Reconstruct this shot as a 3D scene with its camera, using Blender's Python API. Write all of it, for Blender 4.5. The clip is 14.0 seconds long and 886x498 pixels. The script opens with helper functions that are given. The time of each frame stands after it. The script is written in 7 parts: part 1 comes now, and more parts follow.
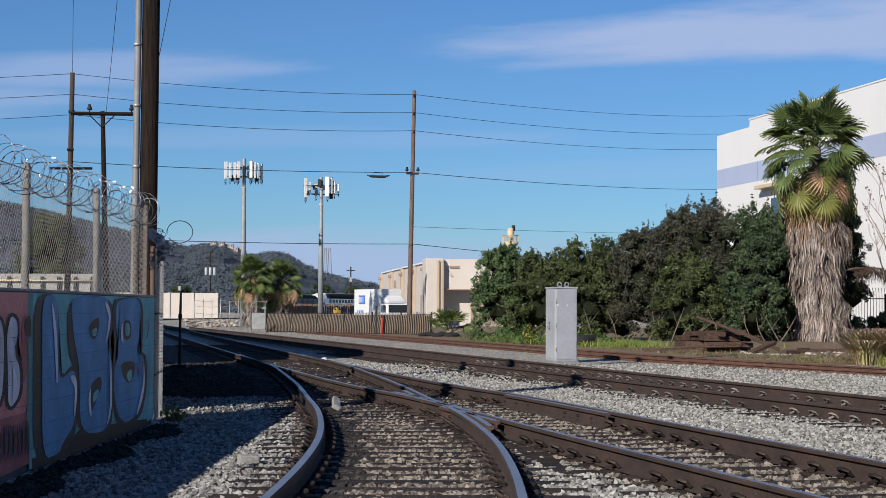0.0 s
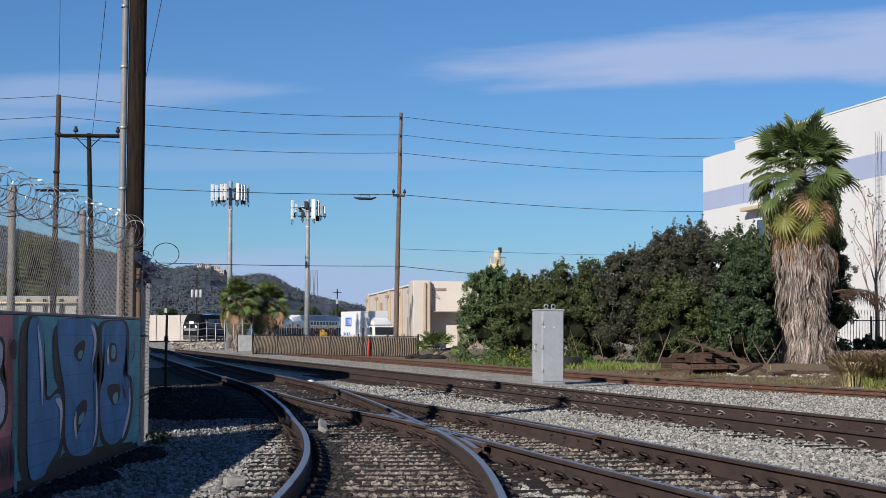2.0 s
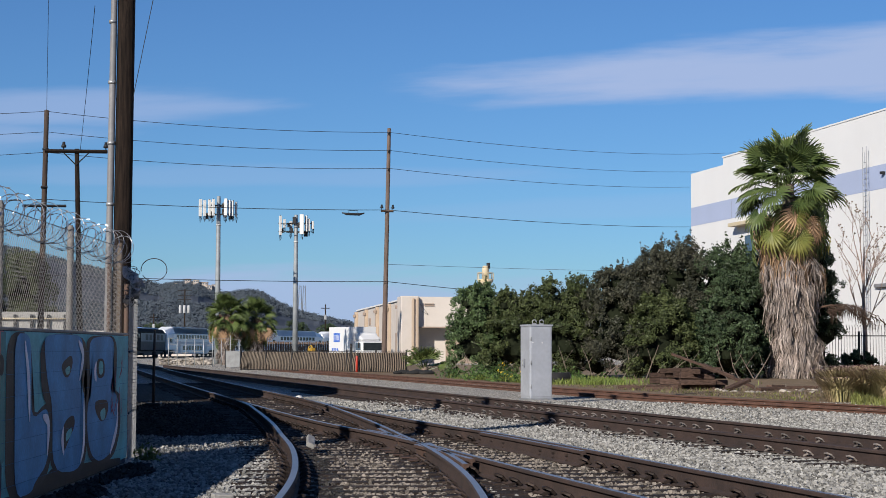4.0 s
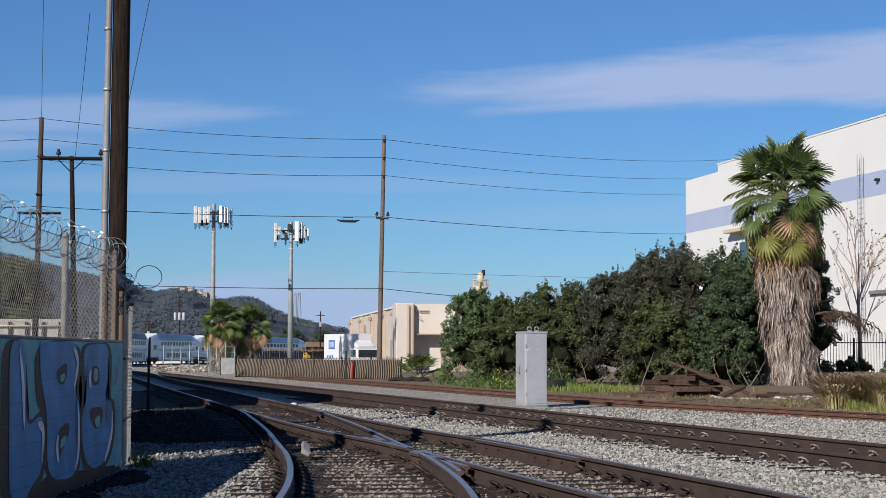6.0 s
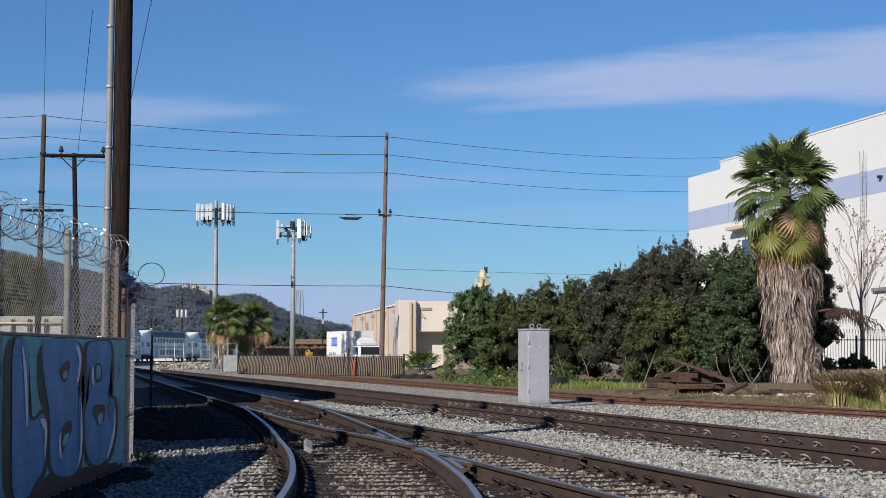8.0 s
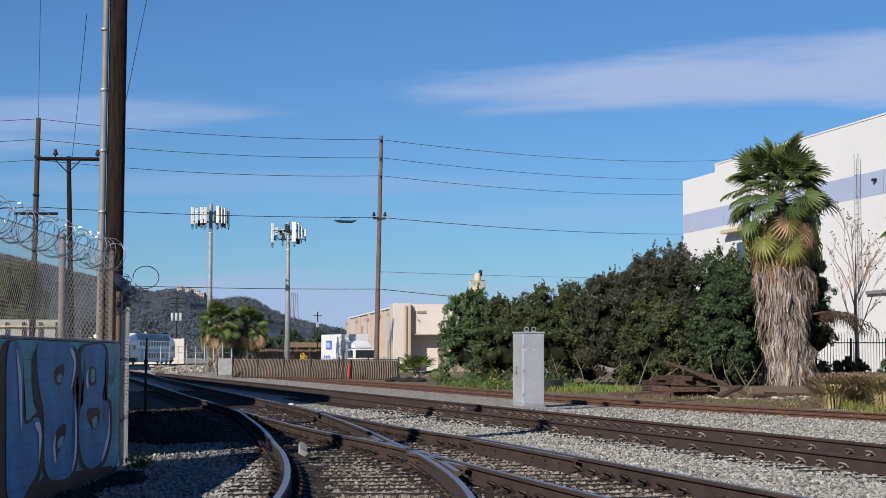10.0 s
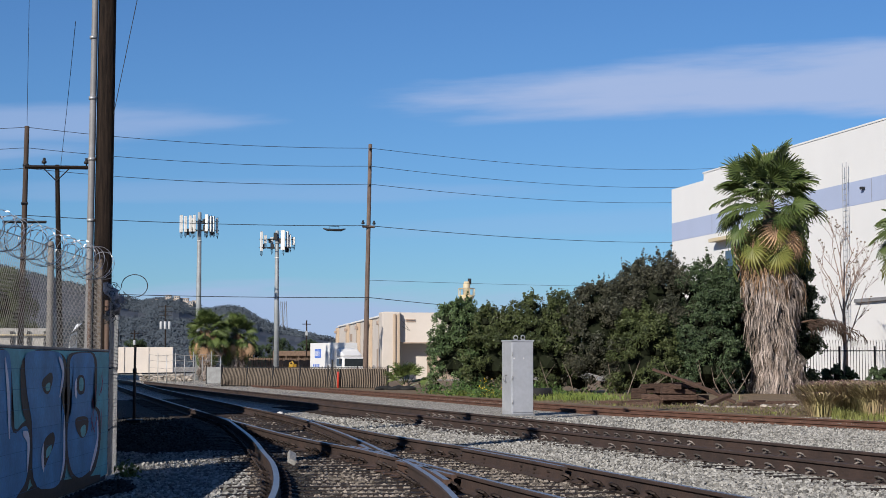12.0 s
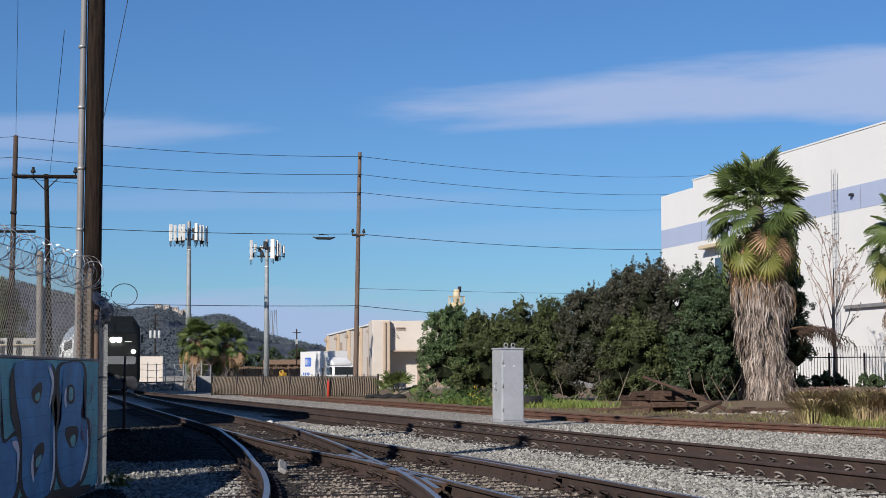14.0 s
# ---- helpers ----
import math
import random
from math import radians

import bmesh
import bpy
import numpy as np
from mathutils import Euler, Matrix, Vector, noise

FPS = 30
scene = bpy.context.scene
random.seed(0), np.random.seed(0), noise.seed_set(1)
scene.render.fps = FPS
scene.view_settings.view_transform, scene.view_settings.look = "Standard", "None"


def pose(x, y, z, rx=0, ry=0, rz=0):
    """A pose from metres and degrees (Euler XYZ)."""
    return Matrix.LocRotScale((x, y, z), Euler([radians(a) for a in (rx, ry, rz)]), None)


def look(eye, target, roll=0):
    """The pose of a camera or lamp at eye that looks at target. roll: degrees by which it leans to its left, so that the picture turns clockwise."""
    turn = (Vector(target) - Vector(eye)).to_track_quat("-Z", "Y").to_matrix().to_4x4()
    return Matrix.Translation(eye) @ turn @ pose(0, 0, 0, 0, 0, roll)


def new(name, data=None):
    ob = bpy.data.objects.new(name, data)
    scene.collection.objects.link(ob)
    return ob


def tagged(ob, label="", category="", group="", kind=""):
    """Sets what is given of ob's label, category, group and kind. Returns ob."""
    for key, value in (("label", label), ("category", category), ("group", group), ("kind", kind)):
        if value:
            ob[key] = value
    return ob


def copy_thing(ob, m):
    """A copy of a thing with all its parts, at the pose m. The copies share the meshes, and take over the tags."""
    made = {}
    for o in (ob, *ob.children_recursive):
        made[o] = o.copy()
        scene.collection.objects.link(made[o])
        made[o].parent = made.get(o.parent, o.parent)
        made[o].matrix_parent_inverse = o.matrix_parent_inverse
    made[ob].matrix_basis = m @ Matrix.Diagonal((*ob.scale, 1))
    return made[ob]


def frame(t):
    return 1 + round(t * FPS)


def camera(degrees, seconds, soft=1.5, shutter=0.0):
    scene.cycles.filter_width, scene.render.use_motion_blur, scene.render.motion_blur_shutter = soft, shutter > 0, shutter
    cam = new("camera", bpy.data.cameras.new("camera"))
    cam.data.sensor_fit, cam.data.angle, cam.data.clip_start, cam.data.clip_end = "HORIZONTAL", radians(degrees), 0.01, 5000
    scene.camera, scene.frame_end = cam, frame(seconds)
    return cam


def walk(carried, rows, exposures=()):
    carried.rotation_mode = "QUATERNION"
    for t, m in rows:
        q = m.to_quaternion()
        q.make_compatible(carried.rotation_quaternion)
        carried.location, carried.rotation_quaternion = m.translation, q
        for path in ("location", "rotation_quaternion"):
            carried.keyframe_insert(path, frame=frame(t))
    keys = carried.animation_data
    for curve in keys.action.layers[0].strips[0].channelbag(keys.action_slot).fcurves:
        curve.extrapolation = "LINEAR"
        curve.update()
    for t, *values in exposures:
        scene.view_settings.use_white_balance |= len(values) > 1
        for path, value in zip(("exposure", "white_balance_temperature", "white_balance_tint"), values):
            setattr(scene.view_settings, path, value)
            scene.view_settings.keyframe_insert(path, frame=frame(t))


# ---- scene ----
cam = camera(30.0, 14.0, soft=0.65)

EYE = (0.0, 0.0, 1.30)
# seconds, pan to the right, tilt up, picture's turn
TURNS = [(0, 0.000, 2.133, 0.250), (0.5, 0.074, 2.286, 0.230), (1, 0.211, 2.499, 0.232), (1.5, 0.347, 2.708, 0.225),
         (2, 0.463, 2.901, 0.219), (2.5, 0.572, 3.041, 0.225), (3, 0.677, 3.177, 0.200), (4.2, 0.900, 3.480, 0.170),
         (5.5, 1.026, 3.642, 0.147), (6, 1.039, 3.682, 0.140), (6.5, 1.033, 3.686, 0.140), (7, 1.008, 3.650, 0.135),
         (7.5, 0.971, 3.598, 0.140), (8, 0.954, 3.586, 0.145), (9.2, 1.050, 3.650, 0.130), (10.5, 1.223, 3.773, 0.107),
         (11, 1.343, 3.891, 0.115), (11.5, 1.456, 3.923, 0.100), (12, 1.518, 3.984, 0.062), (12.5, 1.455, 3.896, 0.064),
         (13, 1.498, 3.921, 0.013), (13.5, 1.679, 4.107, -0.045), (14, 1.871, 4.261, -0.166)]


def aim(pan, tilt, roll):
    p, t = radians(pan), radians(tilt)
    way = Vector((math.sin(p) * math.cos(t), math.cos(p) * math.cos(t), math.sin(t)))
    return look(EYE, Vector(EYE) + way * 50, roll)


walk(cam, [(t, aim(*a)) for t, *a in TURNS], exposures=((0, 0.32, 6500, 10), (14, 0.32, 6500, 10)))

# ---------------------------------------------------------------- light
SUN_FROM = Vector((-0.53, -0.85, 0.53)).normalized()
world = bpy.data.worlds.new("sky")
scene.world = world
world.use_nodes = True


def make_sky():
    nt = world.node_tree
    nt.nodes.clear()
    out = nt.nodes.new("ShaderNodeOutputWorld")
    bg = nt.nodes.new("ShaderNodeBackground")
    bg.inputs["Strength"].default_value = 0.054
    sky = nt.nodes.new("ShaderNodeTexSky")
    sky.sky_type, sky.sun_disc = "NISHITA", False
    sky.sun_elevation = math.asin(SUN_FROM.z)
    sky.sun_rotation = math.atan2(SUN_FROM.x, SUN_FROM.y)
    sky.air_density, sky.dust_density, sky.ozone_density = 1.0, 0.1, 3.0
    tex = nt.nodes.new("ShaderNodeTexCoord")
    sep = nt.nodes.new("ShaderNodeSeparateXYZ")
    nt.links.new(tex.outputs["Generated"], sep.inputs[0])

    def math_node(op, a, b=None, c=None):
        n = nt.nodes.new("ShaderNodeMath")
        n.operation = op
        for k, v in enumerate((a, b, c)):
            if v is None:
                continue
            if isinstance(v, (int, float)):
                n.inputs[k].default_value = v
            else:
                nt.links.new(v, n.inputs[k])
        return n.outputs[0]

    az = math_node("DIVIDE", sep.outputs[0], math_node("MAXIMUM", math_node("ABSOLUTE", sep.outputs[1]), 0.05))
    el = math_node("DIVIDE", sep.outputs[2], math_node("MAXIMUM", math_node("ABSOLUTE", sep.outputs[1]), 0.05))
    comb = nt.nodes.new("ShaderNodeCombineXYZ")
    nt.links.new(math_node("MULTIPLY", az, 5.0), comb.inputs[0])
    nt.links.new(math_node("MULTIPLY", math_node("ADD", el, math_node("MULTIPLY", az, -0.05)), 42.0), comb.inputs[1])
    cn = nt.nodes.new("ShaderNodeTexNoise")
    cn.inputs["Scale"].default_value, cn.inputs["Detail"].default_value, cn.inputs["Roughness"].default_value = 1.0, 5.0, 0.55
    nt.links.new(comb.outputs[0], cn.inputs["Vector"])

    def bank(a0, e0, wa, we, slope, amount):
        # a soft lens-shaped bank of thin cloud
        u = math_node("DIVIDE", math_node("SUBTRACT", az, a0), wa)
        v = math_node("DIVIDE", math_node("SUBTRACT", math_node("SUBTRACT", el, e0), math_node("MULTIPLY", math_node("SUBTRACT", az, a0), slope)), we)
        r = math_node("ADD", math_node("MULTIPLY", u, u), math_node("MULTIPLY", v, v))
        r = math_node("ADD", r, math_node("MULTIPLY", math_node("SUBTRACT", cn.outputs[0], 0.5), 2.9))
        m = nt.nodes.new("ShaderNodeMapRange")
        m.interpolation_type = "SMOOTHSTEP"
        m.inputs["From Min"].default_value, m.inputs["From Max"].default_value = 1.15, 0.0
        m.inputs["To Min"].default_value, m.inputs["To Max"].default_value = 0.0, amount
        nt.links.new(r, m.inputs["Value"])
        return m.outputs[0]

    total = bank(0.17, 0.168, 0.20, 0.019, 0.06, 0.95)
    for args in ((0.34, 0.176, 0.24, 0.024, 0.02, 0.95), (-0.19, 0.146, 0.13, 0.014, 0.05, 0.55), (-0.30, 0.125, 0.13, 0.013, 0.03, 0.5),
                 (-0.10, 0.105, 0.2, 0.008, 0.0, 0.22), (-0.06, 0.024, 0.24, 0.026, 0.0, 0.85), (0.1, 0.085, 0.16, 0.008, 0.04, 0.15)):
        total = math_node("MAXIMUM", total, bank(*args))
    mix = nt.nodes.new("ShaderNodeMix")
    mix.data_type = "RGBA"
    nt.links.new(total, mix.inputs["Factor"])
    tint = nt.nodes.new("ShaderNodeMix")
    tint.data_type, tint.blend_type = "RGBA", "MULTIPLY"
    tint.inputs["Factor"].default_value = 1.0
    tint.inputs[7].default_value = (0.575, 0.915, 1.345, 1)
    nt.links.new(sky.outputs[0], tint.inputs[6])
    nt.links.new(tint.outputs[2], mix.inputs[6])
    mix.inputs[7].default_value = (5.7, 7.3, 11.1, 1)
    nt.links.new(mix.outputs[2], bg.inputs["Color"])
    nt.links.new(bg.outputs[0], out.inputs["Surface"])


make_sky()
sun = new("sun", bpy.data.lights.new("sun", "SUN"))
sun.data.energy, sun.data.angle, sun.data.color = 5.0, radians(0.53), (1.0, 0.93, 0.83)
sun.matrix_world = look(SUN_FROM * 60, (0, 0, 0))


# ---------------------------------------------------------------- materials
def mat(name, colour, rough=0.7, metal=0.0, vary=0.25, scale=3.0, bump=0.0, fine=30.0, second=None, island=0.0, per_object=0.0, spec=0.4, streak=None):
    m = bpy.data.materials.new(name)
    m.use_nodes = True
    nt = m.node_tree
    b = nt.nodes["Principled BSDF"]
    b.inputs["Roughness"].default_value, b.inputs["Metallic"].default_value = rough, metal
    b.inputs["Specular IOR Level"].default_value = spec
    tex = nt.nodes.new("ShaderNodeTexCoord")
    vec = tex.outputs["Object"]
    if streak:
        mp = nt.nodes.new("ShaderNodeMapping")
        mp.inputs["Scale"].default_value = streak
        nt.links.new(vec, mp.inputs["Vector"])
        vec = mp.outputs[0]
    n1 = nt.nodes.new("ShaderNodeTexNoise")
    n1.inputs["Scale"].default_value, n1.inputs["Detail"].default_value = scale, 6
    n2 = nt.nodes.new("ShaderNodeTexNoise")
    n2.inputs["Scale"].default_value, n2.inputs["Detail"].default_value = fine, 4
    for n in (n1, n2):
        nt.links.new(vec, n.inputs["Vector"])
    ramp = nt.nodes.new("ShaderNodeMapRange")
    ramp.inputs["From Min"].default_value, ramp.inputs["From Max"].default_value = 0.32, 0.68
    nt.links.new(n1.outputs[0], ramp.inputs["Value"])
    c2 = second or tuple(c * (1 - vary) for c in colour)
    mix = nt.nodes.new("ShaderNodeMix")
    mix.data_type = "RGBA"
    mix.inputs[6].default_value, mix.inputs[7].default_value = (*colour, 1), (*c2, 1)
    nt.links.new(ramp.outputs[0], mix.inputs["Factor"])
    hsv = nt.nodes.new("ShaderNodeHueSaturation")
    nt.links.new(mix.outputs[2], hsv.inputs["Color"])
    val = nt.nodes.new("ShaderNodeMath")
    val.operation = "MULTIPLY_ADD"
    val.inputs[1].default_value, val.inputs[2].default_value = vary * 1.6, 1 - vary * 0.8
    nt.links.new(n2.outputs[0], val.inputs[0])
    last = val.outputs[0]
    for amount, node, sock in ((island, "ShaderNodeNewGeometry", "Random Per Island"), (per_object, "ShaderNodeObjectInfo", "Random")):
        if amount:
            g = nt.nodes.new(node)
            k = nt.nodes.new("ShaderNodeMath")
            k.operation = "MULTIPLY_ADD"
            k.inputs[1].default_value, k.inputs[2].default_value = 2 * amount, 1 - amount
            nt.links.new(g.outputs[sock], k.inputs[0])
            mul = nt.nodes.new("ShaderNodeMath")
            mul.operation = "MULTIPLY"
            nt.links.new(last, mul.inputs[0])
            nt.links.new(k.outputs[0], mul.inputs[1])
            last = mul.outputs[0]
    nt.links.new(last, hsv.inputs["Value"])
    nt.links.new(hsv.outputs[0], b.inputs["Base Color"])
    if bump:
        bn = nt.nodes.new("ShaderNodeBump")
        bn.inputs["Strength"].default_value, bn.inputs["Distance"].default_value = bump, 0.02
        nt.links.new(n2.outputs[0], bn.inputs["Height"])
        nt.links.new(bn.outputs[0], b.inputs["Normal"])
    return m


def gravel_mat(name, light, dark, cell, rust=0.0):
    m = mat(name, light, 0.9, vary=0.2, scale=0.35, spec=0.2)
    nt = m.node_tree
    b = nt.nodes["Principled BSDF"]
    tex = nt.nodes.new("ShaderNodeTexCoord")
    vo = nt.nodes.new("ShaderNodeTexVoronoi")
    vo.inputs["Scale"].default_value = 1 / cell
    nt.links.new(tex.outputs["Object"], vo.inputs["Vector"])
    hue = nt.nodes.new("ShaderNodeSeparateColor")
    nt.links.new(vo.outputs["Color"], hue.inputs[0])
    stone = nt.nodes.new("ShaderNodeMix")
    stone.data_type = "RGBA"
    stone.inputs[6].default_value, stone.inputs[7].default_value = (*dark, 1), (*light, 1)
    nt.links.new(hue.outputs[0], stone.inputs["Factor"])
    gap = nt.nodes.new("ShaderNodeMapRange")
    gap.inputs["From Min"].default_value, gap.inputs["From Max"].default_value = 0.75, 0.45
    gap.inputs["To Min"].default_value = 0.45
    nt.links.new(vo.outputs["Distance"], gap.inputs["Value"])
    big = nt.nodes.new("ShaderNodeTexNoise")
    big.inputs["Scale"].default_value, big.inputs["Detail"].default_value = 0.5, 5
    nt.links.new(tex.outputs["Object"], big.inputs["Vector"])
    wear = nt.nodes.new("ShaderNodeMath")
    wear.operation = "MULTIPLY_ADD"
    wear.inputs[1].default_value, wear.inputs[2].default_value = 0.5, 0.75
    nt.links.new(big.outputs[0], wear.inputs[0])
    mul = nt.nodes.new("ShaderNodeMath")
    mul.operation = "MULTIPLY"
    nt.links.new(gap.outputs[0], mul.inputs[0])
    nt.links.new(wear.outputs[0], mul.inputs[1])
    hsv = nt.nodes.new("ShaderNodeHueSaturation")
    nt.links.new(stone.outputs[2], hsv.inputs["Color"])
    nt.links.new(mul.outputs[0], hsv.inputs["Value"])
    nt.links.new(hsv.outputs[0], b.inputs["Base Color"])
    bn = nt.nodes.new("ShaderNodeBump")
    bn.inputs["Strength"].default_value, bn.inputs["Distance"].default_value = 0.9, 0.04
    bn.invert = True
    nt.links.new(vo.outputs["Distance"], bn.inputs["Height"])
    nt.links.new(bn.outputs[0], b.inputs["Normal"])
    return m


def leaf_mat(name, a, c, island=0.5, rough=0.5):
    m = mat(name, a, rough, vary=0.3, scale=0.8, fine=9, second=c, island=island, spec=0.22)
    return m


def glow_mat(name, colour, power):
    m = bpy.data.materials.new(name)
    m.use_nodes = True
    b = m.node_tree.nodes["Principled BSDF"]
    b.inputs["Base Color"].default_value = (*colour, 1)
    b.inputs["Emission Color"].default_value = (*colour, 1)
    b.inputs["Emission Strength"].default_value = power
    return m


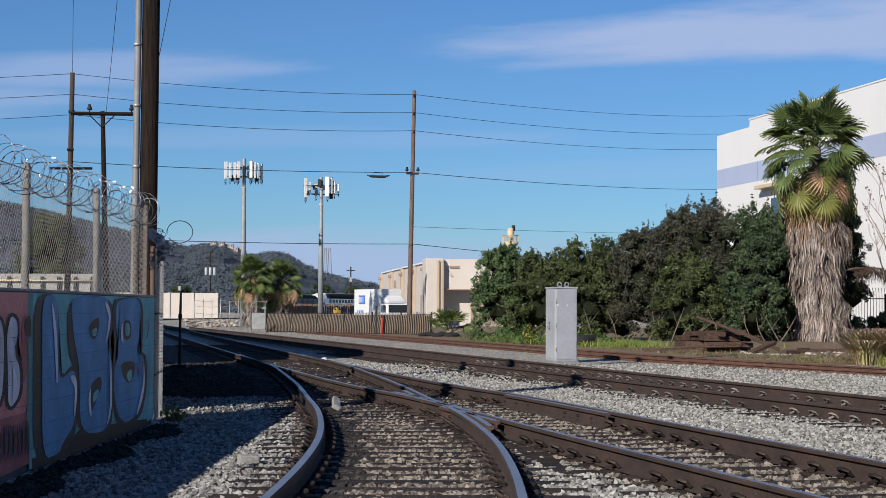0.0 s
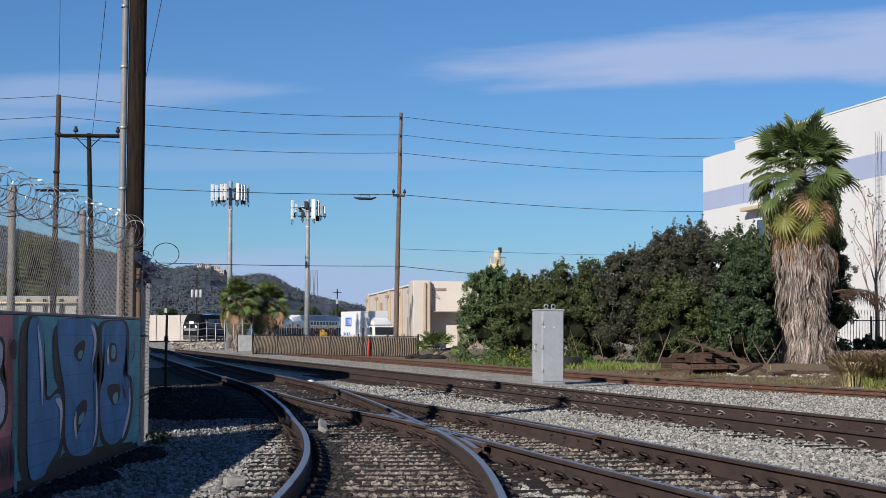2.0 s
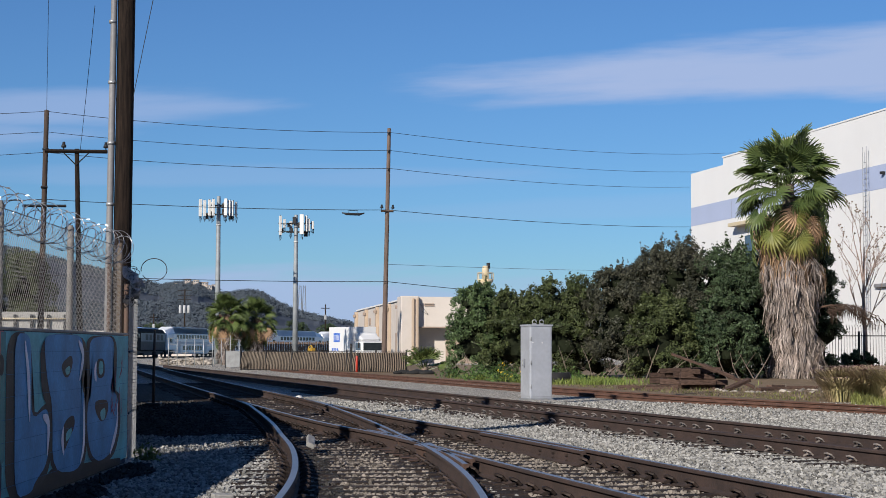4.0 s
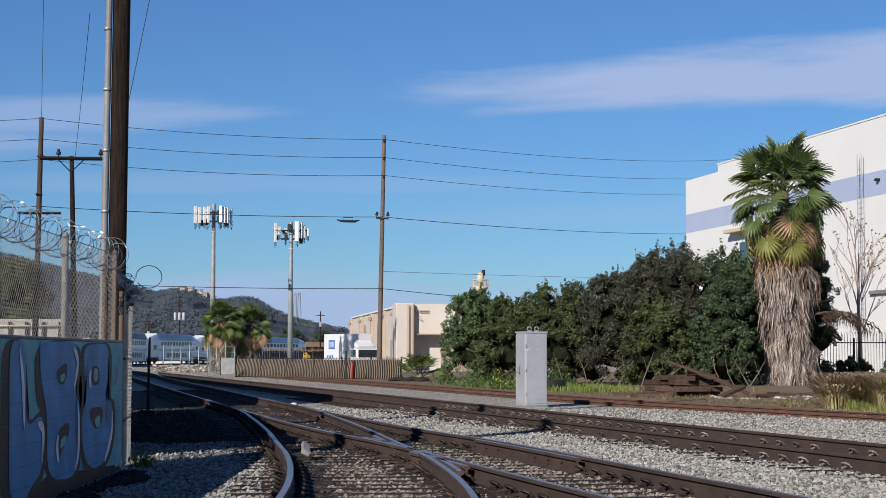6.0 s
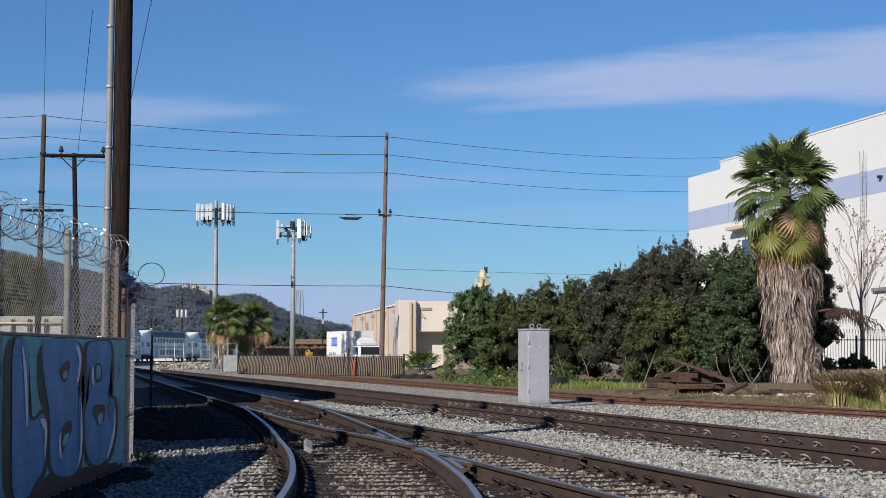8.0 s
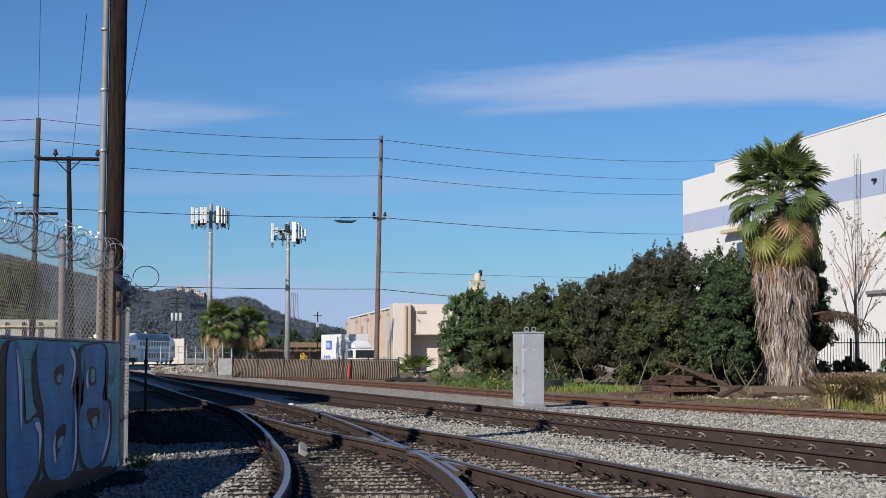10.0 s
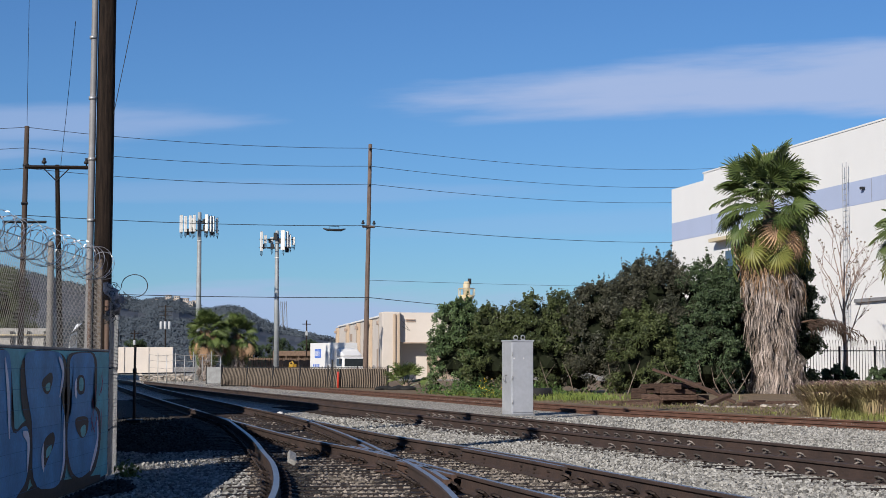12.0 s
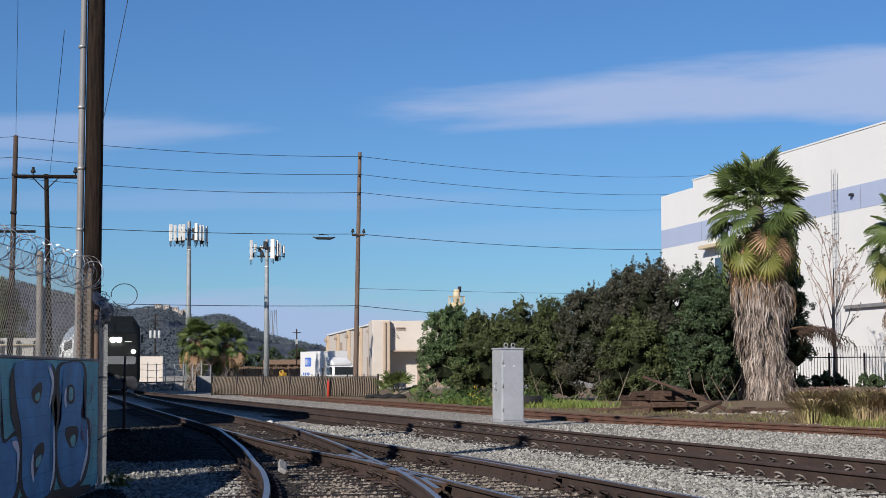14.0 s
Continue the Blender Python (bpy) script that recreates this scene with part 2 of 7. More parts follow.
M = {
    "ballast": gravel_mat("ballast", (0.600, 0.560, 0.490), (0.190, 0.175, 0.155), 0.042),
    # near-black gravel: shade left of the curved track, put into the colour
    "shade_gravel": gravel_mat("shade_gravel", (0.060, 0.058, 0.056), (0.022, 0.022, 0.022), 0.035),
    "stone": mat("ballast_stone", (0.280, 0.274, 0.258), 0.9, vary=0.3, scale=8, fine=60, bump=0.5, island=0.6, spec=0.2),
    "stained": mat("stained_stone", (0.190, 0.165, 0.142), 0.9, vary=0.4, scale=5, fine=60, bump=0.4, island=0.75, spec=0.2),
    # shaded copy of the ballast stone, darkened in its base colour
    "shade_dark": mat("shade_dark_stone", (0.050, 0.048, 0.046), 0.95, vary=0.4, scale=5, fine=60, bump=0.4, island=0.6, spec=0.15),
    "fines": mat("crushed_fines", (0.332, 0.292, 0.245), 0.95, vary=0.3, scale=4, fine=60, bump=0.5, spec=0.2),
    "soil": mat("dry_soil", (0.190, 0.134, 0.087), 0.95, vary=0.4, scale=1.5, fine=25, bump=0.6, second=(0.126, 0.099, 0.067), spec=0.2),
    "tie": mat("creosoted_tie", (0.038, 0.026, 0.021), 0.85, vary=0.5, scale=4, fine=40, bump=0.7, per_object=0.4, streak=(1, 12, 12), spec=0.3),
    "old_tie": mat("weathered_tie", (0.099, 0.063, 0.049), 0.9, vary=0.5, scale=3, fine=30, bump=0.7, per_object=0.4, streak=(1, 8, 8), spec=0.2),
    "rail_side": mat("rusted_rail_steel", (0.058, 0.037, 0.031), 0.8, 0.1, vary=0.5, scale=2.5, fine=35, bump=0.4, second=(0.032, 0.023, 0.021)),
    "rail_top": mat("worn_rail_head", (0.36, 0.335, 0.335), 0.38, 0.75, vary=0.2, scale=2.0, fine=35),
    "rail_rust": mat("deep_rust", (0.118, 0.059, 0.041), 0.85, 0.1, vary=0.4, scale=3.0, fine=30, bump=0.3),
    "frog_rust": mat("orange_brown_rust", (0.080, 0.046, 0.034), 0.8, 0.15, vary=0.5, scale=3, fine=30, bump=0.4, second=(0.060, 0.040, 0.033)),
    "clip": mat("spring_clip_steel", (0.047, 0.033, 0.028), 0.7, 0.4, vary=0.4, scale=8, fine=50, island=0.5),
    "pale_clip": mat("pale_insulated_clip", (0.158, 0.138, 0.126), 0.7, 0.0, vary=0.4, scale=8, fine=50, island=0.7),
    "wood_pole": mat("tarred_pole_wood", (0.009, 0.007, 0.006), 0.85, vary=0.6, scale=3, fine=18, bump=1.0, streak=(9, 9, 0.7), second=(0.032, 0.022, 0.017), spec=0.12),
    "brown_pole": mat("brown_pole_wood", (0.165, 0.122, 0.102), 0.9, vary=0.4, scale=3, fine=18, bump=0.6, streak=(6, 6, 0.5), spec=0.2),
    "galv": mat("galvanised_steel", (0.38, 0.39, 0.40), 0.5, 0.6, vary=0.25, scale=6, fine=40),
    "wire": mat("weathered_wire", (0.30, 0.29, 0.28), 0.6, 0.3, vary=0.3, scale=6, fine=40),
    "black_wire": mat("black_cable", (0.020, 0.021, 0.024), 0.6, vary=0.2),
    "razor": mat("razor_ribbon_steel", (0.50, 0.51, 0.53), 0.3, 0.9, vary=0.3, scale=12, fine=60),
    "pvc": mat("grey_conduit", (0.205, 0.205, 0.213), 0.5, vary=0.25, scale=2, fine=20),
    "cabinet": mat("brushed_aluminium", (0.435, 0.458, 0.506), 0.45, 0.35, vary=0.14, scale=2.2, fine=14),
    "tan": mat("tan_stucco", (0.500, 0.452, 0.408), 0.9, vary=0.08, scale=0.6, fine=12, bump=0.1, spec=0.2),
    "tan_dark": mat("tan_recess", (0.316, 0.245, 0.198), 0.9, vary=0.12, scale=0.6, fine=12, spec=0.2),
    "white_wall": mat("white_painted_concrete", (0.632, 0.632, 0.632), 0.75, vary=0.04, scale=0.3, fine=10, spec=0.3),
    "blue_band": mat("pale_blue_band", (0.340, 0.395, 0.545), 0.75, vary=0.06, scale=0.3, fine=10, spec=0.3),
    "glass": mat("window_glass", (0.06, 0.09, 0.13), 0.08, 0.0, vary=0.2, scale=0.4, fine=3, spec=1.0),
    "slat": mat("tan_privacy_slat", (0.245, 0.201, 0.162), 0.8, vary=0.3, scale=1.5, fine=14, island=0.22, spec=0.25),
    "dark_metal": mat("dark_steel", (0.024, 0.024, 0.026), 0.6, 0.3, vary=0.3, scale=3),
    "white_paint": mat("white_vehicle_paint", (0.632, 0.632, 0.632), 0.3, vary=0.05, scale=1, fine=8),
    "train_white": mat("white_coach_paint", (0.86, 0.86, 0.85), 0.3, vary=0.06, scale=0.5, fine=5),
    "train_roof": mat("silver_blue_roof", (0.474, 0.521, 0.569), 0.35, 0.2, vary=0.15, scale=0.5, fine=5),
    "train_blue": mat("blue_coach_paint", (0.079, 0.174, 0.356), 0.3, vary=0.15, scale=0.5, fine=5),
    "train_dark": mat("dark_green_black_paint", (0.008, 0.010, 0.011), 0.8, vary=0.2, scale=0.8, fine=8, spec=0.1),
    "train_grey": mat("grey_underframe", (0.071, 0.071, 0.075), 0.7, 0.2, vary=0.3, scale=2),
    "lamp": glow_mat("headlamp_glow", (1.0, 0.97, 0.78), 30),
    "rubber": mat("tyre_rubber", (0.016, 0.016, 0.016), 0.85, vary=0.3),
    "yellow": mat("yellow_machine_paint", (0.379, 0.221, 0.024), 0.5, vary=0.2),
    "blue_drum": mat("blue_plastic", (0.040, 0.118, 0.332), 0.5, vary=0.2),
    "cream": mat("cream_tower_paint", (0.521, 0.411, 0.237), 0.6, vary=0.2, scale=1.5, second=(0.490, 0.435, 0.332)),
    "red": mat("red_post_paint", (0.435, 0.040, 0.024), 0.5, vary=0.2),
    "rubble": mat("pale_rubble", (0.363, 0.324, 0.280), 0.95, vary=0.5, scale=5, fine=18, bump=0.8, per_object=0.5),
    "bush_a": leaf_mat("bush_leaf_green", (0.058, 0.086, 0.040), (0.030, 0.048, 0.024), 0.55),
    "bush_lush": leaf_mat("lush_bush_leaf", (0.084, 0.124, 0.050), (0.044, 0.074, 0.030), 0.55),
    "bush_b": leaf_mat("bush_leaf_olive", (0.072, 0.088, 0.033), (0.038, 0.052, 0.020), 0.55),
    "bush_c": leaf_mat("bush_leaf_brownish", (0.066, 0.064, 0.044), (0.036, 0.040, 0.027), 0.55),
    "bark": mat("grey_brown_bark", (0.205, 0.158, 0.122), 0.9, vary=0.4, scale=5, fine=30, bump=0.6),
    "frond": leaf_mat("fan_palm_frond", (0.080, 0.105, 0.030), (0.040, 0.060, 0.020), 0.35, 0.4),
    "frond_old": leaf_mat("yellowing_frond", (0.150, 0.135, 0.035), (0.085, 0.100, 0.028), 0.3),
    "skirt": mat("dead_palm_thatch", (0.315, 0.272, 0.248), 0.9, vary=0.4, scale=1.6, fine=14, second=(0.185, 0.145, 0.122), island=0.65, spec=0.2),
    "skirt_tan": mat("tan_dead_frond", (0.284, 0.186, 0.111), 0.9, vary=0.4, scale=1.6, fine=14, second=(0.174, 0.111, 0.071), island=0.6, spec=0.2),
    "grass": leaf_mat("verge_grass", (0.095, 0.158, 0.028), (0.150, 0.158, 0.047), 0.4),
    "reed": leaf_mat("fountain_grass", (0.290, 0.270, 0.120), (0.310, 0.215, 0.155), 0.4),
    "flower": mat("yellow_petals", (0.593, 0.435, 0.024), 0.6, vary=0.2),
    # distance haze is mixed into both hill colours as blue-grey
    "hill": leaf_mat("haze_blue_scrub", (0.052, 0.064, 0.084), (0.066, 0.072, 0.084), 0.15, 0.9),
    "hill_tree": leaf_mat("haze_blue_trees", (0.050, 0.067, 0.086), (0.064, 0.076, 0.090), 0.15, 0.9),
    "brown_wood": mat("weathered_board", (0.158, 0.103, 0.071), 0.9, vary=0.4, scale=2, fine=20, island=0.3),
    "house": mat("pale_house_walls", (0.435, 0.379, 0.332), 0.9, vary=0.2),
}


# ---------------------------------------------------------------- mesh helpers
def mesh_of(name, bm, material):
    bmesh.ops.recalc_face_normals(bm, faces=bm.faces)
    me = bpy.data.meshes.new(name)
    bm.to_mesh(me)
    bm.free()
    for one in (material if isinstance(material, (list, tuple)) else [material]):
        me.materials.append(one)
    return me


def part(name, bm, material, parent, label="", m=None):
    ob = new(name, bm if isinstance(bm, bpy.types.Mesh) else mesh_of(name, bm, material))
    ob.parent = parent
    if m is not None:
        ob.matrix_basis = m
    if label:
        ob["label"] = label
    return ob


def thing(name, label, category, m=None, group="", kind=""):
    ob = new(name)
    ob.empty_display_size = 0.2
    if m is not None:
        ob.matrix_basis = m
    return tagged(ob, label, category, group, kind)


def solo(name, bm, material, label, category, m=None, group="", kind=""):
    ob = new(name, bm if isinstance(bm, bpy.types.Mesh) else mesh_of(name, bm, material))
    if m is not None:
        ob.matrix_basis = m
    return tagged(ob, label, category, group, kind)


def box(bm, x0, y0, z0, x1, y1, z1, bevel=0.0, m=None, mi=0):
    if not bevel:
        vs = [bm.verts.new((x, y, z)) for z in (z0, z1) for y in (y0, y1) for x in (x0, x1)]
        for q in ((0, 2, 3, 1), (4, 5, 7, 6), (0, 1, 5, 4), (2, 6, 7, 3), (0, 4, 6, 2), (1, 3, 7, 5)):
            bm.faces.new([vs[k] for k in q]).material_index = mi
        if m is not None:
            for v in vs:
                v.co = m @ v.co
        return bm
    r = bmesh.ops.create_cube(bm, size=1)
    vs = r["verts"]
    for v in vs:
        v.co = Vector(((v.co.x + 0.5) * (x1 - x0) + x0, (v.co.y + 0.5) * (y1 - y0) + y0, (v.co.z + 0.5) * (z1 - z0) + z0))
    fs = {f for v in vs for f in v.link_faces}
    if bevel:
        es = list({e for v in vs for e in v.link_edges})
        g = bmesh.ops.bevel(bm, geom=es, offset=bevel, segments=2, affect="EDGES", profile=0.5)
        fs = set(g["faces"]) | {f for f in fs if f.is_valid}
        vs = list({v for f in fs for v in f.verts})
    for f in fs:
        f.material_index = mi
    if m is not None:
        for v in vs:
            v.co = m @ v.co
    return bm


def tube(bm, points, radius, sides=8, caps=True, mi=0):
    """A tube along points; radius may be a list."""
    pts = [Vector(p) for p in points]
    rad = radius if isinstance(radius, (list, tuple)) else [radius] * len(pts)
    rings = []
    for i, p in enumerate(pts):
        d = (pts[min(i + 1, len(pts) - 1)] - pts[max(i - 1, 0)]).normalized()
        ref = Vector((0, 0, 1)) if abs(d.z) < 0.9 else Vector((1, 0, 0))
        u = d.cross(ref).normalized()
        w = u.cross(d)
        rings.append([bm.verts.new(p + (u * math.cos(a) + w * math.sin(a)) * rad[i]) for a in (2 * math.pi * k / sides for k in range(sides))])
    for a, b in zip(rings, rings[1:]):
        for k in range(sides):
            f = bm.faces.new((a[k], a[(k + 1) % sides], b[(k + 1) % sides], b[k]))
            f.smooth = sides > 5
            f.material_index = mi
    if caps and sides > 2:
        bm.faces.new(rings[0]).material_index = mi
        bm.faces.new(rings[-1]).material_index = mi
    return bm


def B():
    return bmesh.new()


def raw_mesh(name, verts, faces, material):
    me = bpy.data.meshes.new(name)
    me.from_pydata(verts, [], faces)
    for one in (material if isinstance(material, (list, tuple)) else [material]):
        me.materials.append(one)
    me.update()
    return me


def spline(points, step):
    """Catmull-Rom through points, resampled evenly; rows of x, y."""
    p = [np.array(q, float) for q in points]
    p = [2 * p[0] - p[1]] + p + [2 * p[-1] - p[-2]]
    out = []
    for i in range(1, len(p) - 2):
        for t in np.linspace(0, 1, 24, endpoint=False):
            a, b, c, d = p[i - 1], p[i], p[i + 1], p[i + 2]
            out.append(0.5 * ((2 * b) + (c - a) * t + (2 * a - 5 * b + 4 * c - d) * t * t + (3 * b - a - 3 * c + d) * t ** 3))
    out.append(p[-2])
    out = np.array(out)
    s = np.concatenate([[0], np.cumsum(np.linalg.norm(np.diff(out, axis=0), axis=1))])
    q = np.arange(0, s[-1], step)
    return np.stack([np.interp(q, s, out[:, k]) for k in range(out.shape[1])], 1)


def ground_z(x, y):
    """The land falls a little beyond the far fence."""
    t = min(max((y - 125) / 90, 0), 1)
    return -0.38 * t * t * (3 - 2 * t)


# ---------------------------------------------------------------- ground
def make_ground():
    xs = [-4000, -1500, -500, -200] + list(range(-90, 91, 10)) + [200, 500, 1500, 4000]
    ys = [-1500, -300, -60] + list(range(-20, 300, 10)) + [400, 700, 1500, 4500]
    verts = [(x, y, ground_z(x, y)) for y in ys for x in xs]
    n = len(xs)
    faces = [(j * n + i, j * n + i + 1, (j + 1) * n + i + 1, (j + 1) * n + i) for j in range(len(ys) - 1) for i in range(n - 1)]
    tagged(new("ground", raw_mesh("ground", verts, faces, M["ballast"])), "grey crushed stone ballast over the rail yard", "ground", kind="structure")


make_ground()



TRACK_B = [(3.8, 6.6), (1.86, 14.75), (0.46, 20.8), (-2.31, 31.7), (-11.93, 76.6), (-16.0, 97.5), (-19.6, 113), (-23.0, 128), (-28.0, 150), (-38.0, 200), (-43.2, 234), (-44.0, 246),
           (-43.7, 256), (-42.6, 267), (-40.2, 280), (-36.7, 297), (-29.4, 320), (-20.2, 344), (-10.8, 368), (-1.0, 393), (17, 438)]
TRACK_A = [(-4.3, 41), (-2.75, 33.5), (-2.12, 29.6), (-1.40, 24.6), (-0.95, 21), (-0.63, 18.4), (-0.38, 15.5), (-0.27, 12.9), (-0.28, 9.7), (-0.45, 5), (-0.85, 1), (-1.5, -5)]
TRACK_C = [(8.2, 9), (4.655, 22.46), (-1.23, 45), (-8.9, 74.5), (-16.8, 104.6)]
TRACK_D = [(13.4, 24), (9.5, 33.8), (5.4, 44.4), (0.9, 61.9), (-3.6, 79.0), (-7.6, 94)]
A_LINE = np.array(sorted(TRACK_A, key=lambda t: t[1]))


def make_shade_sheet():
    # dark sheet that paints in the shade beside the curved track
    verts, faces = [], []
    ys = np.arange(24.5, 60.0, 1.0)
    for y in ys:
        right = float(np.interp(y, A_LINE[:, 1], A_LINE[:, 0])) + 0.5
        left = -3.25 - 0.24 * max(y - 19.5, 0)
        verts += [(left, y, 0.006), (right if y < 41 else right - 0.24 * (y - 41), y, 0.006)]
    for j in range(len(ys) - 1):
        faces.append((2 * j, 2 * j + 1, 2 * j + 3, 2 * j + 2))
    tagged(new("pavement", raw_mesh("shade_sheet", verts, faces, M["shade_gravel"])), "fine gravel coloured dark for the shade beside the curved track", "gravel path", kind="structure")


make_shade_sheet()

RAIL = [(-0.07, 0.0), (-0.07, 0.012), (-0.012, 0.03), (-0.009, 0.125), (-0.036, 0.138), (-0.036, 0.162), (-0.028, 0.171), (0.028, 0.171), (0.036, 0.162), (0.036, 0.138),
        (0.009, 0.125), (0.012, 0.03), (0.07, 0.012), (0.07, 0.0)]


def rail_mesh(line, off, base, side_mat, top_mat):
    verts, faces, mats = [], [], []
    n = len(RAIL)
    for i, p in enumerate(line):
        d = line[min(i + 1, len(line) - 1)] - line[max(i - 1, 0)]
        d = d / np.linalg.norm(d)
        r = np.array((d[1], -d[0]))
        z = base + ground_z(*p)
        for a, h in RAIL:
            q = p + r * (off + a)
            verts.append((q[0], q[1], z + h))
    for i in range(len(line) - 1):
        for k in range(n):
            faces.append((i * n + k, i * n + (k + 1) % n, (i + 1) * n + (k + 1) % n, (i + 1) * n + k))
            mats.append(1 if k == 6 else 0)
    faces += [tuple(range(n)), tuple((len(line) - 1) * n + k for k in range(n))]
    mats += [0, 0]
    me = raw_mesh("rail", verts, faces, [side_mat, top_mat])
    me.polygons.foreach_set("material_index", mats)
    return me


def tie_mesh():
    bm = box(B(), -1.3, -0.11, -0.17, 1.3, 0.11, 0.0, 0.012)
    return mesh_of("tie", bm, M["tie"])


def make_track(label, line_pts, ties_to, base, side_mat, top_mat, tie=None, clip_mat=None, tie_z=0.0, clip_to=40):
    line = spline(line_pts, 0.5)
    tr = thing("track", label, "railway track", kind="structure")
    for off in (-0.753, 0.753):
        part("rail", rail_mesh(line, off, base, side_mat, top_mat), None, tr)
    rng = random.Random(len(line_pts) * 7)
    if tie:
        for p, q in zip(line, line[1:]):
            if not 3 < p[1] < ties_to:
                continue
            ang = math.degrees(math.atan2(-(q - p)[0], (q - p)[1]))
            part("tie", tie, None, tr, m=pose(p[0] + rng.uniform(-0.06, 0.06), p[1], base - 0.004 + tie_z + rng.uniform(-0.008, 0.004), 0, 0, ang + rng.uniform(-1, 1)))
    if clip_mat:
        bm = B()
        for p, q in zip(line, line[1:]):
            if not 6 < p[1] < clip_to:
                continue
            d = (q - p) / np.linalg.norm(q - p)
            r = np.array((d[1], -d[0]))
            for off in (-0.753, 0.753):
                c = p + r * off
                ang = math.atan2(-d[0], d[1])
                mm = Matrix.Translation((c[0], c[1], base)) @ Matrix.Rotation(ang, 4, "Z")
                box(bm, -0.18, -0.09, -0.012, 0.18, 0.09, 0.004, m=mm)
                for s in (-1, 1):
                    if rng.random() < 0.12:
                        continue
                    pts = [mm @ Vector((s * x, y, z)) for x, y, z in ((0.055, -0.06, 0.03), (0.09, -0.065, 0.065), (0.13, -0.04, 0.085), (0.135, 0.02, 0.08), (0.10, 0.055, 0.06), (0.055, 0.05, 0.03), (0.06, 0.0, 0.055), (0.15, 0.0, 0.02))]
                    tube(bm, pts, 0.016 if clip_mat is M["clip"] else 0.011, 5)
        ob = part("rail_clips", bm, clip_mat, tr)
        tagged(ob, "steel plates and bent spring clips", kind="stuff")
    return tr


TIE = tie_mesh()


def make_guard_rails():
    a, b = spline(TRACK_A, 0.5), spline(TRACK_B, 0.5)
    for line, off, y0, y1, label in ((b, 0.753 - 0.12, 17.5, 22, "short rusty guard rail inside the main rail"),
                                     (a, -0.753 - 0.11, 15.6, 19.4, "rusty wing rail of the crossing frog"), (b, -0.753 - 0.11, 16.8, 19.3, "rusty wing rail of the crossing frog"),
                                     (b, -0.753 + 0.11, 20.0, 23.0, "rusty wing rail of the crossing frog"), (a, -0.753 + 0.11, 20.0, 23.0, "rusty wing rail of the crossing frog")):
        seg = line[(line[:, 1] > y0) & (line[:, 1] < y1)]
        ob = new("guard_rail", rail_mesh(seg, off, 0.03, M["rail_side"] if "guard" in label else M["frog_rust"], M["rail_top"]))
        tagged(ob, label, "rail", group="turnout rails", kind="structure")
    bm = B()
    for k in range(9):
        box(bm, -0.24, -0.07, 0, 0.22, 0.07, 0.01, m=pose(-0.05 - 0.2 * (k - 3) * 0.5, 18.2 + 0.5 * k, 0.038, 0, 0, 8))
    tagged(solo("frog_plates", bm, M["frog_rust"], "rust-red steel plates under the crossing frog", "rail plates"), kind="structure")


make_guard_rails()
make_track("curved turnout track with rusty rails on creosoted ties", TRACK_A, 42, 0.035, M["rail_side"], M["rail_top"], TIE, M["clip"])
make_track("long main track with brown rails and polished heads", TRACK_B, 60, 0.035, M["rail_side"], M["rail_top"], TIE, M["clip"])
make_track("straight second track with rusted rails and pale clips", TRACK_C, 50, 0.035, M["rail_side"], M["rail_side"], TIE, M["pale_clip"])
make_track("disused rust-red siding half buried in gravel", TRACK_D, 60, -0.06, M["rail_rust"], M["rail_rust"])


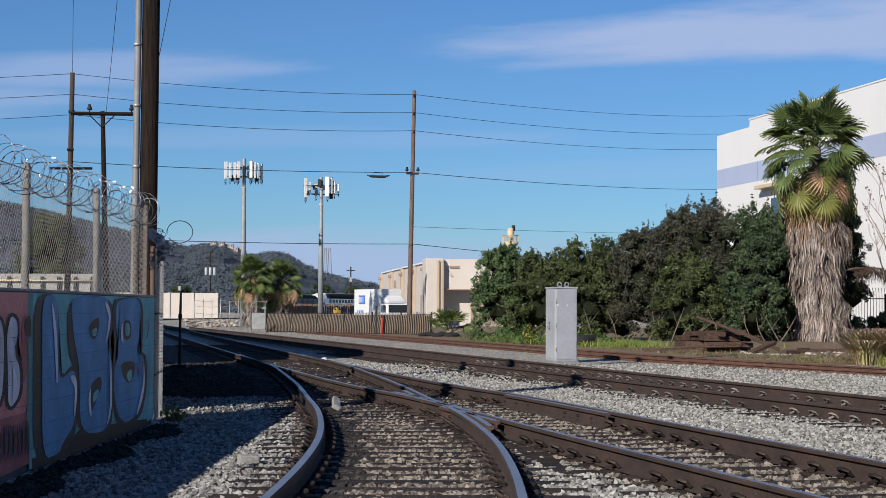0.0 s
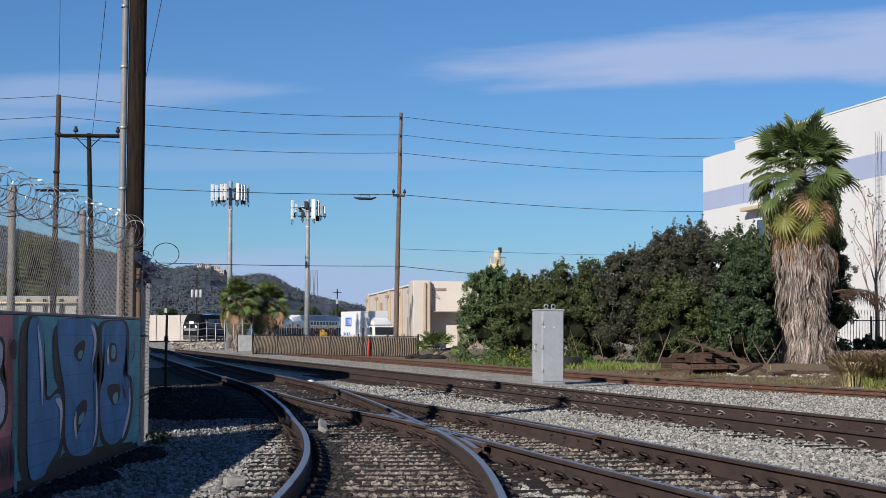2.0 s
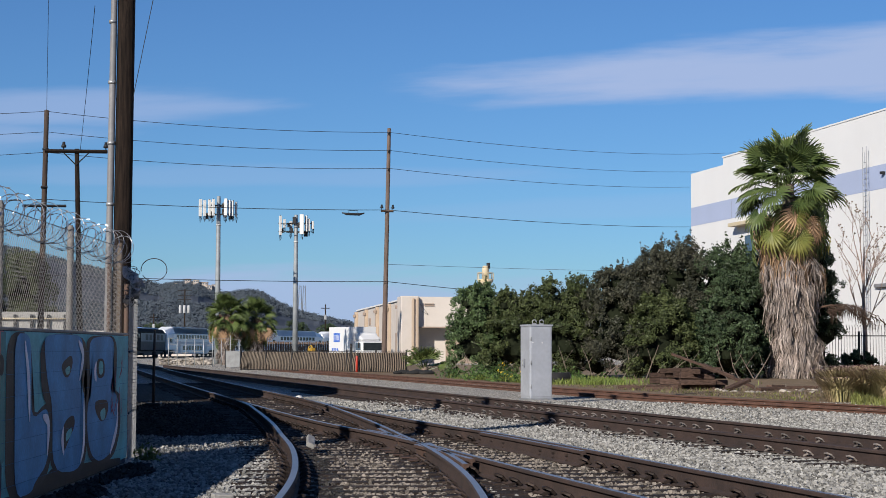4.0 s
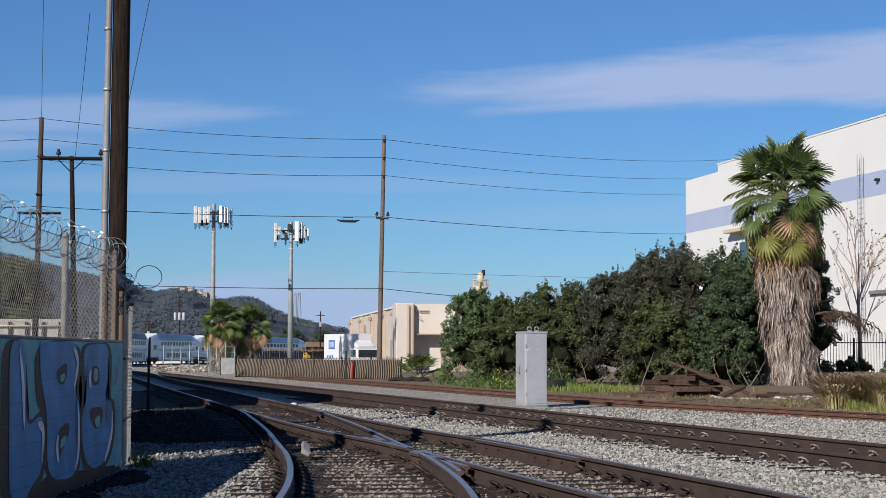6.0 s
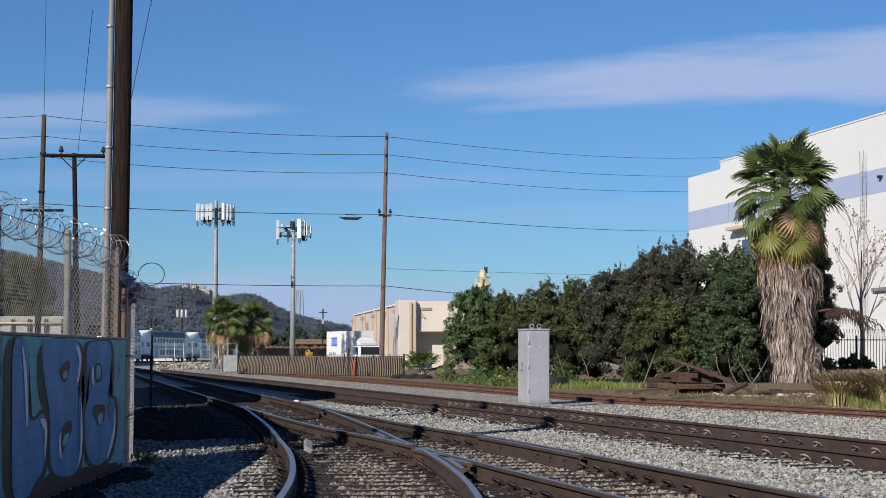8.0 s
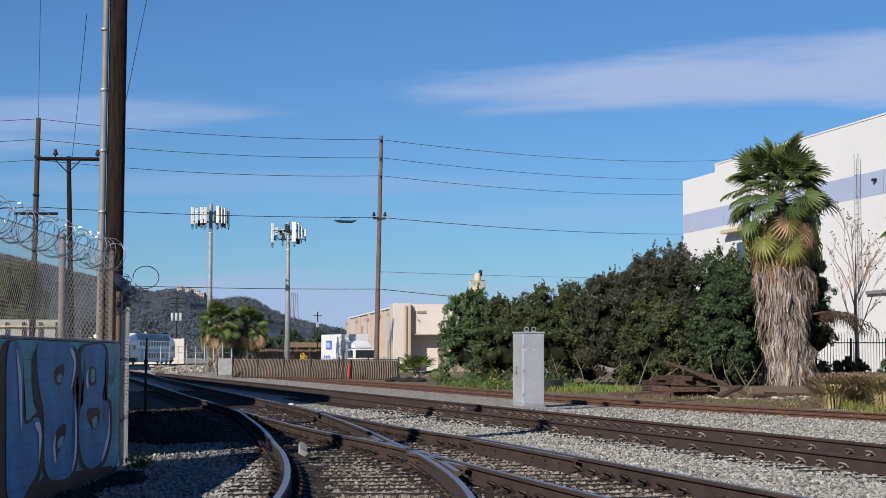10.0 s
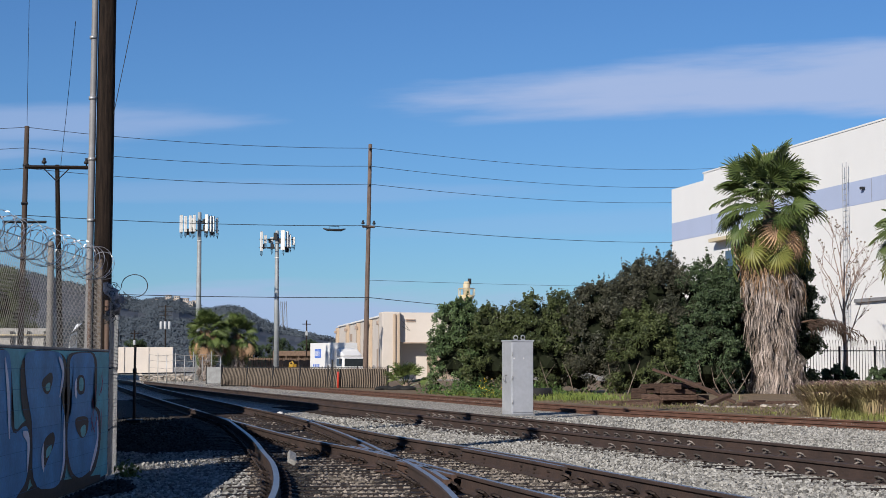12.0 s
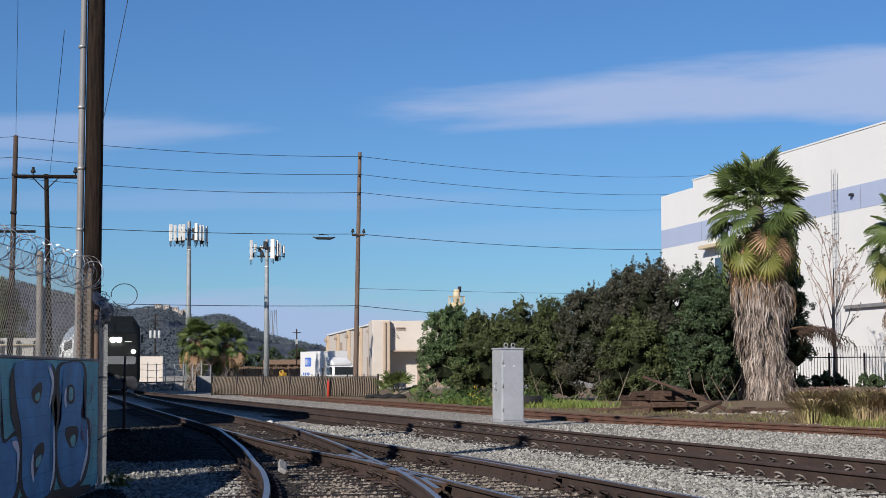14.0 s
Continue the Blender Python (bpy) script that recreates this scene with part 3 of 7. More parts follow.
def scatter_stones():
    rng = np.random.default_rng(5)
    pts = []
    for y0, y1, per, size in ((8.5, 14, 620, 0.0185), (14, 20, 520, 0.0175), (20, 30, 330, 0.016), (30, 40, 90, 0.0185)):
        x0, x1 = -0.3 * y1, 0.29 * y1
        n = int((x1 - x0) * (y1 - y0) * per)
        q = np.stack([rng.uniform(x0, x1, n), rng.uniform(y0, y1, n), np.full(n, size)], 1)
        pts.append(q[(q[:, 0] > -3.2 - 0.24 * np.maximum(q[:, 1] - 19.5, 0)) & (abs(q[:, 0] / q[:, 1]) < 0.3)])
    q = np.concatenate(pts)
    # keep off the rails themselves, sink the stones that lie on ties
    keep = np.ones(len(q), bool)
    stained = np.zeros(len(q), bool)
    sink = np.zeros(len(q))
    rail_shade = np.zeros(len(q), bool)
    for pts_ in (TRACK_A, TRACK_B, TRACK_C):
        line = spline(pts_, 0.5)
        line = line[line[:, 1] < 60]
        order = np.argsort(line[:, 1])
        cx = np.interp(q[:, 1], line[order, 1], line[order, 0], left=99, right=99)
        slope = np.gradient(line[order, 0], line[order, 1])
        cs = np.cos(np.arctan(np.interp(q[:, 1], line[order, 1], slope)))
        off = (q[:, 0] - cx) * cs
        keep &= abs(abs(off) - 0.753) > 0.085
        # distance along the track to the nearest tie
        near = np.zeros(len(q)) + 9
        for p in line[(line[:, 1] > 3)]:
            near = np.minimum(near, np.abs((q[:, 1] - p[1]) + (q[:, 0] - p[0]) * np.sin(np.arctan(np.interp(p[1], line[order, 1], slope)))))
        on = (abs(off) < 1.3) & (near < 0.11)
        keep &= ~(on & (rng.random(len(q)) < 0.95))
        if pts_ is TRACK_A:
            # paints the left rail's shadow onto the stones just inside it
            rail_shade = (off > -0.76) & (off < -0.36 + 0.06 * np.sin(q[:, 1] * 3.1)) & (q[:, 1] > 8)
        if pts_ is not TRACK_C:
            stained |= abs(off) < 1.0
        sink = np.where((abs(off) < 1.32), -0.003, sink)
    # stones in the fence's and wall's shade take the darkened colour
    shade_dark = (q[:, 0] < np.interp(q[:, 1], A_LINE[:, 1], A_LINE[:, 0]) - 0.9) & (q[:, 1] > 24.3 + 0.3 * np.sin(q[:, 0] * 4.0))
    shade_dark |= (q[:, 0] < -2.8 + 0.12 * np.sin(q[:, 1] * 2.3)) & (q[:, 1] < 18.4)
    shade_dark |= rail_shade
    shade_dark &= keep
    stained &= ~shade_dark
    shade_dark = shade_dark[keep]
    q, sink, stained = q[keep], sink[keep], stained[keep]
    n = len(q)
    base = np.array([(-1, -1, -1), (1, -1, -1), (1, 1, -1), (-1, 1, -1), (-0.7, -0.7, 1), (0.8, -0.6, 1), (0.6, 0.8, 1), (-0.7, 0.7, 1)], float)
    f0 = np.array([(0, 1, 5, 4), (1, 2, 6, 5), (2, 3, 7, 6), (3, 0, 4, 7), (4, 5, 6, 7)])
    size = q[:, 2] * rng.uniform(0.55, 1.35, n)
    v = base[None] * (1 + rng.uniform(-0.45, 0.45, (n, 8, 3)))
    ang = rng.uniform(0, 6.28, (n, 2))
    c, s = np.cos(ang[:, 0])[:, None], np.sin(ang[:, 0])[:, None]
    v = np.stack([v[..., 0] * c - v[..., 1] * s, v[..., 0] * s + v[..., 1] * c, v[..., 2] * 0.8], 2)
    tl = (ang[:, 1] * 0.16)[:, None]
    v = np.stack([v[..., 0], v[..., 1] * np.cos(tl) - v[..., 2] * np.sin(tl), v[..., 1] * np.sin(tl) + v[..., 2] * np.cos(tl)], 2)
    v = v * size[:, None, None]
    v[..., 0] += q[:, 0][:, None]
    v[..., 1] += q[:, 1][:, None]
    v[..., 2] += (rng.uniform(0.0, 0.02, n) - sink)[:, None]
    for name, chosen, material, label in (("shade_dark_stones", shade_dark, M["shade_dark"], "gravel coloured dark for the shade beside the curved track"),
                                          ("ballast_stones", ~stained & ~shade_dark, M["stone"], "loose grey and white ballast stones between the tracks"),
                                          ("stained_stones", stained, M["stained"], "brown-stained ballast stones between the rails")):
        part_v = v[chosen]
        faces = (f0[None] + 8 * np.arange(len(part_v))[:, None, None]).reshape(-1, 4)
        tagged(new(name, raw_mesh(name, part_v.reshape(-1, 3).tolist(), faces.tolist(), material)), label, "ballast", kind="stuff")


scatter_stones()


# ---------------------------------------------------------------- block wall with the fence on it
WX, WY0, WY1, WH = -3.3, 4.0, 18.9, 1.44


def make_block_wall():
    tagged(solo("wall_west", box(B(), WX - 0.19, WY0, -0.2, WX - 0.012, WY1 - 0.01, WH - 0.01), M["mortar"], "concrete block wall covered with blue and pink painted letters", "wall"), kind="structure")
    wall = bpy.data.objects["wall_west"]
    me = mesh_of("block", box(B(), -0.01, 0.004, 0.003, 0.012, 0.397, 0.176, 0.004), M["block_paint"])
    for k in range(8):
        y = WY0 + (0.2 if k % 2 else 0.0)
        while y + 0.4 < WY1 + 0.01:
            if y > 9.5:
                part("block", me, None, wall, m=pose(WX - 0.012, y, k * 0.18))
            y += 0.4
    part("cap", box(B(), WX - 0.2, WY0, WH - 0.004, WX + 0.01, WY1, WH + 0.02, 0.006), M["concrete"], wall)


def blob(points, x, n=8):
    """A closed smooth outline in the wall's plane (along, up) as one flat painted shape."""
    out = [Vector((a, b)) for a, b in points]
    for _ in range(2 if n > 1 else 0):
        # cut the corners
        out = [a.lerp(b, t) for a, b in zip(out, out[1:] + out[:1]) for t in (0.22, 0.78)]
    bm = B()
    vs = [bm.verts.new((x, q.x, min(max(q.y, 0.005), WH - 0.012))) for q in out]
    bmesh.ops.triangulate(bm, faces=[bm.faces.new(vs)])
    return bm


# ---------------------------------------------------------------- poles and wires
def pole_shaft(base, top, r0, r1, sides=12):
    b, t = Vector(base), Vector(top)
    n = 12
    return tube(B(), [b.lerp(t, i / n) for i in range(n + 1)], [r0 + (r1 - r0) * i / n for i in range(n + 1)], sides)


def make_near_pole():
    p = thing("utility_pole", "dark tarred wooden utility pole behind the chain-link fence", "utility pole")
    part("shaft", pole_shaft((-4.835, 27.0, 0), (-4.785, 27.0, 13.5), 0.152, 0.135, 16), M["wood_pole"], p)
    part("conduit", pole_shaft((-5.035, 26.9, 0), (-4.98, 26.9, 9.5), 0.06, 0.05, 12), M["pvc"], p, "grey plastic riser conduit")
    for z in (2.6, 3.6, 4.6, 5.6, 6.6):
        bm = tube(B(), [(-5.01, 26.9, z), (-5.01, 26.9, z + 0.05)], 0.066, 10)
        part("strap", bm, M["galv"], p)


def crossarm(p, c, half, material, ang=0.0, braces=True, pins=()):
    u = Vector((math.cos(ang), math.sin(ang), 0))
    a = part("crossarm", tube(B(), [Vector(c) - u * half, Vector(c) + u * half], 0.07, 4), material, p)
    if braces:
        for s in (-1, 1):
            part("brace", tube(B(), [Vector(c) + u * (0.45 * half * s), Vector(c) + Vector((0, 0, -0.5))], 0.02, 4), M["dark_metal"], p)
    for k in pins:
        q = Vector(c) + u * half * k
        part("insulator", tube(B(), [q + Vector((0, 0, z)) for z in (0.0, 0.12, 0.14, 0.22, 0.24, 0.34)], [0.02, 0.02, 0.09, 0.09, 0.06, 0.05], 8), M["dark_metal"], p)


def make_far_poles():
    p = thing("utility_pole", "tall brown wooden utility pole beside the far fence", "utility pole")
    part("shaft", pole_shaft((-1.86, 91.0, 0), (-1.62, 91.0, 13.45), 0.145, 0.10), M["brown_pole"], p)
    crossarm(p, (-1.70, 90.85, 8.85), 0.35, M["brown_pole"], 0.3, False, (-0.9, 0.9))
    for z in (13.2, 12.2, 11.2):
        part("insulator", tube(B(), [(-1.63, 90.95, z - 0.1), (-1.63, 90.7, z - 0.1), (-1.63, 90.7, z)], [0.02, 0.05, 0.06], 6), M["dark_metal"], p)
    q = thing("utility_pole", "brown wooden utility pole with a low crossarm", "utility pole")
    part("shaft", pole_shaft((-19.1, 84.0, 0), (-18.95, 84.0, 13.35), 0.17, 0.12), M["dark_pole"], q)
    crossarm(q, (-18.95, 83.85, 8.45), 1.1, M["dark_metal"], 0.0, True)
    crossarm(q, (-18.97, 83.85, 9.4), 0.16, M["dark_metal"], 0.0, False)
    part("strap", tube(B(), [(-18.97, 84.0, 11.3), (-18.97, 84.0, 11.42)], 0.16, 10), M["dark_metal"], q)
    r = thing("utility_pole", "short dark wooden pole with a crossarm and two insulators", "utility pole")
    part("shaft", pole_shaft((-12.15, 60.0, 0), (-12.42, 60.0, 8.5), 0.12, 0.08), M["wood_pole"], r)
    crossarm(r, (-12.42, 59.9, 8.4), 1.12, M["wood_pole"], 0.06, True, (-0.4, 0.95))


def sag(a, b, drop, n=24):
    a, b = Vector(a), Vector(b)
    return [a.lerp(b, i / n) + Vector((0, 0, -4 * drop * (i / n) * (1 - i / n))) for i in range(n + 1)]


def wire(a, b, drop, r=0.014, name="power_line"):
    solo(name, tube(B(), sag(a, b, drop), r, 5), M["black_wire"], "thin black overhead power line between utility poles", "power line", group="overhead lines")


def make_wires():
    right = (36.0, 170.0)
    for z, zr, zl in ((13.2, 21.9, 13.3), (12.2, 20.05, 12.25), (11.2, 18.55, 11.2)):
        wire((-18.95, 84.0, zl), (-1.63, 90.8, z), 0.28)
        wire((-1.63, 90.8, z), (*right, zr), 0.75)
        wire((-18.95, 84.0, zl), (-55, 70, zl - 2.4), 0.5)
    for z0, z1, z2, d in ((8.8, 8.9, 14.2, 0.15), (4.95, 4.95, 6.2, 0.1)):
        wire((-18.95, 84.0, z0), (-1.70, 90.8, z1), d, 0.018)
        wire((-1.70, 90.8, z1), (*right, z2), 0.55, 0.018)
        wire((-18.95, 84.0, z0), (-55, 70, z0 - 1.5), 0.4, 0.018)
    wire((-1.68, 90.8, 5.9), (*right, 9.4), 0.2, 0.01)
    wire((-18.95, 84.0, 13.35), (-13.55, 60.0, 26), 0.0, 0.012, "guy_wire")
    wire((-12.3, 60.0, 8.4), (-7.5, 38.0, 9.2), 0.1, 0.008, "guy_wire")
    wire((-4.72, 27.0, 5.2), (-3.8, 26.0, 9.0), 0.0, 0.006, "guy_wire")


# ---------------------------------------------------------------- relay cabinet
def make_splice():
    sp = thing("line_splice", "dark cable splice box hanging on the overhead line", "splice box")
    part("housing", tube(B(), [(-4.15, 89.9, 8.66), (-3.9, 90.0, 8.6), (-3.2, 90.2, 8.6), (-2.95, 90.3, 8.68)], [0.03, 0.07, 0.07, 0.03], 8), M["black_wire"], sp)
    part("hanger", tube(B(), [(-3.8, 90.0, 8.6), (-3.8, 90.0, 8.8), (-3.3, 90.2, 8.8), (-3.3, 90.2, 8.6)], 0.015, 5), M["black_wire"], sp)


def make_cabinet():
    m = pose(3.02, 42.1, 0, 0, 0, 20)
    c = thing("relay_cabinet", "tall silver aluminium trackside relay cabinet on the ballast", "cabinet", m)
    part("body", box(B(), -0.30, -0.30, 0.04, 0.30, 0.30, 1.87, 0.012), M["cabinet"], c)
    part("base_plate", box(B(), -0.33, -0.33, -0.03, 0.33, 0.33, 0.04, 0.006), M["galv"], c)
    part("lid", box(B(), -0.32, -0.32, 1.87, 0.32, 0.32, 1.91, 0.008), M["cabinet"], c)
    part("side_panel", box(B(), -0.312, -0.28, 0.10, -0.30, 0.28, 1.84, 0.004), M["cabinet"], c)
    door = part("door", box(B(), -0.28, -0.316, 0.09, 0.28, -0.30, 1.84, 0.005), M["cabinet"], c)
    for x in (-0.1, 0.1):
        bm = B()
        ring = [(x + 0.055 * math.cos(a), -0.1, 1.975 + 0.055 * math.sin(a)) for a in [2 * math.pi * k / 12 for k in range(13)]]
        tube(bm, ring, 0.016, 6, False)
        box(bm, x - 0.05, -0.12, 1.90, x + 0.05, -0.08, 1.945)
        part("lifting_eye", bm, M["galv"], c)
    for z in (0.35, 0.95, 1.55):
        part("hinge", tube(B(), [(-0.285, -0.32, z - 0.05), (-0.285, -0.32, z + 0.05)], 0.014, 8), M["galv"], c)
    part("latch", tube(B(), [(-0.31, 0.0, 0.85), (-0.38, 0.0, 0.87), (-0.38, 0.0, 1.0), (-0.31, 0.0, 1.02)], 0.016, 6), M["galv"], c)
    for x, z in ((-0.24, 1.45), (0.02, 1.45)):
        part("bolt", tube(B(), [(x, -0.316, z), (x, -0.332, z)], 0.02, 8), M["white_paint"], c)


# ---------------------------------------------------------------- large buildings
def make_white_building():
    b = thing("warehouse", "large white concrete warehouse with a pale blue band", "warehouse")
    # local x runs along the long side towards the viewer, local y points away from the yard
    a, d = Vector((20.75, 125.0, 0)), Vector((0.197, -0.98, 0)).normalized()
    m = Matrix.Translation(a) @ Matrix.Rotation(math.atan2(d.y, d.x), 4, "Z")
    part("wall", box(B(), 0, 0, 0, 6.5, 38, 14.6), M["white_wall"], b, m=m)
    part("wall", box(B(), 6.5, 0, 0, 95, 38, 15.1), M["white_wall"], b, m=m)
    part("band", box(B(), -0.01, -0.012, 10.6, 95.0, 0.1, 12.0), M["blue_band"], b, "pale blue painted band", m=m)
    part("parapet", box(B(), 6.4, -0.04, 15.1, 95.05, 0.3, 15.2), M["white_wall"], b, m=m)
    for x in range(8, 94, 8):
        part("panel_joint", box(B(), x, -0.016, 10.62, x + 0.04, 0.05, 11.98), M["pvc"], b, m=m)
    for x in (10.5, 47):
        w = part("window", box(B(), x, -0.05, 6.4, x + 4.2, 0.06, 9.2), M["glass"], b, m=m)
        part("window_frame", box(B(), x - 0.08, -0.07, 6.3, x + 4.28, 0.03, 6.4), M["white_wall"], w)
        part("awning", box(B(), x - 1.5, -0.7, 9.9, x + 3.3, 0.0, 10.15, 0.02), M["cream"], b, m=m)
    for x in (12.5, 31):
        bm = box(B(), x, -0.26, 11.4, x + 0.26, -0.01, 11.56, 0.03)
        part("wall_lamp", bm, M["dark_metal"], b, m=m)
    bm = B()
    for s in (0, 0.5):
        tube(bm, [(29.0 + s, -0.3, 2.5), (29.0 + s, -0.3, 13.2)], 0.025, 5)
    for k in range(30):
        tube(bm, [(29.0, -0.3, 2.7 + 0.33 * k), (29.5, -0.3, 2.7 + 0.33 * k)], 0.018, 4)
    part("ladder", bm, M["galv"], b, "steel wall ladder", m=m)
    part("ledge", box(B(), 30, -0.2, 4.9, 95, 0.0, 5.1), M["pvc"], b, m=m)


def make_tan_building():
    b = thing("industrial_building", "low tan stucco industrial building with pilasters", "building")
    a, e = Vector((-7.5, 205, -0.4)), Vector((-0.75, 152, -0.2))
    d = (e - a).normalized()
    m = Matrix.Translation(a) @ Matrix.Rotation(math.atan2(d.y, d.x), 4, "Z")
    L = (e - a).length
    part("wall", box(B(), 0, 0, 0, L, 0.8, 6.3), M["tan"], b, m=m)
    part("roof_edge", box(B(), -0.1, -0.15, 6.25, L - 2.9, 1.0, 6.4), M["white_wall"], b, m=m)
    for x in (0.0, 13.0, 25.2, 36.9, 46.0):
        p = part("pilaster", box(B(), x, -0.35, 0, x + 1.2, 0.0, 6.15, 0.05), M["pilaster"], b, m=m)
        part("downlight", box(B(), x + 0.8, -0.6, 5.45, x + 1.3, -0.3, 5.8, 0.05), M["tan_dark"], p)
    part("vent", box(B(), 15.5, -0.08, 4.3, 17.5, 0.0, 5.1), M["tan_dark"], b, m=m)
    part("door", box(B(), 42.4, -0.06, 0, 44.6, 0.03, 3.2), M["tan_dark"], b, m=m)
    part("corner_tower", box(B(), L - 3.0, -0.80, 0, L + 0.1, 0.85, 6.5, 0.08), M["tan"], b, m=m)
    for y in (0.18, 0.58):
        part("corner_rib", box(B(), L + 0.1, y, 0, L + 0.3, y + 0.24, 6.3, 0.05), M["pilaster"], b, m=m)
    part("corner_lamp", box(B(), L - 0.5, 0.1, 6.3, L - 0.1, 0.4, 6.5, 0.06), M["dark_metal"], b, m=m)
    # upper front over a deep loading bay
    part("front_wall", box(B(), 0.1, 152.6, 3.25, 12, 170, 6.05), M["tan"], b)
    part("loading_recess", box(B(), 0.1, 154.2, -0.3, 12, 154.5, 3.25), M["tan"], b)
    part("loading_door", box(B(), 2.6, 154.08, -0.3, 5.5, 154.2, 2.4), M["tan_dark"], b)
    part("canopy", box(B(), 0.1, 152.3, 3.2, 12, 152.6, 3.3), M["tan_dark"], b)
    for z in (5.2, 5.35):
        part("vent", box(B(), 0.6, 152.5, z, 1.5, 152.6, z + 0.08), M["tan_dark"], b)
    part("hanging_cable", tube(B(), [(0.2, 152.55, 5.4), (0.9, 152.52, 4.5), (0.95, 152.52, 4.4), (0.3, 152.55, 4.75)], 0.015, 4), M["black_wire"], b)


def make_shade_building():
    # stands out of view beside the yard; its shadow lies on the far tracks
    m = Matrix.Translation((-11.8, 30.2, 0)) @ Matrix.Rotation(math.atan2(1, -0.262), 4, "Z")
    tagged(solo("wall_far_west", box(B(), 0, 0, -0.5, 80, 12, 10.6), M["tan"], "plain stucco warehouse wall beside the yard", "wall", m=m), kind="structure")


def make_sky_blockers():
    # unseen walls, added to hold back sky light and deepen the shade
    tagged(solo("unseen_wall_south", box(B(), -70, -52, -0.5, 70, -44, 14.0), M["tan"], "unseen plain wall added behind to block sky light", "wall"), kind="structure")
    tagged(solo("unseen_wall_east", box(B(), 60, -44, -0.5, 68, 60, 12.0), M["tan"], "unseen plain wall added beside the tracks to block sky light", "wall"), kind="structure")
    tagged(solo("unseen_wall_near_west", box(B(), -34, -44, -0.5, -26, 24, 11.0), M["tan"], "unseen plain wall added behind the graffiti wall to block sky light", "wall"), kind="structure")


def make_far_wall():
    w = thing("yard_wall", "long tan wall at the edge of the far yard", "wall")
    part("panel", box(B(), -61.6, 310, -0.5, -42.0, 310.4, 4.4), M["tan"], w)
    for k in range(5):
        part("pilaster", box(B(), -60.5 + 4.5 * k, 309.8, -0.5, -60.1 + 4.5 * k, 310, 4.45), M["tan"], w)
    v = thing("barrier_wall", "pale concrete yard wall with dark posts and a tan pipe rail", "wall")
    part("panel", box(B(), -66, 240, -0.5, -50.5, 240.4, 6.4), M["concrete"], v)
    part("pipe_rail", tube(B(), [(-66, 239.6, 5.4), (-50.5, 239.6, 5.4)], 0.14, 8), M["cream"], v, "tan painted pipe rail")
    for k in range(7):
        part("post", box(B(), -65.5 + 2.4 * k, 239.5, -0.5, -65.1 + 2.4 * k, 239.9, 6.0, 0.02), M["dark_metal"], v)
    make_bush(-61.0, 256.0, 10.0, 17.5, M["bush_b"], 77, "olive green tree behind the concrete yard wall", 0.9, False)


# ---------------------------------------------------------------- plants
def leaf_cloud(rng, n, clumps, size, flat=0.55, outward=None, loose=0.12):
    """n small two-sided leaves about the shells of clumps (x, y, z, r); with outward, rows of ways that the clumps face."""
    c = np.array(clumps)
    w = c[:, 3] ** 2
    pick = rng.choice(len(c), n, p=w / w.sum())
    d = rng.normal(size=(n, 3))
    if outward is not None:
        d += np.array(outward)[pick] * 1.3
    d /= np.linalg.norm(d, axis=1)[:, None]
    r = c[pick, 3] * (1 - 0.45 * rng.random(n) ** 2.2) * rng.uniform(0.85 - loose * 0.6, 1 + loose, n)
    p = c[pick, :3] + d * r[:, None] * np.array((1, 1, 0.9))
    nrm = d * flat + rng.normal(size=(n, 3)) * 0.6
    nrm /= np.linalg.norm(nrm, axis=1)[:, None]
    u = np.cross(nrm, rng.normal(size=(n, 3)))
    u /= np.linalg.norm(u, axis=1)[:, None]
    v = np.cross(nrm, u)
    s = (size * rng.uniform(0.6, 1.4, n))[:, None]
    q = np.stack([p - u * s, p + v * s * 0.42 + u * s * 0.1, p + u * s, p - v * s * 0.42 + u * s * 0.1], 1)
    return q.reshape(-1, 3), np.arange(4 * n).reshape(-1, 4)


def ico_shape(sub):
    bm = B()
    bmesh.ops.create_icosphere(bm, subdivisions=sub, radius=1)
    bm.verts.index_update()
    got = ([v.co.copy() for v in bm.verts], [[v.index for v in f.verts] for f in bm.faces])
    bm.free()
    return got


ICO = {k: ico_shape(k) for k in (1, 2)}


def lumpy(bm, c, r, rng, sub=2):
    """An uneven rounded lump."""
    pts, faces = ICO[sub]
    vs = [bm.verts.new(Vector(c) + p * r * (1 + 0.25 * noise.noise(p * 1.7 + Vector(c)))) for p in pts]
    for f in faces:
        bm.faces.new([vs[k] for k in f]).smooth = sub > 1
    return bm


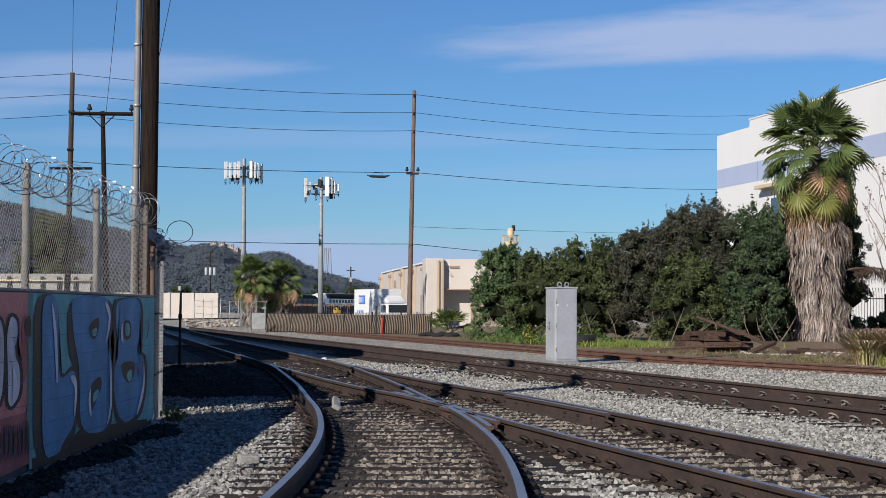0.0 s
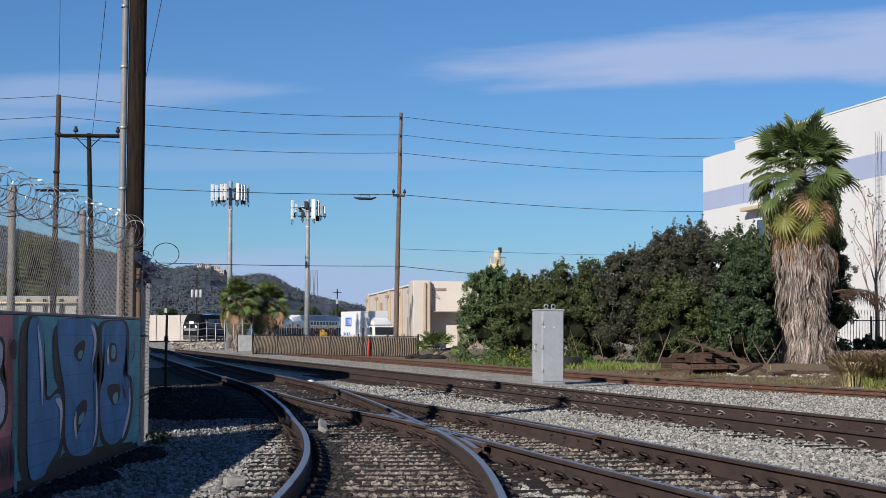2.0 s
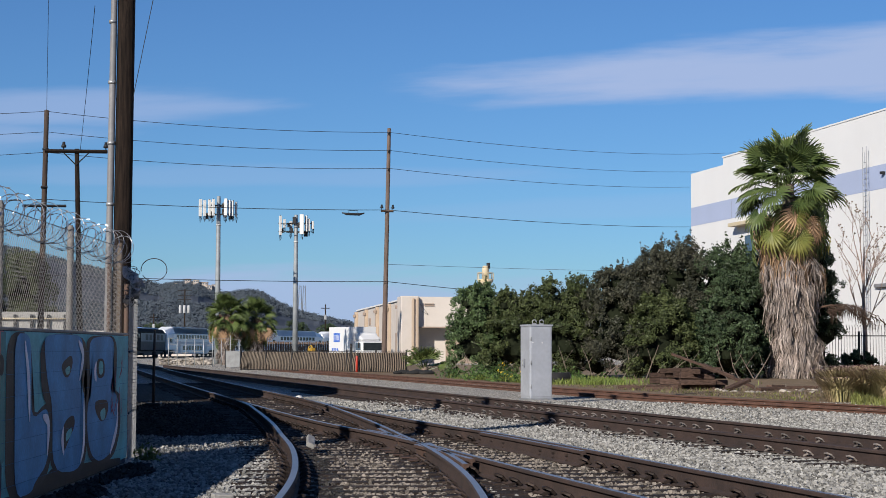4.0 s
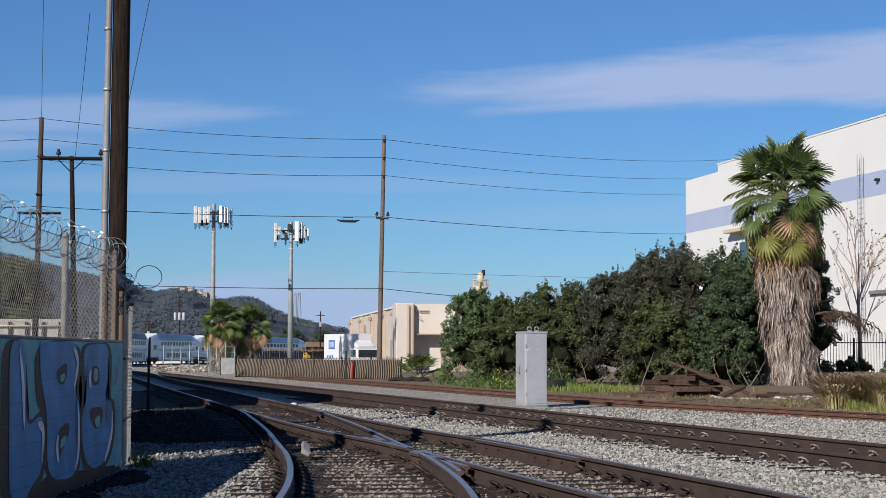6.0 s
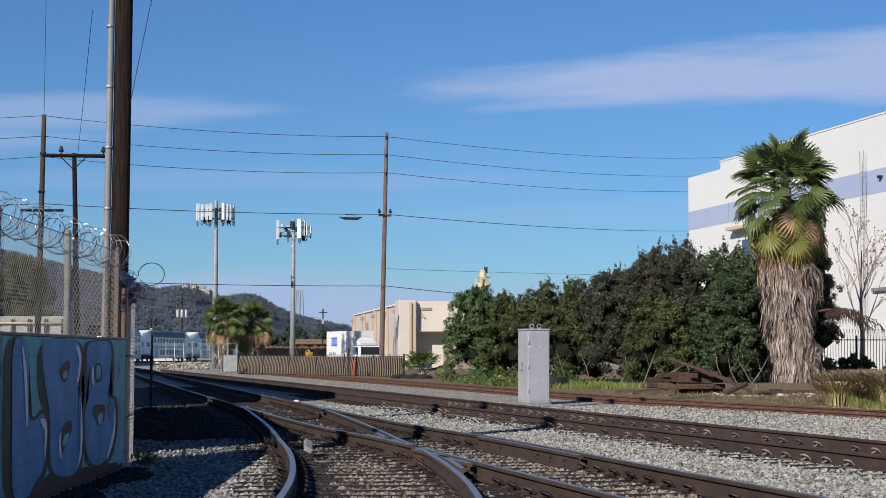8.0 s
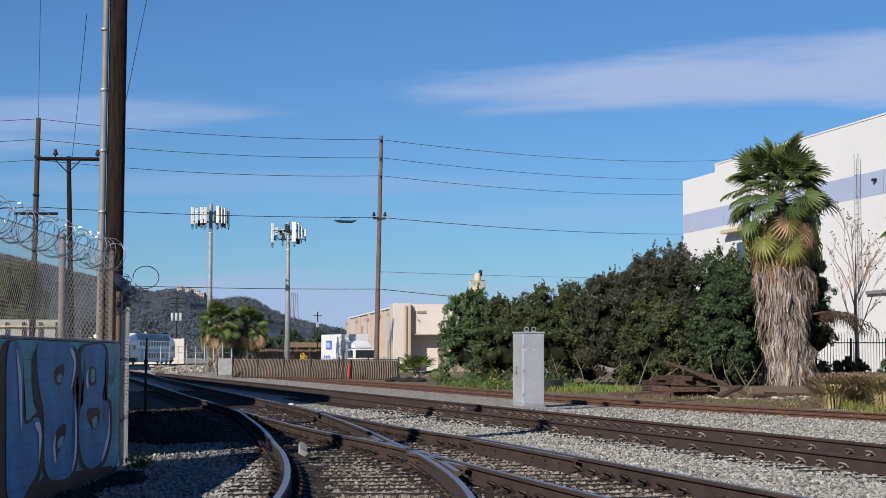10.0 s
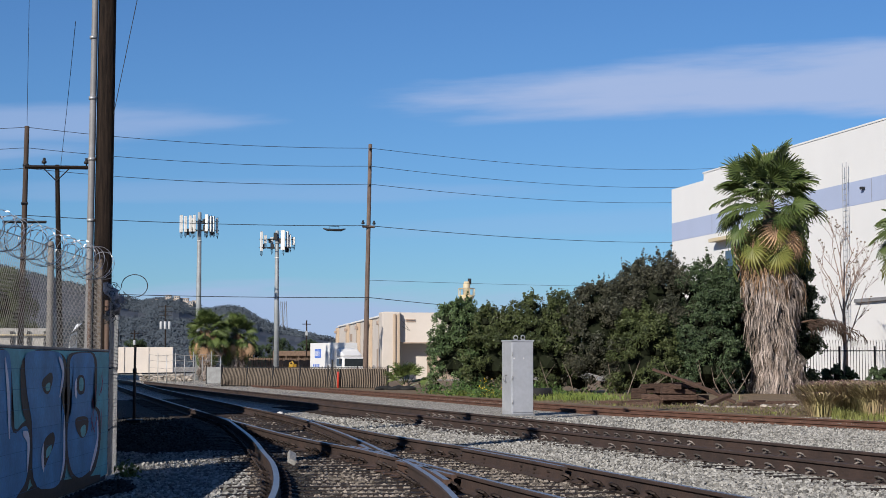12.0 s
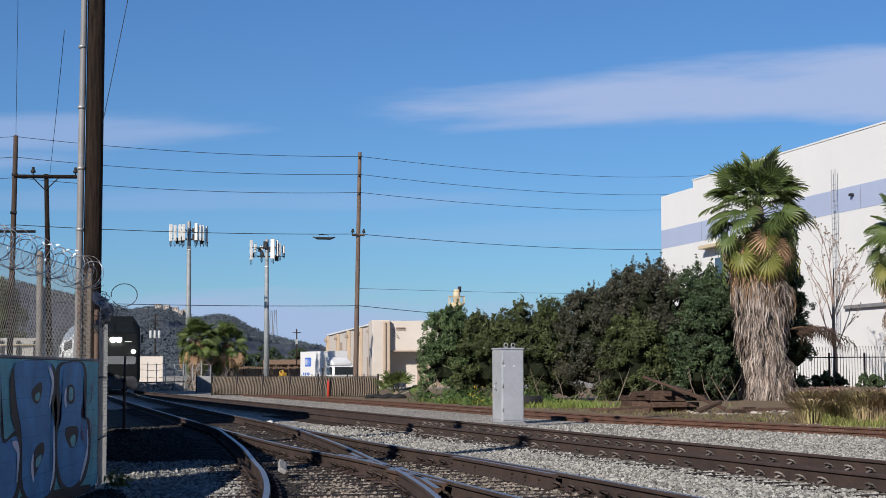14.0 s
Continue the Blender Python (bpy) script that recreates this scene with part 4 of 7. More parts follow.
def make_bush(x, y, w, h, material, seed, label, dense=1.0, sticks=True, shoots=10):
    """A bush of lobes; each lobe bears small leafy clumps on its outer side, with dark gaps between."""
    rng = np.random.default_rng(seed)
    b = thing("bush", label, "bush", pose(x, y, 0), group="hedge along the siding")
    size = math.sqrt(w * h)
    clumps, ways, lobes = [], [], []
    n = int(34 * dense) + 4
    for k in range(n):
        a = k * 2.39996 + rng.uniform(-0.4, 0.4)
        el = math.asin(((k + 0.5) / n) ** 0.9) + rng.uniform(-0.12, 0.12)
        way = Vector((math.cos(a) * math.cos(el), math.sin(a) * math.cos(el), math.sin(el)))
        rl = size * rng.uniform(0.085, 0.15)
        out = max(math.cos(el), 0.0) ** 0.6 * rng.uniform(0.88, 1.06)
        c = Vector((math.cos(a) * out * (w / 2 - rl * 0.8), math.sin(a) * out * (w * 0.4 - rl * 0.7), max((h - 1.5 * rl) * max(math.sin(el), 0.0) ** 0.85 * rng.uniform(0.86, 1.0), rl * 0.7)))
        lobes.append((c, rl))
        for j in range(14):
            d = (Vector(rng.normal(size=3)).normalized() + way * 0.75 + Vector((0, 0, 0.25))).normalized()
            p = c + d * rl * rng.uniform(0.35, 1.22)
            if p.z < 0.1:
                continue
            clumps.append((*p, rl * rng.uniform(0.34, 0.58)))
            ways.append(tuple(d))
    # near-black lumps paint the shade seen through gaps in the leaves
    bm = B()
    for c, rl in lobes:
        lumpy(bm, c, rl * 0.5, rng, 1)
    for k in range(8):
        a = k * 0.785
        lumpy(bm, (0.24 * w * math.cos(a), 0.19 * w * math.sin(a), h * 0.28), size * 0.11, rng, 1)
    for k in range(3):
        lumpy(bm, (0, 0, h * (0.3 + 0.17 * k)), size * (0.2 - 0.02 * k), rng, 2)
    tagged(part("inner_shade_lumps", bm, M["bush_core"], b), kind="stuff")
    v, f = leaf_cloud(rng, int(27000 * dense * min(max(w * h / 18, 0.5), 2.0)), clumps, 0.06 * max(1.0, size / 5.5), 0.75, ways, 0.3)
    part("crown", raw_mesh("crown", v.tolist(), f.tolist(), material), None, b)
    # leafy shoots stand up out of the outline
    sv, sd = [], []
    tops = sorted(lobes, key=lambda q: -q[0].z)[:max(n // 2, 3)]
    for k in range(shoots):
        c, rl = tops[int(rng.integers(0, len(tops)))]
        d = Vector((rng.normal() * 0.3, rng.normal() * 0.3, 1.1)).normalized()
        p0 = c + d * rl * 0.9
        L = rng.uniform(0.35, 0.8) * min(size / 5, 1)
        for j in range(7):
            t = j / 6
            sv.append((*(p0 + d * (t * L) + Vector(rng.normal(size=3) * 0.02)), 0.13 * (1.15 - 0.75 * t)))
            sd.append(tuple(d))
    if sv:
        v, f = leaf_cloud(rng, len(sv) * 16, sv, 0.06, 0.5, sd)
        tagged(part("shoot_growth", raw_mesh("shoot_growth", v.tolist(), f.tolist(), material), None, b), kind="stuff")
    if sticks:
        for k in range(4):
            bm = B()
            a = rng.uniform(-0.9, 0.9)
            p0 = Vector((rng.uniform(-0.42, 0.42) * w, rng.uniform(-0.47, -0.36) * w, -0.05))
            d = Vector((math.sin(a), -0.25, 1)).normalized()
            s = rng.uniform(0.7, 1.5)
            e = p0 + d * 1.2 * s + Vector((0.25 * math.sin(a * 9), 0, 0))
            m_ = p0 + d * 0.6 * s
            tube(bm, [p0, m_, e], [0.024, 0.019, 0.006], 5)
            tube(bm, [m_, m_ + Vector((0.3 * math.cos(k * 2.1), -0.1, 0.45)) * s], [0.012, 0.004], 4)
            part("stem", bm, M["stem_bark"], b, "bare pale grey stem")
    return b


def make_hedge():
    g, o, br = M["bush_a"], M["bush_b"], M["bush_c"]
    rows = [(2.75, 75.0, 2.9, 4.5, M["bush_lush"], "dense green rounded bush at the hedge's end"),
            (4.5, 74.4, 3.4, 4.3, o, "olive green bush beside the siding"),
            (6.6, 73.9, 4.0, 4.9, o, "broad olive green bush in the hedge"),
            (8.9, 73.2, 3.8, 5.7, br, "brownish green bush with bare stems"),
            (11.3, 73.8, 4.3, 6.7, br, "tall brownish bush with uneven shoots"),
            (10.6, 71.6, 3.2, 4.2, o, "low olive bush in front of the hedge"),
            (13.7, 73.9, 4.4, 6.3, g, "big dark green bush near the fan palm"),
            (13.3, 71.3, 2.8, 3.8, g, "low green bush beside the timber pile"),
            (15.6, 76.0, 3.6, 6.0, g, "dark green bush behind the fan palm"),
            (18.7, 77.5, 2.2, 7.0, g, "dark tall bush at the foot of the warehouse")]
    for i, (x, y, w, h, m, l) in enumerate(rows):
        make_bush(x, y, w, h, m, 40 + i, l, shoots=70 if "uneven shoots" in l else 26)


def fan_leaf(name, material, blades=22, r=1.0, droop=0.25, spread=2.5, stalk=0.8, bend=0.0):
    """A fan: a stalk along +x, then pointed folded blades round its end, bent down at the hub."""
    bm = B()
    tube(bm, [(0, 0, 0), (stalk * 0.5, 0, 0.02), (stalk, 0, 0)], [0.028, 0.02, 0.013], 4)
    c = Vector((stalk, 0, 0))
    turn = Matrix.Rotation(bend, 3, "Y")
    hub = bm.verts.new(c)
    for k in range(blades):
        a = (k / (blades - 1) - 0.5) * spread
        L = r * (0.84 + 0.16 * math.cos(a * 0.8)) * (0.88 + 0.2 * ((k * 7) % 5) / 5)
        d, s = turn @ Vector((math.cos(a), math.sin(a), 0)), turn @ Vector((-math.sin(a), math.cos(a), 0))
        up = turn @ Vector((0, 0, 1))
        w = 0.56 * r * spread / blades * 0.52
        fold = up * (0.02 * r * (1 if k % 2 else -1))
        cup = up * (0.12 * r * abs(math.sin(a * 0.5)))
        p = [c + d * L * 0.56 + cup * 0.5, c + d * L * 0.8 + cup - Vector((0, 0, droop * 0.25)), c + d * L * (1 - 0.12 * droop / r) + cup - Vector((0, 0, droop * (0.6 + 0.5 * ((k * 3) % 4) / 4)))]
        rows = [[bm.verts.new(q - s * ww + fold), bm.verts.new(q + s * ww - fold)] for q, ww in zip(p, (w, w * 0.55, 0.003))]
        bm.faces.new((hub, rows[0][1], rows[0][0]))
        for i in range(2):
            bm.faces.new((rows[i][0], rows[i][1], rows[i + 1][1], rows[i + 1][0]))
    return mesh_of(name, bm, material)


def make_fan_palm(x, y, h, crown_r, skirt_r, skirt_z0, skirt_z1, seed, label, n_leaves=92, bunches=300, group="", lean=0.0):
    rng = random.Random(seed)
    p = thing("fan_palm", label, "palm tree", pose(x, y, ground_z(x, y)), group=group)
    top = h - crown_r * 0.80
    part("trunk", tube(B(), [(lean, 0, 0), (lean * 0.7, 0, h * 0.3), (lean * 0.3, 0, h * 0.6), (0.05, 0, top + 0.2)], [0.42, 0.34, 0.3, 0.26], 12), M["bark"], p)
    k0 = crown_r / 2.4
    meshes = {}
    for kind, material, droop, bend in (("up", M["frond"], 0.10, 0.2), ("side", M["frond"], 0.26, 0.5), ("down", M["frond"], 0.36, 0.65), ("old", M["frond_old"], 0.36, 0.7), ("dead", M["skirt_tan"], 0.5, 0.9)):
        meshes[kind] = [fan_leaf("frond", material, 34, rl * k0, droop * k0, sp, st * k0, bend) for sp, rl, st in ((3.9, 0.86, 1.35), (4.6, 0.82, 1.6), (3.4, 0.92, 1.15))]
    for k in range(n_leaves):
        u = (k + 0.5) / n_leaves
        el = 86 - 138 * u ** 0.9 + rng.uniform(-17, 17)
        az = k * 137.5 + rng.uniform(-20, 20)
        roll = rng.random()
        kind = "up" if el > 40 else "side" if el > -8 else "down" if el > -24 and roll < 0.85 else "old" if roll < 0.5 else "down" if roll < 0.8 else "dead"
        s = rng.uniform(0.82, 1.08)
        m = pose(0.03, 0, top - 0.5 * max(u - 0.35, 0) * crown_r) @ pose(0, 0, 0, 0, 0, az) @ pose(0, 0, 0, 0, -el, 0) @ pose(0, 0, 0, rng.uniform(-48, 48), 0, 0)
        part("frond", meshes[kind][k % 3], None, p, m=m @ Matrix.Diagonal((s, s, s, 1)))
    # dead leaves hang in overlapping tiers of bunches; tan and newest under the crown
    H = skirt_z1 - skirt_z0
    for which, n, t0, t1 in (("skirt", bunches, 0.0, 0.84), ("skirt_tan", bunches // 3, 0.72, 1.1)):
        verts, faces = [], []
        for k in range(n):
            a0 = k * 2.39996 + rng.uniform(-0.3, 0.3)
            t = t0 + (t1 - t0) * ((k + rng.random()) / n)
            wide = 1.0 + 0.13 * math.cos(t * 9.5) + (0.2 * (t - 0.55) / 0.35 if t > 0.55 else 0) - (1.2 * (t - 0.92) if t > 0.92 else 0)
            tuft = 1 + 0.13 * math.sin(3 * a0 + 11 * t) + 0.07 * math.sin(7 * a0 - 5 * t)
            rb = skirt_r * wide * rng.uniform(0.8, 1.06) * tuft
            zb0 = skirt_z0 + 0.35 + H * t
            Lb = rng.uniform(0.11, 0.19) * H
            half = rng.uniform(0.14, 0.30)
            tilt = rng.uniform(-0.16, 0.16)
            ox = lean * (1 - t)
            for c in range(34):
                e = rng.uniform(-1, 1)
                a = a0 + e * half
                d = Vector((math.cos(a), math.sin(a), 0))
                s = Vector((-math.sin(a), math.cos(a), 0)) + d * rng.uniform(-0.9, 0.9)
                w = rng.uniform(0.010, 0.028)
                L = Lb * (1 - 0.35 * e * e) * rng.uniform(0.55, 1.1)
                r = rb * rng.uniform(0.86, 1.04)
                z1 = zb0 + rng.uniform(-0.12, 0.12)
                q = [d * r * 0.66 + Vector((ox, 0, z1 + 0.25)), d * r + Vector((ox, 0, z1 - 0.25 * L)), d * (r * rng.uniform(0.94, 1.12)) + s * (tilt + rng.uniform(-0.06, 0.06)) + Vector((ox, 0, max(z1 - L, 0.02)))]
                i = len(verts)
                for v, ww in zip(q, (w * 0.7, w, w * 0.35)):
                    verts += [tuple(v - s * ww), tuple(v + s * ww)]
                faces += [(i, i + 1, i + 3, i + 2), (i + 2, i + 3, i + 5, i + 4)]
        tagged(part("skirt", raw_mesh("skirt", verts, faces, M[which]), None, p), "thick skirt of dead grey-brown fronds" if which == "skirt" else "hanging tan fronds under the crown", kind="stuff")
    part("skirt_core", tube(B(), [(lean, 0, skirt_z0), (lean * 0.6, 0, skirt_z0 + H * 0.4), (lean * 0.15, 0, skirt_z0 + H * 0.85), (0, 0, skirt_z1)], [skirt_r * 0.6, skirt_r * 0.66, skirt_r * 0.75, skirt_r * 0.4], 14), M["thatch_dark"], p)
    return p


# ---------------------------------------------------------------- hills
def ridge(x):
    """Height of the skyline at 1500 m, as picture heights over the horizon."""
    key = [(-420, 235), (-300, 215), (-150, 222), (-40, 202), (60, 182), (140, 162), (220, 143), (290, 123), (330, 113), (360, 119), (395, 118), (420, 105), (450, 100), (480, 106), (510, 101),
           (540, 82), (580, 66), (620, 58), (680, 46), (760, 34), (860, 30), (1000, 26), (1700, 20)]
    return float(np.interp(x, [a for a, _ in key], [b for _, b in key]))


def make_hills():
    D = 1500.0
    xs = np.linspace(-420, 1100, 150)
    verts, n, rowsN = [], len(xs), 22
    for j in range(rowsN):
        t = j / (rowsN - 1)
        d = 900 + 600 * t
        for x in xs:
            hz = ridge(x) / 2926 * D * (t ** 0.8) * (1 + 0.25 * (1 - t) * noise.noise(Vector((x * 0.012, t * 3, 0))))
            hz += 9 * t * (1 - t) * noise.noise(Vector((x * 0.05, t * 9, 3)))
            verts.append(((x - 784) / 2926 * d, d, hz - 2))
    faces = [(j * n + i, j * n + i + 1, (j + 1) * n + i + 1, (j + 1) * n + i) for j in range(rowsN - 1) for i in range(n - 1)]
    # haze comes from the blue-grey base colour of slope and trees
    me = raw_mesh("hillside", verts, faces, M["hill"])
    tagged(new("backdrop", me), "wooded hillside in haze-blue colour behind the rail yard", "hill", kind="structure")
    rng = np.random.default_rng(9)
    V = np.array(verts).reshape(rowsN, n, 3)
    count = 21000
    tj = rng.uniform(0, 1, count) ** 0.85 * (rowsN - 1.01)
    ti = rng.uniform(0, n - 1.01, count)
    ti[:300] = rng.uniform(0, n - 1.01, 300)
    tj[:900] = rowsN - 1.3
    j0, i0 = tj.astype(int), ti.astype(int)
    fj, fi = (tj - j0)[:, None], (ti - i0)[:, None]
    c = (V[j0, i0] * (1 - fj) + V[j0 + 1, i0] * fj) * (1 - fi) + (V[j0, i0 + 1] * (1 - fj) + V[j0 + 1, i0 + 1] * fj) * fi
    keep = np.array([noise.noise(Vector((p[0] * 0.013, p[2] * 0.04, 1.0))) > -0.12 for p in c]) | (np.arange(count) < 700)
    c = c[keep]
    k = len(c)
    r = rng.uniform(2.0, 4.6, k)
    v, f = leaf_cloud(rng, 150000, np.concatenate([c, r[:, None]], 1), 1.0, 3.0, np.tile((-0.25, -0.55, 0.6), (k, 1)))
    tagged(new("hill_trees", raw_mesh("hill_trees", v.tolist(), f.tolist(), M["hill_tree"])), "haze-blue trees and scrub spread over the hillside", "trees", kind="stuff")


M["dark_pole"] = mat("dark_brown_pole_wood", (0.075, 0.055, 0.045), 0.9, vary=0.4, scale=3, fine=18, bump=0.6, streak=(6, 6, 0.5), spec=0.2)
M["pilaster"] = mat("orange_tan_stucco", (0.411, 0.324, 0.245), 0.9, vary=0.1, scale=0.8, fine=12, spec=0.2)
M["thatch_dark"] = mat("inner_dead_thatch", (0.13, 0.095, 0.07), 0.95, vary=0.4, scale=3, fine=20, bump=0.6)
M["mortar"] = mat("dark_painted_mortar", (0.05, 0.075, 0.12), 0.9, vary=0.3)
M["block_paint"] = mat("dark_blue_painted_block", (0.035, 0.05, 0.09), 0.7, vary=0.3, scale=3, fine=40, bump=0.3, per_object=0.2)
M["concrete"] = mat("bare_concrete", (0.35, 0.34, 0.32), 0.9, vary=0.3, scale=3, fine=30, bump=0.3)
M["stem_bark"] = mat("pale_bare_stem", (0.21, 0.17, 0.14), 0.9, vary=0.3, scale=5, fine=30)
# inner shade of the bushes, given as a near-black base colour
M["bush_core"] = mat("painted_leaf_shade", (0.014, 0.018, 0.009), 0.9, vary=0.4, scale=3, fine=12, bump=0.8, spec=0.1)

make_block_wall()
make_near_pole()
make_far_poles()
make_wires()
make_splice()
make_cabinet()
make_white_building()
make_tan_building()
make_shade_building()
make_sky_blockers()
make_far_wall()
make_hedge()
make_fan_palm(16.3, 72.6, 10.65, 2.85, 1.06, 0.0, 6.0, 3, "tall shaggy fan palm with a thick skirt of dead fronds", lean=0.35)
make_fan_palm(-14.75, 128.0, 5.3, 2.05, 0.75, 0.05, 3.0, 4, "squat fan palm with yellowing fronds beside the cell tower", 96, 80)
make_fan_palm(-12.75, 129.5, 5.05, 2.0, 0.7, 0.05, 2.8, 6, "dark squat fan palm behind its neighbour", 90, 60)
make_hills()


# ---------------------------------------------------------------- painted letters on the wall
GRAFFITI = {
    "base": ((0.11, 0.46, 0.55), [(13.21, 1.39), (18.86, 1.39), (18.86, 0.06), (16.33, 0.02), (13.21, 0.02)]),
    "red": ((0.64, 0.25, 0.25), [(9.6, 1.37), (13.2, 1.39), (13.21, 0.64), (13.01, 0.39), (9.6, 0.3)]),
    "low": ((0.36, 0.12, 0.15), [(9.6, 0.45), (13.1, 0.47), (13.2, 0.07), (12.5, 0.05), (9.6, 0.05)]),
    "stripe": ((0.06, 0.26, 0.28), [(13.1, 1.38), (13.26, 1.38), (13.28, 0.39), (13.12, 0.33)]),
    "foot": ((0.012, 0.012, 0.014), [(13.3, 0.10), (14.24, 0.07), (14.99, 0.20), (17.21, 0.13), (18.45, 0.08), (18.4, 0.01), (16.33, 0.01), (14.16, 0.01), (13.3, 0.01)]),
    "L_edge": ((0.022, 0.022, 0.026), [(13.28, 1.38), (14.15, 1.385), (14.2, 0.67), (14.75, 0.8), (14.97, 0.69), (14.95, 0.19), (14.28, 0.03), (13.31, 0.05), (13.28, 0.8)]),
    "B_edge": ((0.022, 0.022, 0.026), [(14.44, 1.38), (16.33, 1.385), (16.54, 1.16), (16.31, 0.93), (16.6, 0.69), (16.54, 0.22), (16.23, 0.05), (14.9, 0.14), (14.84, 0.71), (14.5, 0.89)]),
    "S_edge": ((0.022, 0.022, 0.026), [(16.44, 1.36), (17.21, 1.385), (18.09, 1.38), (18.13, 1.0), (18.0, 0.82), (18.35, 0.77), (18.41, 0.41), (18.06, 0.12), (17.21, 0.07), (16.65, 0.17), (16.44, 0.44), (16.44, 0.73), (16.54, 0.84), (16.46, 1.11)]),
    "L": ((0.062, 0.285, 0.58), [(13.52, 1.37), (14.02, 1.375), (14.12, 1.21), (14.12, 0.65), (14.69, 0.75), (14.84, 0.67), (14.82, 0.27), (14.32, 0.14), (14.2, 0.06), (13.6, 0.06), (13.56, 0.79)]),
    "B": ((0.062, 0.285, 0.58), [(14.61, 1.37), (15.54, 1.38), (16.18, 1.37), (16.33, 1.22), (16.13, 0.97), (16.38, 0.8), (16.44, 0.59), (16.38, 0.27), (16.13, 0.1), (14.99, 0.17), (14.97, 0.74), (14.73, 0.98), (14.61, 1.23)]),
    "S": ((0.062, 0.285, 0.58), [(16.6, 1.34), (17.21, 1.375), (17.94, 1.37), (17.94, 1.01), (17.69, 0.81), (18.19, 0.77), (18.26, 0.44), (17.94, 0.18), (17.21, 0.11), (16.76, 0.21), (16.54, 0.43), (16.54, 0.73), (16.76, 0.81), (16.6, 1.11)]),
    "B_eye": ((0.02, 0.02, 0.022), [(15.26, 1.11), (15.73, 1.2), (15.81, 1.12), (15.63, 0.98), (15.4, 1.0)]),
    "B_eye_fill": ((0.13, 0.48, 0.52), [(15.44, 1.07), (15.68, 1.1), (15.65, 1.02), (15.49, 1.01)]),
    "B_low": ((0.02, 0.02, 0.022), [(15.44, 0.59), (15.88, 0.65), (15.95, 0.54), (15.63, 0.4), (15.46, 0.31), (15.4, 0.45)]),
    "B_low_fill": ((0.13, 0.48, 0.52), [(15.54, 0.5), (15.81, 0.53), (15.75, 0.45), (15.52, 0.4)]),
    "S_eye": ((0.02, 0.02, 0.022), [(16.95, 1.15), (17.38, 1.15), (17.42, 0.96), (17.0, 0.95)]),
    "S_eye_fill": ((0.13, 0.48, 0.52), [(17.07, 1.13), (17.31, 1.12), (17.31, 0.99), (17.07, 0.99)]),
    "S_low": ((0.03, 0.018, 0.02), [(16.87, 0.74), (17.66, 0.73), (17.59, 0.56), (17.27, 0.5), (16.96, 0.61)]),
    "S_low_fill": ((0.13, 0.48, 0.52), [(17.15, 0.62), (17.47, 0.66), (17.47, 0.54), (17.27, 0.52)]),
    "o_edge": ((0.012, 0.012, 0.015), [(11.75, 1.23), (12.32, 1.23), (12.49, 1.07), (12.46, 0.64), (12.29, 0.52), (11.75, 0.53)]),
    "o": ((0.72, 0.75, 0.88), [(11.85, 1.19), (12.27, 1.2), (12.38, 1.06), (12.37, 0.67), (12.24, 0.56), (11.85, 0.57)]),
    "e_edge": ((0.012, 0.012, 0.015), [(12.37, 1.07), (12.53, 1.25), (12.83, 1.2), (12.85, 1.05), (12.75, 0.94), (12.96, 0.83), (12.96, 0.6), (12.65, 0.5), (12.43, 0.55), (12.4, 0.83)]),
    "e": ((0.72, 0.75, 0.88), [(12.44, 1.07), (12.56, 1.22), (12.75, 1.17), (12.76, 1.05), (12.65, 0.94), (12.85, 0.82), (12.85, 0.62), (12.62, 0.53), (12.5, 0.57), (12.49, 0.83)]),
    "o_pupil": ((0.02, 0.02, 0.03), [(12.0, 1.0), (12.14, 1.02), (12.16, 0.8), (12.02, 0.78)]),
    "red_face": ((0.45, 0.12, 0.14), [(12.9, 1.2), (13.08, 1.22), (13.1, 0.72), (12.92, 0.7)]),
    "mark": ((0.015, 0.015, 0.02), [(12.96, 1.15), (13.11, 1.22), (13.2, 1.16), (13.18, 1.04), (13.02, 1.05)]),
}
SHINE = [((13.85, 1.35), (13.99, 1.05), (14.07, 0.63)), ((16.03, 1.36), (16.25, 1.22), (16.08, 0.95)), ((16.33, 0.8), (16.35, 0.36), (16.18, 0.16)),
         ((17.75, 0.17), (18.13, 0.45), (18.14, 0.72)), ((16.93, 1.15), (16.87, 1.04), (16.96, 0.95)), ((14.56, 0.7), (14.78, 0.62), (14.75, 0.33)),
         ((15.44, 0.31), (15.37, 0.45), (15.42, 0.58)), ((12.62, 0.85), (12.68, 0.72), (12.62, 0.6))]


def ribbon(points, x, w):
    p = spline(points, 0.04)
    bm = B()
    rows = []
    for i, q in enumerate(p):
        d = p[min(i + 1, len(p) - 1)] - p[max(i - 1, 0)]
        d = d / np.linalg.norm(d)
        ww = w * math.sin(math.pi * (0.1 + 0.8 * i / max(len(p) - 1, 1)))
        rows.append((bm.verts.new((x, q[0] - d[1] * ww, q[1] + d[0] * ww)), bm.verts.new((x, q[0] + d[1] * ww, q[1] - d[0] * ww))))
    for a, b in zip(rows, rows[1:]):
        bm.faces.new((a[0], a[1], b[1], b[0]))
    return bm


